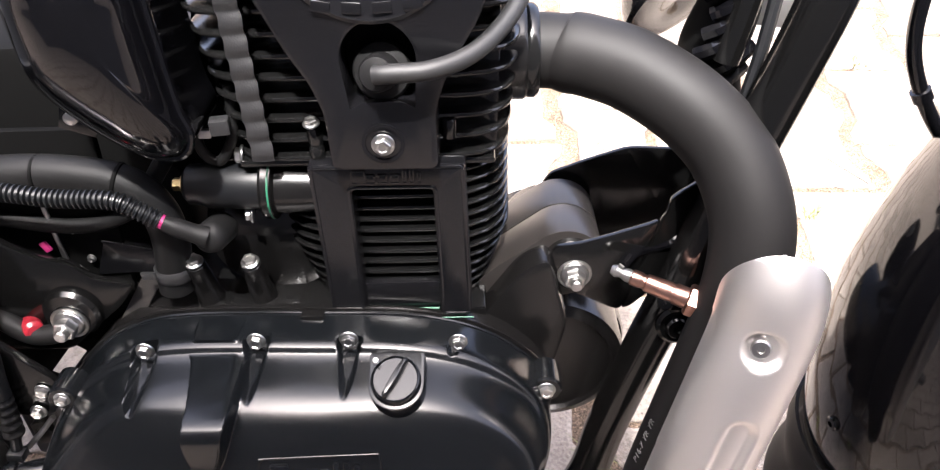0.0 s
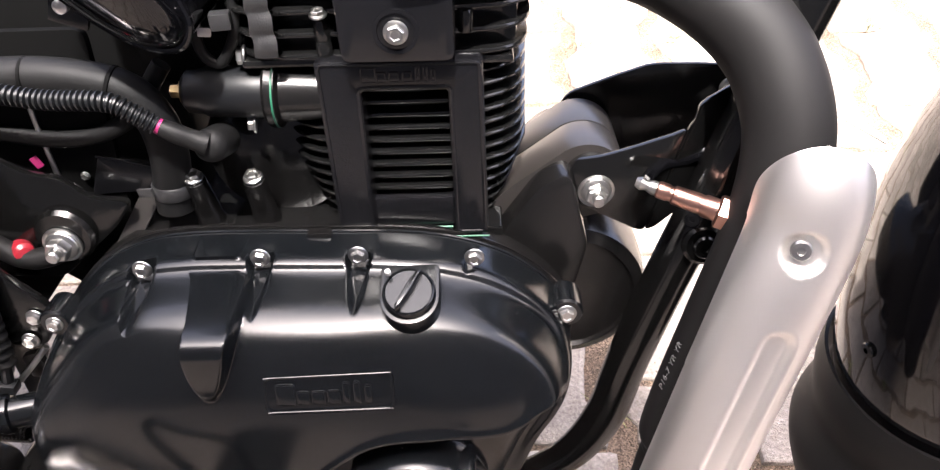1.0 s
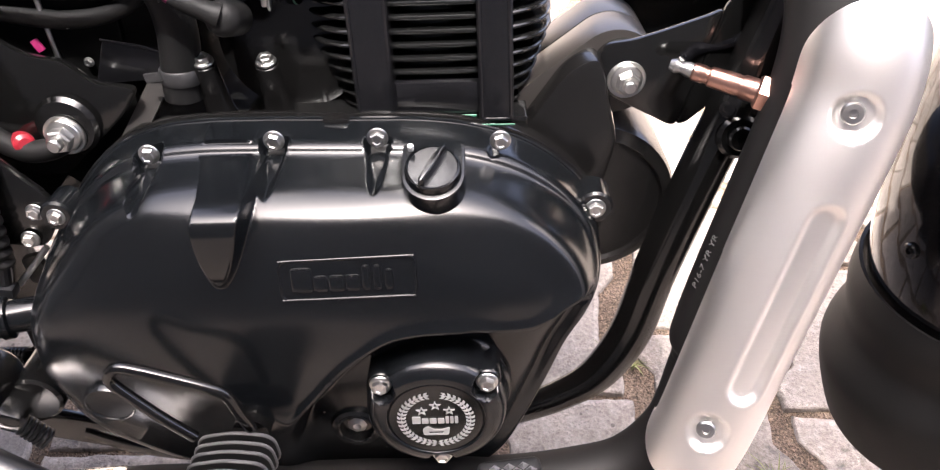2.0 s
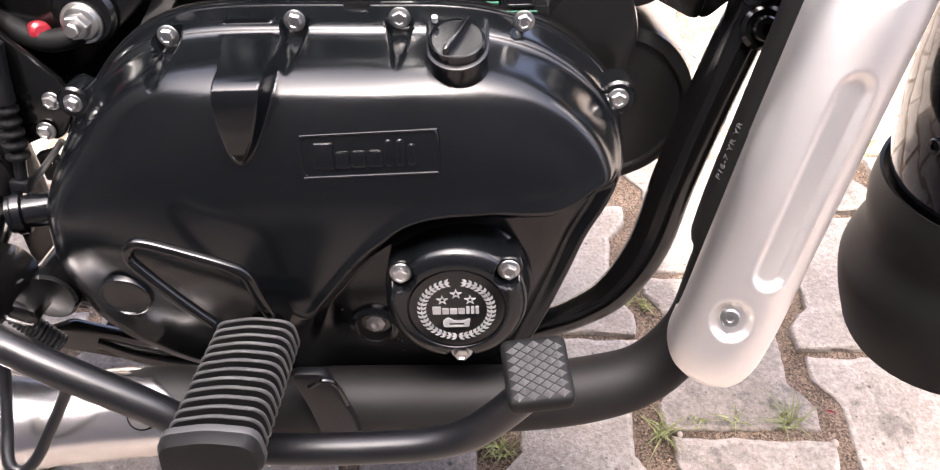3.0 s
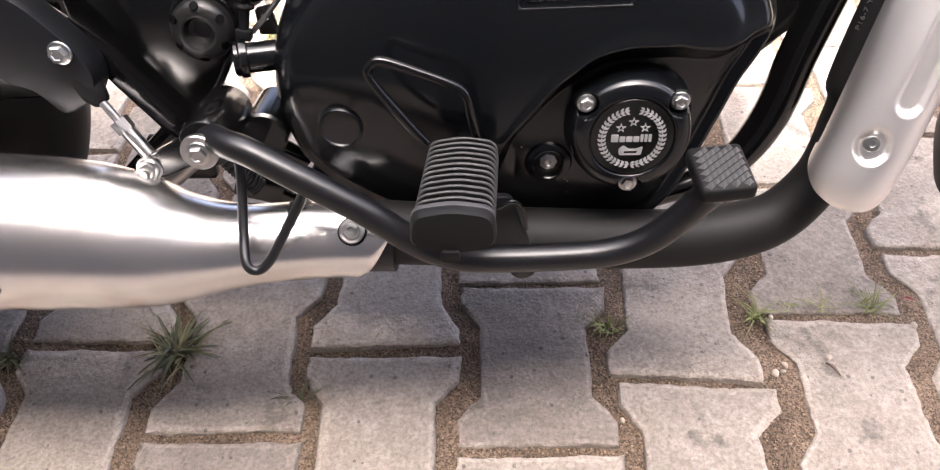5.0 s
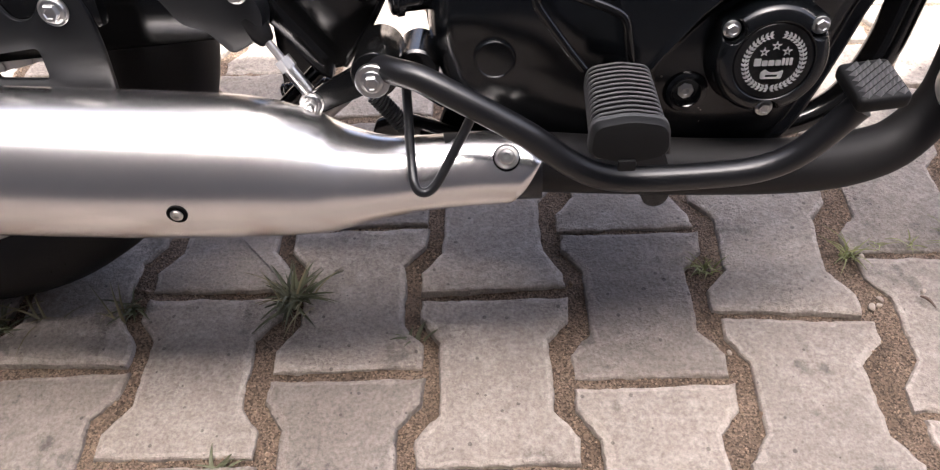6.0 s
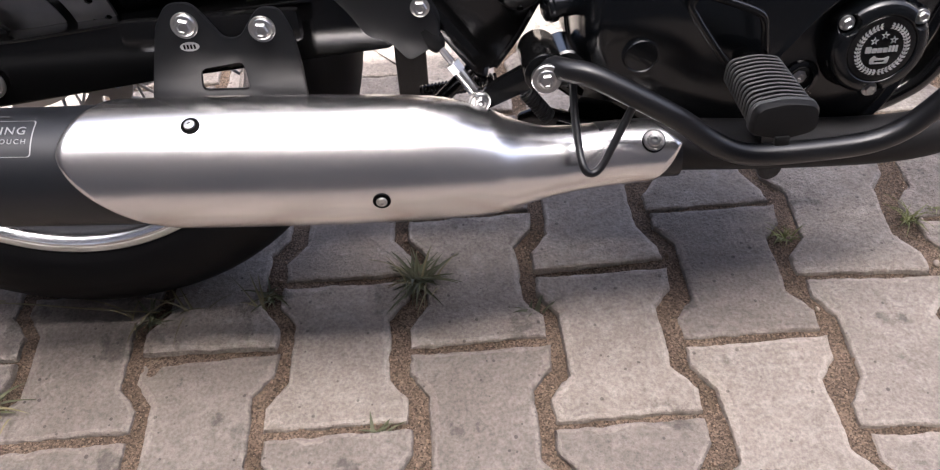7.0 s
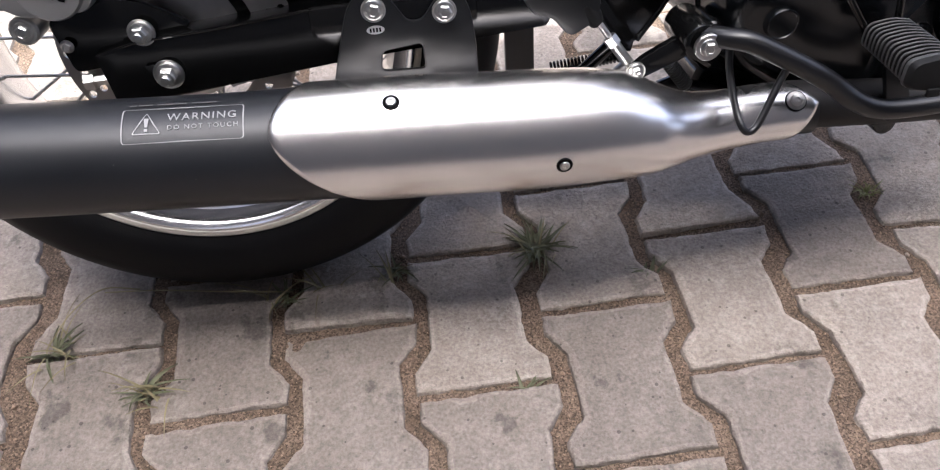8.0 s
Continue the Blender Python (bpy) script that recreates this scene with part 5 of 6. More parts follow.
DT = [(0.285, -0.03, 0.76), (0.260, -0.048, 0.680), (0.233, -0.05, 0.588), (0.203, -0.05, 0.485), (0.180, -0.05, 0.410), (0.158, -0.05, 0.328), (0.144, -0.052, 0.268), (0.122, -0.056, 0.229), (0.096, -0.060, 0.210), (0.055, -0.066, 0.197), (-0.05, -0.070, 0.170), (-0.18, -0.075, 0.176), (-0.245, -0.080, 0.195), (-0.270, -0.085, 0.215)]
part("down_tube", tube(DT, [0.0165] * 7 + [0.0150, 0.0132, 0.0120, 0.0120, 0.0120, 0.0120, 0.0120], 20), FRAME, bike, "gloss black frame tube")
part("head_tube_brace", tube([(0.238, -0.02, 0.76), (0.228, -0.02, 0.70), (0.222, -0.02, 0.66), (0.215, -0.02, 0.625)], 0.009, 12), FRAME, bike)
part("skid_plate", slab([rounded([(-0.25, 0.185), (0.03, 0.178), (0.05, 0.198), (0.02, 0.212), (-0.25, 0.215)], 0.006)], -0.07, 0.07, 0.003), CASE, bike)
dtb = part("down_tube_clamp", lathe([(0.0145, -0.03), (0.0145, 0.0), (0.012, 0.002)], (0.1955, -0.068, 0.446), (0, -0.95, 0.2), 28), FRAME, bike)
bolt(dtb, 0.1955, -0.0705, 0.4465, me=DARK_SOCKET, direction=(0, -0.95, 0.2), scale=1.3, name="screw")
bolt(dtb, 0.187, -0.062, 0.463, me=DARK_SOCKET, direction=(-0.4, -0.8, 0.4), scale=0.9, name="screw")

# engine mounting plates and the split lug between them
lug = tagged(new("engine_lug"), "satin black split engine lug")
lug.parent = bike
for y0, y1 in ((-0.037, -0.0006), (0.0006, 0.037)):
    loop = [(0.118 + 0.0285 * math.cos(a), 0.4800 + 0.0285 * math.sin(a)) for a in np.linspace(radians(-70), radians(122), 22)]
    part("lug_half", slab([loop + [(0.070, 0.4800), (0.050, 0.4630), (0.050, 0.430), (0.105, 0.448)]], y0, y1, 0.0009), LUG, lug)
part("lug_core", slab([disc_loop(0.118, 0.480, 0.0278, 32)], -0.034, 0.034, 0), CASE, lug)
NP = rounded([(0.104, 0.490), (0.1085, 0.5035), (0.126, 0.5055), (0.145, 0.511), (0.172, 0.5200), (0.1795, 0.5235), (0.1675, 0.478), (0.1585, 0.4465), (0.153, 0.4470), (0.129, 0.460), (0.111, 0.470)], 0.005)
near = part("mount_plate", slab([NP], -0.0490, -0.0445, 0.0012), FRAME, bike, "gloss black folded engine mounting plate")
fold = lambda x, z: max(0.0, (x - 0.1585 - (z - 0.4465) * 0.27)) * 0.40
part("folded_side", slab([rounded([(0.1590, 0.4465), (0.1680, 0.478), (0.1800, 0.5237), (0.1835, 0.5285), (0.1850, 0.5390), (0.1900, 0.5425), (0.2150, 0.5530), (0.226, 0.546), (0.224, 0.500), (0.196, 0.466), (0.166, 0.4465)], 0.003)], -0.0490, -0.0445, 0.0010, fold), FRAME, near)
part("mount_bush", lathe([(0.0195, -0.012), (0.0195, -0.002), (0.018, 0.0)], (0.1215, -0.0440, 0.4835), seg=36), CASE, near)
bolt(near, 0.1235, -0.0500, 0.4795, me=NUT, scale=0.92, name="nut")
FP = rounded([(0.100, 0.478), (0.108, 0.502), (0.114, 0.509), (0.145, 0.5205), (0.176, 0.531), (0.205, 0.5345), (0.230, 0.536), (0.239, 0.521), (0.235, 0.504), (0.205, 0.466), (0.157, 0.440), (0.120, 0.455)], 0.006)
far = part("mount_plate", slab([FP], 0.046, 0.050, 0.0012, lambda x, z: -max(0.0, x - 0.168) * 0.35), FRAME, bike, "gloss black engine mounting plate")
bolt(far, 0.2265, 0.0215, 0.5200, me=BOLT, scale=1.15)

# front: fork leg, horn, reservoir, hoses, mudguard
part("horn", lathe([(0.006, -0.03), (0.030, -0.02), (0.037, -0.006), (0.038, 0.0), (0.036, 0.003), (0.012, 0.004), (0.001, 0.002)], (0.192, 0.035, 0.648), (0.45, -0.7, -0.55), 40), GLOSS, bike, "black round horn")
part("wiring_harness", tube([(0.215, 0.0, 0.70), (0.222, 0.01, 0.655), (0.214, 0.01, 0.615), (0.228, 0.0, 0.580), (0.240, -0.01, 0.56)], [0.016, 0.02, 0.022, 0.012, 0.008], 12), DARK, bike, "black taped wiring")
for k in range(7):
    x, z = 0.214 + 0.004 * math.sin(k * 2.1), 0.600 + k * 0.013
    part("wiring_wrap", tube([(x - 0.012, -0.012, z), (x, -0.018, z + 0.008), (x + 0.016, -0.010, z + 0.018)], 0.0055, 8), GLOSS, bike)
part("reservoir", box((0.258, 0.03, 0.655), (0.034, 0.03, 0.046), 0.005, (0, 8, 0)), WHITE, bike, "white translucent plastic bottle")
part("clutch_cable", tube([(0.262, 0.005, 0.76), (0.250, 0.0, 0.69), (0.236, -0.02, 0.625), (0.222, -0.03, 0.57)], 0.0045, 10), PLASTIC, bike)
part("front_brake_hose", tube([(0.342, -0.02, 0.74), (0.331, -0.02, 0.690), (0.328, -0.02, 0.655), (0.333, -0.02, 0.625), (0.348, -0.02, 0.595), (0.366, -0.02, 0.570), (0.39, -0.02, 0.545)], 0.0050, 12), GLOSS, bike)
part("hose_clip", lathe([(0.0055, -0.0045), (0.0066, -0.004), (0.0066, 0.004), (0.0055, 0.0045)], (0.346, -0.02, 0.598), (0.5, 0, -0.8), 16), GLOSS, bike)

FCX, FCZ, FR = 0.7056, 0.3974, 0.396


def guard_section(a, r, drop=0.0825, wide=0.0975, n=30):
    """One cross section of the front mudguard at the angle a round its wheel."""
    ring = []
    for t in np.linspace(-1, 1, n):
        y = -0.0732 + wide * math.sin(t * radians(88))
        rr = r - drop * (1 - math.cos(t * radians(88)))
        ring.append((FCX + rr * math.cos(a), y, FCZ + rr * math.sin(a)))
    return ring


fender = part("front_mudguard", sheet([guard_section(a, FR) for a in np.linspace(radians(196), radians(105), 52)], 0.002), GLOSS, bike, "gloss black front mudguard", angle=60)
flap_rows = []
for f in np.linspace(0, 1, 30):
    r = FR + float(fit_curve(np.array(f), [0, 0.15, 0.35, 0.6, 1], [0.003, 0.0109, 0.0150, 0.0380, 0.0455]))
    flap_rows.append(guard_section(radians(191 + 17.6 * f), r, wide=0.1005 - 0.0067 * math.sin(math.pi * f)))
part("mud_flap", sheet(flap_rows, 0.003), RUBBER, bike, "matt black rubber mud flap", angle=60)
for deg, t in ((186.0, -0.62), (180.0, -0.86), (183.5, -0.16)):
    a, side = radians(deg), t * radians(88)
    rr = FR - 0.0825 * (1 - math.cos(side))
    nrm = Vector((math.cos(a) * math.cos(side), math.sin(side), math.sin(a) * math.cos(side)))
    bolt(fender, FCX + rr * math.cos(a), -0.0732 + 0.0975 * math.sin(side), FCZ + rr * math.sin(a), me=DARK_SOCKET, direction=nrm, scale=0.9, name="screw")

# --- intake side: airbox, hoses, loom, starter ---
AB = [(-0.180, 0.742), (-0.120, 0.742), (-0.1155, 0.700), (-0.1140, 0.668), (-0.1120, 0.632), (-0.1085, 0.6165), (-0.1130, 0.6045), (-0.1225, 0.6010), (-0.1385, 0.6050), (-0.1630, 0.6230), (-0.1845, 0.6475), (-0.1885, 0.6700), (-0.1875, 0.705)]


def dome(points, y_edge, height, c, n=90, rows=26, lip=0.004, power=0.55):
    loop = even_loop(points, n)
    c = np.array(c)
    rings = [[(x, y_edge + 0.05, z) for x, z in loop], [(x, y_edge, z) for x, z in loop]]
    for i in range(1, rows):
        s = i / (rows - 1) * 0.985
        h = lip + (height - lip) * (1 - (1 - s) ** 2) ** power
        rings.append([(x + (c[0] - x) * s, y_edge - h, z + (c[1] - z) * s) for x, z in loop])
    return skin(rings, True)


airbox = part("side_housing", dome(AB, -0.082, 0.034, (-0.140, 0.690)), GLOSS, bike, "gloss black bulging side housing", angle=60)
part("housing_rim", tube([(x, -0.086, z) for x, z in even_loop(AB, 60)], 0.0028, 10, 2, True), GLOSS, airbox)
part("housing_bracket", box((-0.180, -0.07, 0.618), (0.022, 0.004, 0.014), 0.001, (0, 20, 0)), FRAME, bike)
part("bracket_rivet", lathe([(0.004, -0.004), (0.004, 0.001), (0.0025, 0.002)], (-0.1785, -0.080, 0.6245), seg=16), ZINC, bike)
hose = part("breather_hose", tube([(-0.34, -0.055, 0.568), (-0.255, -0.055, 0.575), (-0.208, -0.055, 0.574), (-0.172, -0.055, 0.565), (-0.157, -0.055, 0.546), (-0.155, -0.054, 0.520), (-0.160, -0.053, 0.490), (-0.161, -0.053, 0.478)], 0.0125, 22), RUBBER, bike, "thick black rubber hose")
part("hose_clamp", lathe([(0.0130, -0.005), (0.0137, -0.004), (0.0137, 0.004), (0.0130, 0.005)], (-0.1590, -0.053, 0.494), (0.03, 0, 1), 30), GREY_RUBBER, hose, "grey hose clamp")
part("clamp_tab", box((-0.174, -0.062, 0.4955), (0.013, 0.0025, 0.006), 0.0008, (0, -12, -20)), GREY_RUBBER, hose)
for x in (-0.226, -0.177):
    part("cable_tie", lathe([(0.0128, -0.0014), (0.0134, -0.001), (0.0134, 0.001), (0.0128, 0.0014)], (x, -0.055, 0.5745 if x < -0.2 else 0.5672), (1, 0, -0.05 if x < -0.2 else -0.3), 28), DARK, hose)
LOOM = spline([(-0.33, -0.078, 0.582), (-0.245, -0.080, 0.577), (-0.208, -0.080, 0.571), (-0.172, -0.080, 0.5685), (-0.158, -0.080, 0.561), (-0.146, -0.079, 0.552)], 40)
seg = np.concatenate([[0], np.cumsum(np.linalg.norm(np.diff(LOOM, axis=0), axis=1))])
ss = np.arange(0, seg[-1], 0.00085)
part("corrugated_conduit", tube([tuple(np.interp(v, seg, LOOM[:, k]) for k in range(3)) for v in ss], [0.0063 if (i // 2) % 2 else 0.0046 for i in range(len(ss))], 14, straight=True), PLASTIC, bike, "black corrugated wiring conduit", angle=35)
part("conduit_tape", tube([(-0.1455, -0.079, 0.5520), (-0.143, -0.079, 0.5502)], 0.0050, 12, 2), PINK, bike, "pink tape round the wire")
part("cable_boot", tube([(-0.1435, -0.079, 0.5505), (-0.136, -0.079, 0.5465), (-0.127, -0.078, 0.5415), (-0.119, -0.077, 0.5375)], [0.0054, 0.0062, 0.0062, 0.0075], 16), RUBBER, bike, "black rubber terminal boot")
part("boot_head", lathe([(0.0108, -0.022), (0.0108, 0.001), (0.0098, 0.005), (0.0062, 0.0082), (0.002, 0.009)], (-0.1185, -0.072, 0.5345), (0, -0.95, 0.3), 30), RUBBER, bike)
starter = part("starter_motor", lathe([(0.010, -0.056), (0.0135, -0.053), (0.0140, -0.045), (0.0160, -0.040), (0.0165, 0.0), (0.0160, 0.004)], (-0.082, -0.045, 0.5565), (1, 0, -0.04), 36), PLASTIC, bike, "black cylindrical motor with a brass terminal")
part("starter_flange", lathe([(0.021, -0.006), (0.0225, -0.004), (0.0225, 0.002), (0.019, 0.004), (0.017, 0.03)], (-0.079, -0.045, 0.5565), (1, 0, -0.04), 30), CASE, starter)
part("starter_gasket", lathe([(0.0227, -0.0005), (0.0227, 0.0007)], (-0.0785, -0.045, 0.5565), (1, 0, -0.04), 30), GREEN, starter)
part("terminal_stud", lathe([(0.0075, -0.003), (0.0075, 0.003), (0.0046, 0.0035), (0.0046, 0.009), (0.003, 0.010)], (-0.1365, -0.0458, 0.5590), (-1, 0, 0.04), 6), BRASS, starter)
bolt(starter, -0.0960, -0.050, 0.5380, scale=0.95, direction=(-0.97, -0.15, 0.1))

# frame lug and rear engine bolt
lugb = part("rear_mount", slab([rounded([(-0.300, 0.546), (-0.269, 0.525), (-0.2477, 0.5108), (-0.2281, 0.5077), (-0.2135, 0.4919), (-0.1861, 0.4885), (-0.1999, 0.4701), (-0.2261, 0.4483), (-0.250, 0.428), (-0.300, 0.43)], 0.008)], -0.062, -0.055, 0.002), FRAME, bike, "gloss black rear engine plate")
part("mount_collar", lathe([(0.0205, -0.03), (0.0205, 0.0), (0.018, 0.003), (0.014, 0.003)], (-0.2365, -0.066, 0.466), seg=36), FRAME, lugb)
bolt(lugb, -0.2375, -0.0715, 0.4615, me=NUT, scale=0.98, name="nut")
bolt(lugb, -0.290, -0.066, 0.518, me=BIG_BOLT, scale=1.2)
tray = part("battery_tray", slab([rounded([(-0.2071, 0.5150), (-0.1788, 0.5079), (-0.1656, 0.5024), (-0.160, 0.488), (-0.1846, 0.4872), (-0.2194, 0.4854)], 0.003)], -0.046, -0.040, 0.001), GUARD, bike, "satin black folded bracket plate")
# leaf takes the lug's lifted tone, with ground light in the colour
part("folded_leaf", sheet([[(-0.1846 + 0.014 * u - 0.026 * v, -0.040 - 0.020 * v, 0.4880 - 0.0020 * u - 0.040 * v) for v in np.linspace(0, 1, 6)] for u in np.linspace(0, 1, 6)], 0.002), LUG, tray, "satin sloping leaf of the bracket")
part("bracket_edge", tube([(-0.2075, -0.047, 0.5155), (-0.1788, -0.047, 0.5085), (-0.1656, -0.047, 0.5030)], 0.0011, 8), GUARD, tray)
# gusset in near-black, so the shade inside the frame lies in its colour
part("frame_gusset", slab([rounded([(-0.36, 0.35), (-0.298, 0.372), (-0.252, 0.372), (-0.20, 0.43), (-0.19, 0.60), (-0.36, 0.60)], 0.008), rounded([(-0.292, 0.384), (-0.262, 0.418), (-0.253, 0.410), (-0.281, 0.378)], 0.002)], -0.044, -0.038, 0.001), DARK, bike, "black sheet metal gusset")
# added box, near-black in place of the deep shade behind the gusset
part("dark_backdrop_box", box((-0.270, 0.06, 0.54), (0.22, 0.12, 0.20), 0.01), DARK, bike, "near-black box filling the shaded middle of the frame")
part("throttle_body", lathe([(0.028, -0.05), (0.030, -0.02), (0.034, -0.018), (0.034, 0.0), (0.026, 0.002), (0.026, 0.05)], (-0.118, 0.01, 0.635), (1, 0, 0.1), 36), CASE, bike)
part("throttle_clamp", lathe([(0.0355, -0.006), (0.0362, -0.004), (0.0362, 0.004), (0.0355, 0.006)], (-0.128, 0.01, 0.635), (1, 0, 0.1), 36), STEEL, bike)
for pts, r, mt in (([(-0.119, -0.048, 0.625), (-0.1205, -0.05, 0.596), (-0.118, -0.05, 0.583), (-0.110, -0.05, 0.578), (-0.102, -0.05, 0.587), (-0.096, -0.05, 0.602), (-0.094, -0.048, 0.63)], 0.0034, RUBBER),
                   ([(-0.33, -0.04, 0.545), (-0.27, -0.045, 0.535), (-0.22, -0.045, 0.528), (-0.18, -0.045, 0.54), (-0.15, -0.04, 0.575)], 0.006, RUBBER),
                   ([(-0.238, -0.046, 0.575), (-0.239, -0.046, 0.54), (-0.238, -0.046, 0.50)], 0.0018, STEEL),
                   ([(-0.30, -0.06, 0.465), (-0.27, -0.07, 0.452), (-0.25, -0.07, 0.452), (-0.235, -0.065, 0.458)], 0.0075, RUBBER)):
    part("small_hose", tube(pts, r, 12), mt, bike)
part("connector", box((-0.1010, -0.058, 0.607), (0.012, 0.010, 0.010), 0.0015, (0, 0, 10)), GREY_RUBBER, bike)
part("injector_clip", box((-0.115, -0.050, 0.598), (0.008, 0.004, 0.006), 0.0012, (0, 10, 20)), STEEL, bike)
# dark body added to close the bright gap between throttle body and head
part("intake_gap_fill", lathe([(0.034, -0.06), (0.036, -0.03), (0.034, 0.03), (0.034, 0.06)], (-0.120, 0.03, 0.580), (1, 0, 0.3), 30), DARK, bike)
bolt(bike, -0.224, -0.047, 0.526, scale=0.5, name="screw")
bolt(bike, -0.219, -0.047, 0.501, scale=0.45, name="screw")
part("red_connector", lathe([(0.0065, -0.01), (0.0072, 0.0), (0.0065, 0.006), (0.004, 0.008)], (-0.268, -0.068, 0.4560), (0.6, -0.7, 0.2), 20), RED, bike, "small red plastic plug")
part("pink_tag", box((-0.246, -0.05, 0.514), (0.005, 0.002, 0.008), 0.0004, (0, -25, 0)), PINK, bike)
stay = part("lower_stay", slab([rounded([(-0.312, 0.470), (-0.285, 0.472), (-0.250, 0.432), (-0.246, 0.415), (-0.262, 0.392), (-0.295, 0.395), (-0.315, 0.42)], 0.006)], -0.095, -0.089, 0.0015), FRAME, bike, "gloss black stay plate")
bolt(stay, -0.2590, -0.0965, 0.4205, scale=0.82)
bolt(stay, -0.2690, -0.0970, 0.4000, scale=0.85)
part("stay_lug", slab([rounded([(-0.2860, 0.3800), (-0.2740, 0.3830), (-0.2700, 0.3600), (-0.2850, 0.3600)], 0.002), disc_loop(-0.2795, 0.3730, 0.0028, 16)], -0.092, -0.086, 0.0008), LUG, stay)
# brake light switch with its rubber bellows
switch = part("brake_switch", tube([(-0.278, -0.104, 0.462), (-0.282, -0.104, 0.440), (-0.284, -0.104, 0.424)], 0.0068, 14), PLASTIC, bike, "black brake light switch with bellows")
bl = [(-0.2845, -0.104, 0.424), (-0.2870, -0.104, 0.404), (-0.2895, -0.104, 0.384)]
part("bellows", tube([tuple(np.array(bl[0]) + (np.array(bl[2]) - np.array(bl[0])) * i / 30) for i in range(31)], [0.0075 if (i // 3) % 2 else 0.0048 for i in range(31)], 14, straight=True), RUBBER, switch, angle=70)
part("switch_rod", tube([(-0.2895, -0.104, 0.384), (-0.293, -0.106, 0.366)], 0.004, 10, 2), PLASTIC, switch)
part("switch_clip", box((-0.2925, -0.107, 0.366), (0.012, 0.010, 0.008), 0.001, (0, 10, 0)), PLASTIC, switch)
part("switch_spring", tube([(-0.262, -0.095, 0.392), (-0.275, -0.098, 0.378), (-0.288, -0.10, 0.365)], 0.0022, 8), ZINC, switch)

# --- brake pedal, footrest ---
pivot = part("pedal_pivot", lathe([(0.0165, -0.074), (0.0185, -0.071), (0.0185, -0.010), (0.0175, -0.008), (0.014, -0.007)], (-0.3080, -0.200, 0.3155), seg=40), FRAME, bike, "gloss black pivot tube")
part("pivot_tube", lathe([(0.0185, -0.05), (0.0185, 0.0), (0.0165, 0.002), (0.010, 0.002)], (-0.2805, -0.142, 0.2980), seg=36), FRAME, pivot)
part("pivot_neck", box((-0.294, -0.150, 0.303), (0.032, 0.034, 0.018), 0.006, (0, 25, 0)), FRAME, pivot)
part("pivot_washer", lathe([(0.0132, -0.003), (0.0132, 0.001), (0.0124, 0.0018), (0.008, 0.0018)], (-0.308, -0.2035, 0.316), seg=36), ZINC, pivot)
bolt(pivot, -0.308, -0.2055, 0.316, me=BOLT, scale=1.2)
ARM = [(-0.306, -0.186, 0.321), (-0.290, -0.203, 0.3225), (-0.272, -0.212, 0.3205), (-0.245, -0.218, 0.3075), (-0.215, -0.221, 0.2905), (-0.190, -0.222, 0.2745), (-0.162, -0.223, 0.2530), (-0.138, -0.224, 0.2410),
       (-0.108, -0.225, 0.2375), (-0.045, -0.226, 0.2400), (-0.015, -0.2275, 0.2455), (0.006, -0.230, 0.257), (0.022, -0.233, 0.2745), (0.035, -0.236, 0.2925), (0.040, -0.238, 0.300)]
pedal = part("brake_pedal", tube(ARM, 0.0102, 22), PEDAL, bike, "matt black rear brake pedal with a knurled pad")
pm = pose(0.0425, -0.243, 0.3165, 16, -4, 4)
pad = box((0, 0.001, 0), (0.0365, 0.0420, 0.013), 0.0055, segments=4)
bmesh.ops.transform(pad, matrix=pm, verts=pad.verts)
padob = part("pedal_pad", pad, RUBBER, pedal, "black rubber pad with diamond studs")
kn = bmesh.new()
for i in range(1, 8):
    for j in range(1, 13):
        if (i + j) % 2:
            continue
        x, y = -0.0160 + i * 0.0040, -0.0178 + j * 0.0028
        rings = [[(x + a * g, y + b * g, h) for a, b in ((-0.0039, 0), (0, -0.0027), (0.0039, 0), (0, 0.0027))] for g, h in ((1.0, 0.0058), (0.10, 0.0102))]
        skin(rings, True, bm=kn)
bmesh.ops.transform(kn, matrix=pm, verts=kn.verts)
# studs coloured paler than the pad to look lit from above
part("pad_studs", kn, STUD, padob, angle=10)
part("pedal_loop", tube([(-0.284, -0.196, 0.318), (-0.2838, -0.202, 0.292), (-0.2825, -0.222, 0.262), (-0.2795, -0.238, 0.245), (-0.272, -0.240, 0.240), (-0.263, -0.237, 0.246), (-0.252, -0.230, 0.263), (-0.239, -0.222, 0.285), (-0.231, -0.222, 0.302)], 0.0037, 12), PEDAL, pedal)

peg = tagged(new("footrest"), "black footrest with a ribbed rubber block")
peg.parent = bike


def peg_section(y, grow=0.0):
    """Cross section of the rubber block at a place along it."""
    f = (y + 0.195) / -0.09
    x0, x1 = -0.1500 - 0.006 * f - grow, -0.0990 - 0.004 * f + grow
    z1, z0 = 0.3205 - 0.004 * f + grow, 0.2915 - 0.004 * f - grow
    return rounded([(x0, z0 + 0.004), (x0 + 0.002, z1 - 0.003), ((x0 + x1) / 2, z1 + 0.001), (x1 - 0.002, z1 - 0.003), (x1, z0 + 0.004), ((x0 + x1) / 2, z0 - 0.002)], 0.008, 5)


part("rubber_core", skin([[(x, y, z) for x, z in peg_section(y, -0.0092)] for y in (-0.192, -0.283)], True), RUBBER, peg)
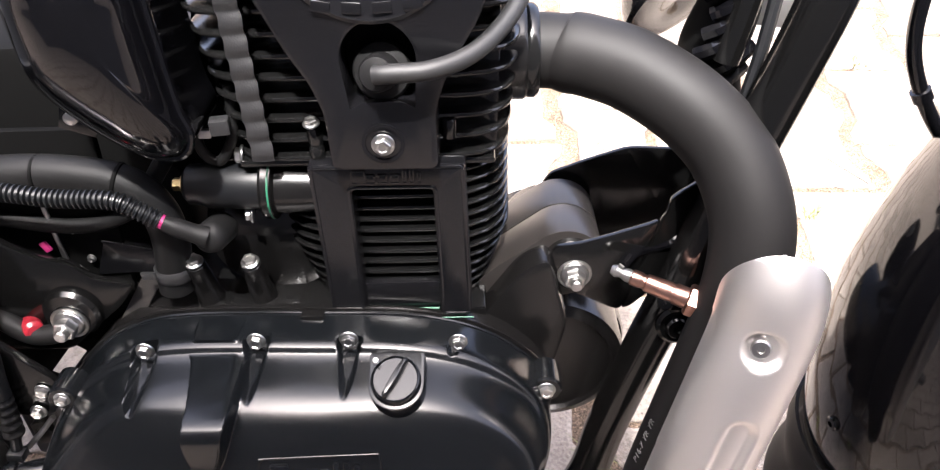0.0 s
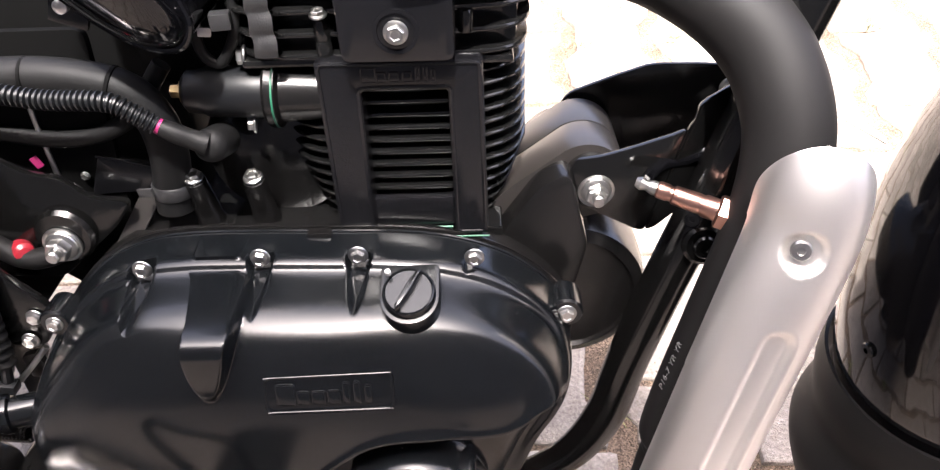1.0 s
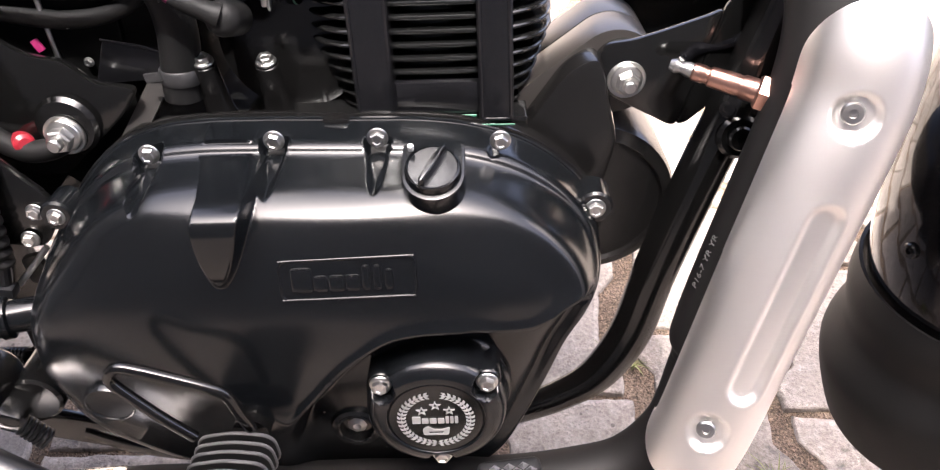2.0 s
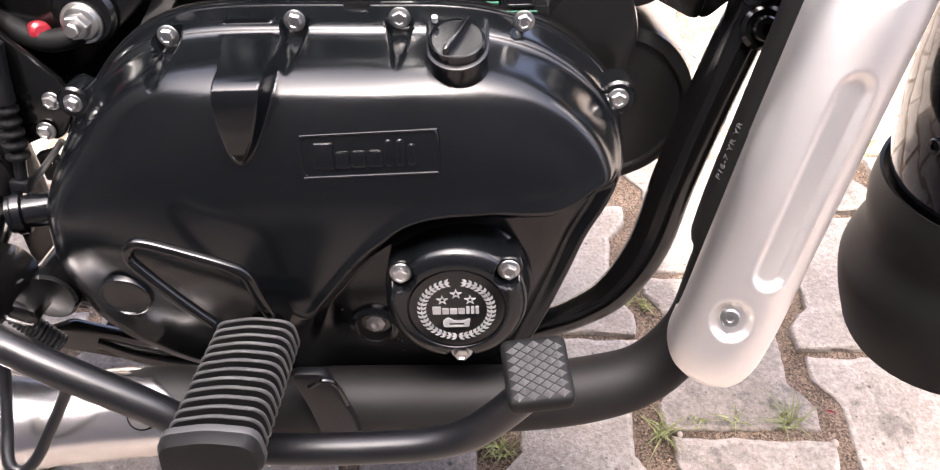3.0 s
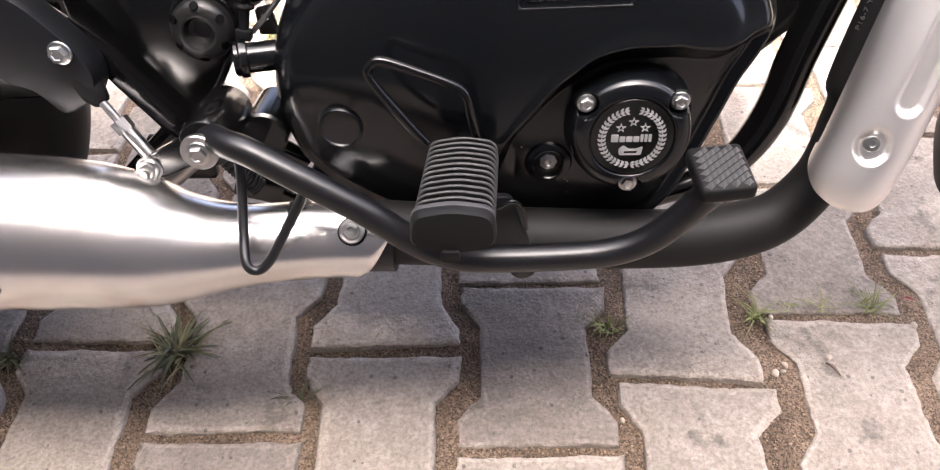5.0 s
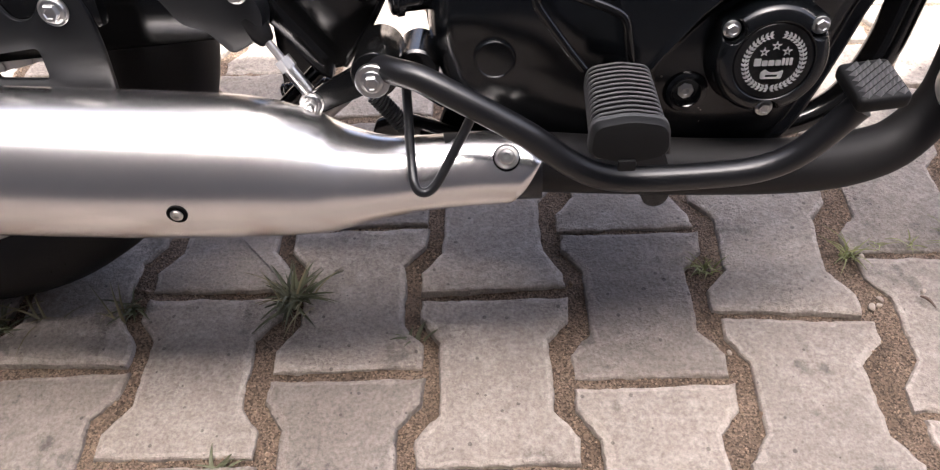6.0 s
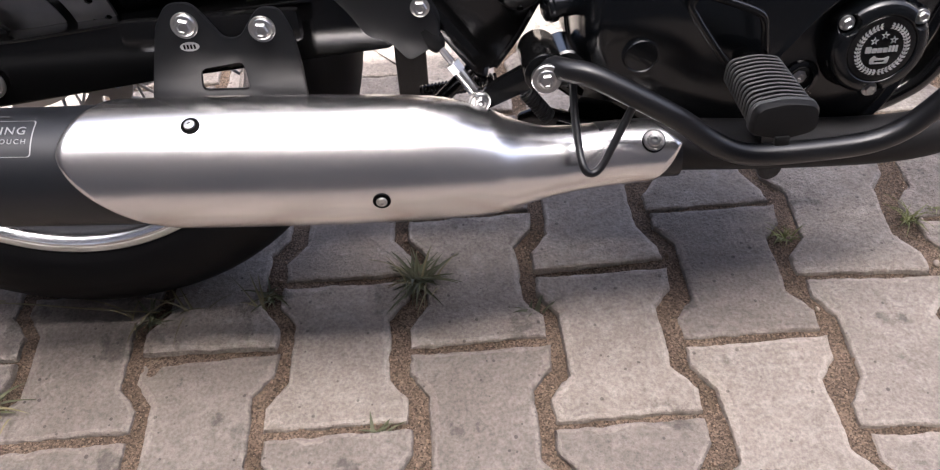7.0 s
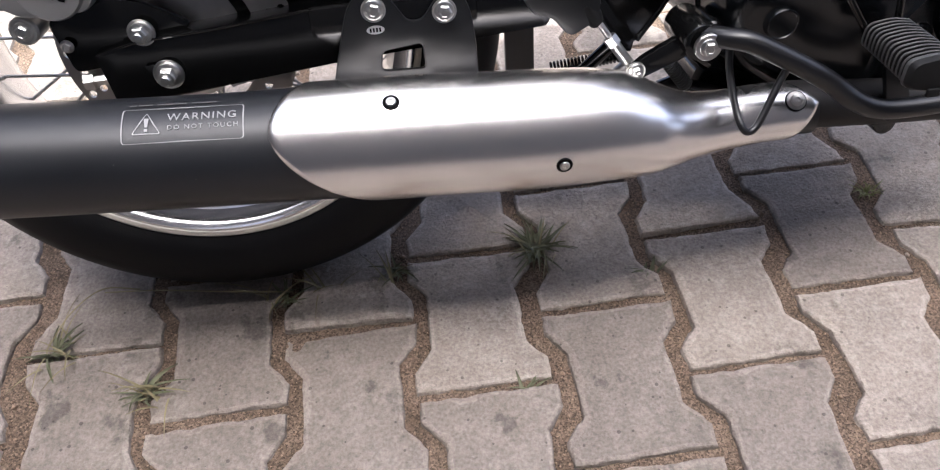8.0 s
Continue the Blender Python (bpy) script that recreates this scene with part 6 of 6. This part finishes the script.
for k in range(12):
    y = -0.1955 - k * 0.0067
    rib = part("rib", skin([[(x, yy, z) for x, z in peg_section(y, g)] for yy, g in ((y + 0.0016, -0.0085), (y + 0.0013, -0.0006), (y - 0.0013, -0.0006), (y - 0.0016, -0.0085))], True), RUBBER, peg)
    # pale strip along each rib top: wear, and light painted into its colour
    part("pale_crest", skin([[(x, yy, z) for x, z in peg_section(y, g)] for yy, g in ((y + 0.0012, -0.0008), (y + 0.0011, -0.0001), (y + 0.0006, 0.0003), (y - 0.0006, 0.0003), (y - 0.0011, -0.0001), (y - 0.0012, -0.0008))], True), PEG, rib, "scuffed rubber edge, its grey lifted to show sheen")
part("end_block", skin([[(x, yy, z) for x, z in peg_section(-0.280, g)] for yy, g in ((-0.2745, -0.003), (-0.2755, 0.001), (-0.283, 0.0012), (-0.2868, -0.0006), (-0.2875, -0.004))], True), RUBBER, peg)
part("end_rim", skin([[(x, yy, z) for x, z in peg_section(-0.280, g)] for yy, g in ((-0.2748, 0.0004), (-0.2756, 0.0014), (-0.2790, 0.0015), (-0.2800, 0.0010))], True), PEG, peg, "scuffed rubber edge, its grey lifted to show sheen")
part("end_nub", box((-0.131, -0.288, 0.286), (0.012, 0.004, 0.008), 0.0015), RUBBER, peg)
part("peg_bracket", slab([rounded([(-0.113, 0.268), (-0.090, 0.268), (-0.076, 0.228), (-0.072, 0.205), (-0.098, 0.202), (-0.104, 0.235)], 0.006)], -0.190, -0.182, 0.002), PLASTIC, peg)
part("peg_pin", lathe([(0.012, -0.03), (0.012, 0.01)], (-0.122, -0.170, 0.302), seg=24), FRAME, peg)
part("stand_tang", slab([rounded([(-0.100, 0.205), (-0.066, 0.205), (-0.066, 0.184), (-0.070, 0.176), (-0.079, 0.172), (-0.088, 0.176), (-0.092, 0.186), (-0.100, 0.188)], 0.004)], -0.166, -0.146, 0.002), FRAME, peg)
part("peg_spring", tube([(-0.100, -0.195, 0.262), (-0.090, -0.196, 0.268), (-0.082, -0.194, 0.262), (-0.078, -0.19, 0.24)], 0.0015, 8), FRAME, peg)
part("heel_guard", tube([(-0.115, -0.192, 0.320), (-0.1185, -0.195, 0.338), (-0.1225, -0.196, 0.3535), (-0.131, -0.197, 0.3605), (-0.150, -0.197, 0.3685), (-0.175, -0.197, 0.3775), (-0.183, -0.197, 0.3755), (-0.186, -0.197, 0.368), (-0.180, -0.197, 0.3575), (-0.165, -0.196, 0.336), (-0.150, -0.194, 0.316)], 0.0036, 12), FRAME, peg)

# rear brake master cylinder with its push rod, stands and springs
mc = part("master_cylinder", slab([rounded([(-0.500, 0.392), (-0.478, 0.366), (-0.464, 0.343), (-0.446, 0.339), (-0.428, 0.317), (-0.400, 0.332), (-0.396, 0.352), (-0.406, 0.372), (-0.43, 0.40), (-0.47, 0.43)], 0.008)], -0.148, -0.118, 0.006), PLASTIC, bike, "black master cylinder cover")
bolt(mc, -0.4135, -0.151, 0.3695, me=BOLT, scale=1.2)
part("rod_boot", lathe([(0.010, -0.015), (0.010, 0.0), (0.007, 0.008), (0.005, 0.010)], (-0.404, -0.140, 0.334), (0.55, -0.1, -0.8), 20), RUBBER, mc)
part("push_rod", tube([(-0.404, -0.142, 0.336), (-0.368, -0.152, 0.284)], 0.0034, 12, 2), STEEL, mc, "zinc plated push rod")
part("rod_nut", lathe([(0.0075, -0.005), (0.0075, 0.005)], (-0.386, -0.147, 0.310), (0.55, -0.15, -0.8), 6), ZINC, mc)
part("rod_clevis", tube([(-0.384, -0.1475, 0.307), (-0.370, -0.152, 0.287)], 0.0058, 12, 2), ZINC, mc)
lever = part("brake_lever", slab([rounded([(-0.372, 0.284), (-0.360, 0.295), (-0.315, 0.318), (-0.303, 0.308), (-0.312, 0.292), (-0.362, 0.272)], 0.007)], -0.166, -0.156, 0.002), FRAME, bike, "black brake lever plate")
bolt(lever, -0.3655, -0.1675, 0.2825, me=NUT, scale=0.74, name="nut")
part("return_spring", coil((-0.319, -0.13, 0.272), (-0.297, -0.13, 0.243), 0.0068, 0.0015, 11), CABLE, bike, "dark grey coil spring")
part("stand_spring", coil((-0.425, -0.03, 0.235), (-0.345, -0.05, 0.252), 0.0070, 0.0016, 20), FRAME, bike, "dark stand spring")
part("stand_leg", tube([(-0.420, -0.088, 0.200), (-0.377, -0.09, 0.236), (-0.345, -0.092, 0.262)], 0.0075, 14), STEEL, bike, "grey steel stand leg")
part("stand_leg", tube([(-0.425, -0.088, 0.232), (-0.387, -0.09, 0.268), (-0.352, -0.092, 0.300)], 0.0075, 14), FRAME, bike, "black stand leg")
part("stand_bar", tube([(-0.262, -0.095, 0.250), (-0.275, -0.10, 0.262), (-0.300, -0.11, 0.285)], 0.0075, 12), FRAME, bike)
part("side_stand", tube([(-0.10, 0.10, 0.17), (-0.14, 0.16, 0.09), (-0.18, 0.215, 0.002 - 0.052)], 0.011, 14), FRAME, bike, "black side stand")
part("stand_cross_tube", tube([(-0.285, -0.095, 0.222), (-0.25, -0.098, 0.208), (-0.20, -0.10, 0.200), (-0.10, -0.10, 0.194), (-0.02, -0.09, 0.192)], 0.013, 14), FRAME, bike)
part("linkage_plate", slab([rounded([(-0.330, 0.222), (-0.325, 0.236), (-0.302, 0.243), (-0.267, 0.231), (-0.21, 0.212), (-0.21, 0.195), (-0.27, 0.205)], 0.004)], -0.106, -0.098, 0.002), FRAME, bike)
part("lower_guard", slab([rounded([(-0.275, 0.205), (-0.262, 0.238), (-0.20, 0.222), (-0.05, 0.212), (-0.04, 0.185), (-0.20, 0.180)], 0.006)], -0.088, -0.070, 0.003), DARK, bike)
for k in range(5):
    part("chassis_clip", box((-0.23 + k * 0.045, -0.10, 0.205 + 0.004 * (k % 2)), (0.018, 0.012, 0.010), 0.002, (0, 15 * (k % 3 - 1), 0)), FRAME, bike)

# ---- the place ----
building = tagged(new("wall_behind"), kind="structure")
wb = box((0, -1.95, 4.35), (16, 0.25, 8.7), 0.01)
part("wall_face", wb, WALL, building)
# unseen wall, added to hold back low sky light and reflections from the left
part("added_side_wall", box((-5.0, 2.0, 3.0), (0.25, 7.7, 6.0), 0.01), WALL, building)

# ---- ground, joints and pavers ----
LONG, GAP = 0.2005, 0.0075
COLUMN = {-6: (-1.20, 0.158), -5: (-1.027, 0.268), -4: (-0.867, 0.158), -3: (-0.707, 0.258), -2: (-0.547, 0.148), -1: (-0.385, 0.244), 0: (-0.224, 0.342), 1: (-0.058, 0.226), 2: (0.108, 0.306), 3: (0.281, 0.386), 4: (0.447, 0.482)}


def column(i):
    if i in COLUMN:
        return COLUMN[i]
    if i > 4:
        return 0.447 + (i - 4) * 0.168, 0.482 + (0.104 if (i - 4) % 2 else 0.0)
    return -1.20 + (i + 6) * 0.164, 0.158 + (0.104 if (i + 6) % 2 else 0.0)


def paver_loop(w=0.166, waist=0.120, long=LONG, end=0.030, slope=0.030):
    h, l = w / 2, long / 2
    q = waist / 2
    half = [(h, -l), (h, -l + end), (q, -l + end + slope), (q, l - end - slope), (h, l - end), (h, l)]
    return half + [(-x, y) for x, y in half[::-1]]


def paver_mesh(seed, pitch=0.007):
    """A worn block: crooked sides, chipped arrises and a flat top."""
    rnd = random.Random(seed)
    loop = [(x + rnd.uniform(-0.0022, 0.0022), y + rnd.uniform(-0.0022, 0.0022)) for x, y in paver_loop()]
    dense = []
    for a, b in zip(loop, loop[1:] + loop[:1]):
        ln = math.hypot(b[0] - a[0], b[1] - a[1])
        n = max(2, round(ln / pitch))
        for k in range(n):
            f = k / n
            x, y = a[0] + (b[0] - a[0]) * f, a[1] + (b[1] - a[1]) * f
            g = Vector((x, y, seed * 3.7))
            dense.append((x + 0.0022 * noise.noise(g * 55) + 0.0013 * noise.noise(g * 160), y + 0.0022 * noise.noise(g * 55 + Vector((9, 0, 0))) + 0.0013 * noise.noise(g * 160 + Vector((9, 0, 0)))))
    chips = [(rnd.randrange(len(dense)), rnd.uniform(0.003, 0.007), rnd.uniform(1.0, 5.0)) for _ in range(7)]
    worn = [min(1.7, 1.0 + sum(q / 0.0034 * math.exp(-min(abs(i - c), len(dense) - abs(i - c)) ** 2 / wide) for c, q, wide in chips)) for i in range(len(dense))]
    rings, wide = [], 2 if pitch < 0.02 else 1
    for s, z in ((0.0, -0.05), (0.0, -0.0062), (0.0012, -0.0022), (0.0030, -0.0006), (0.0066, 0.0)):
        ring = []
        n = len(dense)
        for k in range(n):
            a, b, c = (np.array(dense[(k + d) % n]) for d in (-wide, 0, wide))
            t = c - a
            t /= np.linalg.norm(t)
            nrm = np.array((-t[1], t[0]))
            chip = rnd.uniform(0.9, 1.1) * worn[k] if s else 1
            ring.append((*(b + nrm * s * chip), z + (rnd.uniform(-0.0006, 0.0004) if -0.01 < z < 0 else 0)))
        rings.append(ring)
    bm = skin(rings, True)
    me = bpy.data.meshes.new("paver")
    bmesh.ops.recalc_face_normals(bm, faces=bm.faces)
    bm.to_mesh(me)
    bm.free()
    me.polygons.foreach_set("use_smooth", [True] * len(me.polygons))
    me.set_sharp_from_angle(angle=radians(28))
    me.materials.append(PAVER)
    me.materials.append(PAVER_EDGE)
    n = len(dense)
    for f in me.polygons:
        if 2 * n <= f.index < 4 * n:
            f.material_index = 1
    return me


rnd = random.Random(11)
LAID = []
for i in range(-30, 34):
    cx, joint = column(i)
    step = LONG + GAP
    for j in range(-14, 30):
        skew = 0.0 if i < 0 else -0.05
        LAID.append((cx + rnd.uniform(-0.002, 0.002), joint + (j + 0.5) * step + rnd.uniform(-0.0025, 0.0025), rnd.uniform(-0.0028, 0.0028), skew * (1 if i > 1 else 0) * 0.8 + rnd.uniform(-0.012, 0.012), rnd.randrange(6)))

axis_x = np.concatenate([-np.geomspace(400, 1.75, 26), np.arange(-1.7, 1.3, 0.0125), np.geomspace(1.35, 400, 26)])
axis_y = np.concatenate([-np.geomspace(400, 0.4, 22), np.arange(-0.35, 2.0, 0.0125), np.geomspace(2.05, 400, 26)])
gx, gy = np.meshgrid(axis_x, axis_y)
gz = np.full(gx.shape, -0.0062)


def sand_level(x, y):
    v = Vector((x, y, 0))
    return -0.0062 + 0.0042 * noise.noise(v * 9) + 0.0030 * noise.noise(v * 38)


for a, b in np.ndindex(gx.shape):
    if abs(gx[a, b]) < 1.8 and -0.4 < gy[a, b] < 2.1:
        gz[a, b] = sand_level(gx[a, b], gy[a, b])
ground_me = bpy.data.meshes.new("ground")
nx, ny = len(axis_x), len(axis_y)
idx = np.arange(nx * ny).reshape(ny, nx)
quads = np.stack([idx[:-1, :-1], idx[:-1, 1:], idx[1:, 1:], idx[1:, :-1]], -1).reshape(-1, 4)
ground_me.from_pydata(np.stack([gx, gy, gz], -1).reshape(-1, 3).tolist(), [], quads.tolist())
ground_me.polygons.foreach_set("use_smooth", [True] * len(ground_me.polygons))
ground_me.materials.append(SAND)
ground = tagged(new("ground", ground_me), "brown sandy bedding between the paving blocks", kind="structure")

# loose grit in the joints near the walk
bm = bmesh.new()
near_pavers = [p for p in LAID if -1.5 < p[0] < 0.9 and -0.2 < p[1] < 1.6]


def in_joint(x, y):
    for px, py, _, rot, _ in near_pavers:
        dx, dy = x - px, y - py
        if abs(dx) < 0.09 and abs(dy) < 0.105:
            ady = abs(dy)
            half = 0.083 if ady > 0.0685 else 0.059 if ady < 0.0385 else 0.059 + (ady - 0.0385) * 0.8
            if abs(dx) < half and ady < 0.0985:
                return False
    return True


count = 0
while count < 11000:
    x, y = rnd.uniform(-1.3, 0.75), rnd.uniform(0.0, 1.25)
    if not in_joint(x, y):
        continue
    count += 1
    r = rnd.choice((0.0008, 0.0010, 0.0013, 0.0017, 0.0023)) if rnd.random() < 0.992 else rnd.uniform(0.0025, 0.005)
    m = pose(x, y, sand_level(x, y) + r * 0.3, rnd.uniform(0, 360), rnd.uniform(0, 360), rnd.uniform(0, 360)) @ Matrix.Diagonal((r, r * rnd.uniform(0.6, 1), r * rnd.uniform(0.5, 0.9), 1))
    vs = [bm.verts.new(m @ Vector(v)) for v in ((1, 0, 0), (-1, 0, 0), (0, 1, 0), (0, -1, 0), (0, 0, 1), (0, 0, -1))]
    for a, b, c in ((0, 2, 4), (2, 1, 4), (1, 3, 4), (3, 0, 4), (2, 0, 5), (1, 2, 5), (3, 1, 5), (0, 3, 5)):
        bm.faces.new((vs[a], vs[b], vs[c]))
tagged(part("grit", bm, PEBBLE, None, "loose grit in the paving joints", angle=10), kind="stuff", category="grit")

# grass tufts in the joints


def tuft(x, y, n, size, seed, mat=GRASS, spread=1.0, label="small green grass tuft in a paving joint", broad=1.0):
    q = random.Random(seed)
    bm = bmesh.new()
    for _ in range(n):
        a = q.uniform(0, 2 * math.pi)
        ln = size * q.uniform(0.45, 1.0)
        lean = q.uniform(0.55, 1.25) * spread
        w = q.uniform(0.0007, 0.0014) * broad
        d = Vector((math.cos(a), math.sin(a), 0))
        s = Vector((-d.y, d.x, 0)) * w
        base = Vector((q.gauss(0, size * 0.13), q.gauss(0, size * 0.13), -0.006))
        prev = None
        for k in range(6):
            f = k / 5
            c = base + d * (ln * lean * f ** 1.35) + Vector((0, 0, ln * (f - 0.55 * lean * f * f)))
            taper = (1 - f) ** 0.6
            cur = [bm.verts.new(c + s * taper + Vector((0, 0, w * 0.5))), bm.verts.new(c), bm.verts.new(c - s * taper + Vector((0, 0, w * 0.5)))]
            if prev:
                for e in (0, 1):
                    bm.faces.new((prev[e], prev[e + 1], cur[e + 1], cur[e]))
            prev = cur
    ob = part("grass_tuft", bm, mat, None, label, m=pose(x, y, 0.0), angle=80)
    return tagged(ob, category="grass", group="grass tufts in the joints")


TUFTS = [(-0.455, 0.345, 60, 0.062), (0.197, 0.388, 34, 0.045), (0.024, 0.375, 26, 0.032), (0.325, 0.397, 30, 0.055), (0.273, 0.401, 14, 0.038), (0.235, 0.402, 10, 0.03), (-0.311, 0.286, 7, 0.038),
         (-0.502, 0.140, 8, 0.035), (-1.080, 0.272, 22, 0.052), (-0.955, 0.200, 14, 0.062), (-0.644, 0.340, 20, 0.045), (-0.788, 0.318, 14, 0.055), (0.033, 0.372, 10, 0.03),
         (0.775, 1.332, 30, 0.075), (0.573, 0.945, 30, 0.075), (0.249, 1.109, 16, 0.05), (0.232, 1.300, 34, 0.06), (0.398, 1.300, 44, 0.07), (0.202, 0.552, 20, 0.03), (0.549, 0.818, 26, 0.055), (0.179, 0.558, 16, 0.045),
         (-0.30, 0.86, 30, 0.06), (-0.46, 0.95, 24, 0.06), (-0.36, 0.62, 20, 0.04), (-0.92, 0.95, 30, 0.06)]
for k, (x, y, n, size) in enumerate(TUFTS):
    if x < -0.2 and y < 0.5:
        tuft(x, y, round(n * 0.9), size * 0.72, k + 5, GRASS_DULL, 1.25, "dull green grass tuft in a paving joint", 2.6)
    else:
        tuft(x, y, round(n * 0.8), size * 0.8, k + 5)
for k, (x, y) in enumerate(((-0.81, 0.318), (-0.74, 0.325), (-1.06, 0.285), (-1.085, 0.27), (-0.95, 0.205), (-0.93, 0.197), (-0.66, 0.330), (-0.455, 0.345), (-0.45, 0.33))):
    tuft(x, y, 6, 0.066, k + 90, DRY, 1.05, "dry straw-coloured grass blades", 1.5)

# straws and a fallen leaf
for k, pts in enumerate(([(-1.03, 0.36, 0.004), (-0.95, 0.338, 0.022), (-0.86, 0.325, 0.018), (-0.78, 0.322, 0.004)], [(-1.09, 0.28, 0.002), (-1.06, 0.32, 0.02), (-1.02, 0.345, 0.03), (-0.98, 0.352, 0.012)])):
    tagged(part("straw", tube(pts, 0.0009, 6), DRY, None, "dry grass stalk lying on the paving"), category="straw")
for k, (x, y) in enumerate(((0.372, 0.408),)):
    lf = bmesh.new()
    vs = [lf.verts.new(v) for v in ((-0.008, 0, 0.001), (0, 0.002, 0.003), (0.008, 0, 0.001), (0, -0.002, 0.0025), (0, 0, 0.0015))]
    for a in range(4):
        lf.faces.new((vs[a], vs[(a + 1) % 4], vs[4]))
    tagged(part("fallen_leaf", lf, LEAF_RED if k == 0 else DRY, None, "small curled leaf on the paving", m=pose(x, y, 0.001, 0, 0, 40 * k - 20)), category="leaf")

# small stones and a twig lying about
for k, (x, y, r) in enumerate(((0.214, 0.390, 0.0042), (0.200, 0.317, 0.0055), (0.213, 0.327, 0.0044), (0.209, 0.319, 0.0036), (0.369, 0.376, 0.0050), (0.259, 0.331, 0.0040), (-0.05, 0.352, 0.0035), (-0.33, 0.20, 0.0032), (0.03, 0.262, 0.0034))):
    q = random.Random(k + 40)
    pb = bmesh.new()
    bmesh.ops.create_icosphere(pb, subdivisions=2, radius=r)
    for v in pb.verts:
        v.co *= 1 + 0.28 * noise.noise(v.co / r * 0.9 + Vector((k * 3.1, 0, 0)))
        v.co.y *= 0.7
        v.co.z *= 0.6
    zz = 0.0015 if k == 5 else sand_level(x, y)
    tagged(part("pebble", pb, PEBBLE_PALE, None, "small pale stone on the paving", m=pose(x, y, zz + r * 0.4, 0, 0, q.uniform(0, 180)), angle=40), category="stone", group="loose stones")
tagged(part("twig", tube([(0.254, 0.325, 0.002), (0.259, 0.319, 0.0045), (0.265, 0.309, 0.002)], [0.0012, 0.0019, 0.0008], 7), TWIG, None, "short brown twig lying on the paving"), category="twig")

# pavers: those near the walk singly, the rest joined
paving = tagged(new("pavement"), "grey concrete I-shaped paving blocks with sandy joints", kind="structure")
MESHES, FAR = [paver_mesh(k) for k in range(6)], [paver_mesh(k, 0.04) for k in range(6)]
far_v, far_f = [], []
for x, y, z, rot, k in LAID:
    if -1.45 < x < 1.05 and -0.25 < y < 1.85:
        placed("paver", MESHES[k], paving, "", pose(x, y, z, rnd.uniform(-0.8, 0.8), rnd.uniform(-0.8, 0.8), math.degrees(rot)))
    else:
        m = pose(x, y, z, 0, 0, math.degrees(rot))
        base = len(far_v)
        far_v += [tuple(m @ v.co) for v in FAR[k].vertices]
        far_f += [[base + i for i in f.vertices] for f in FAR[k].polygons]
far_me = bpy.data.meshes.new("distant_pavers")
far_me.from_pydata(far_v, [], far_f)
far_me.materials.append(PAVER)
far_ob = tagged(new("distant_pavers", far_me), kind="stuff")
far_ob.parent = paving
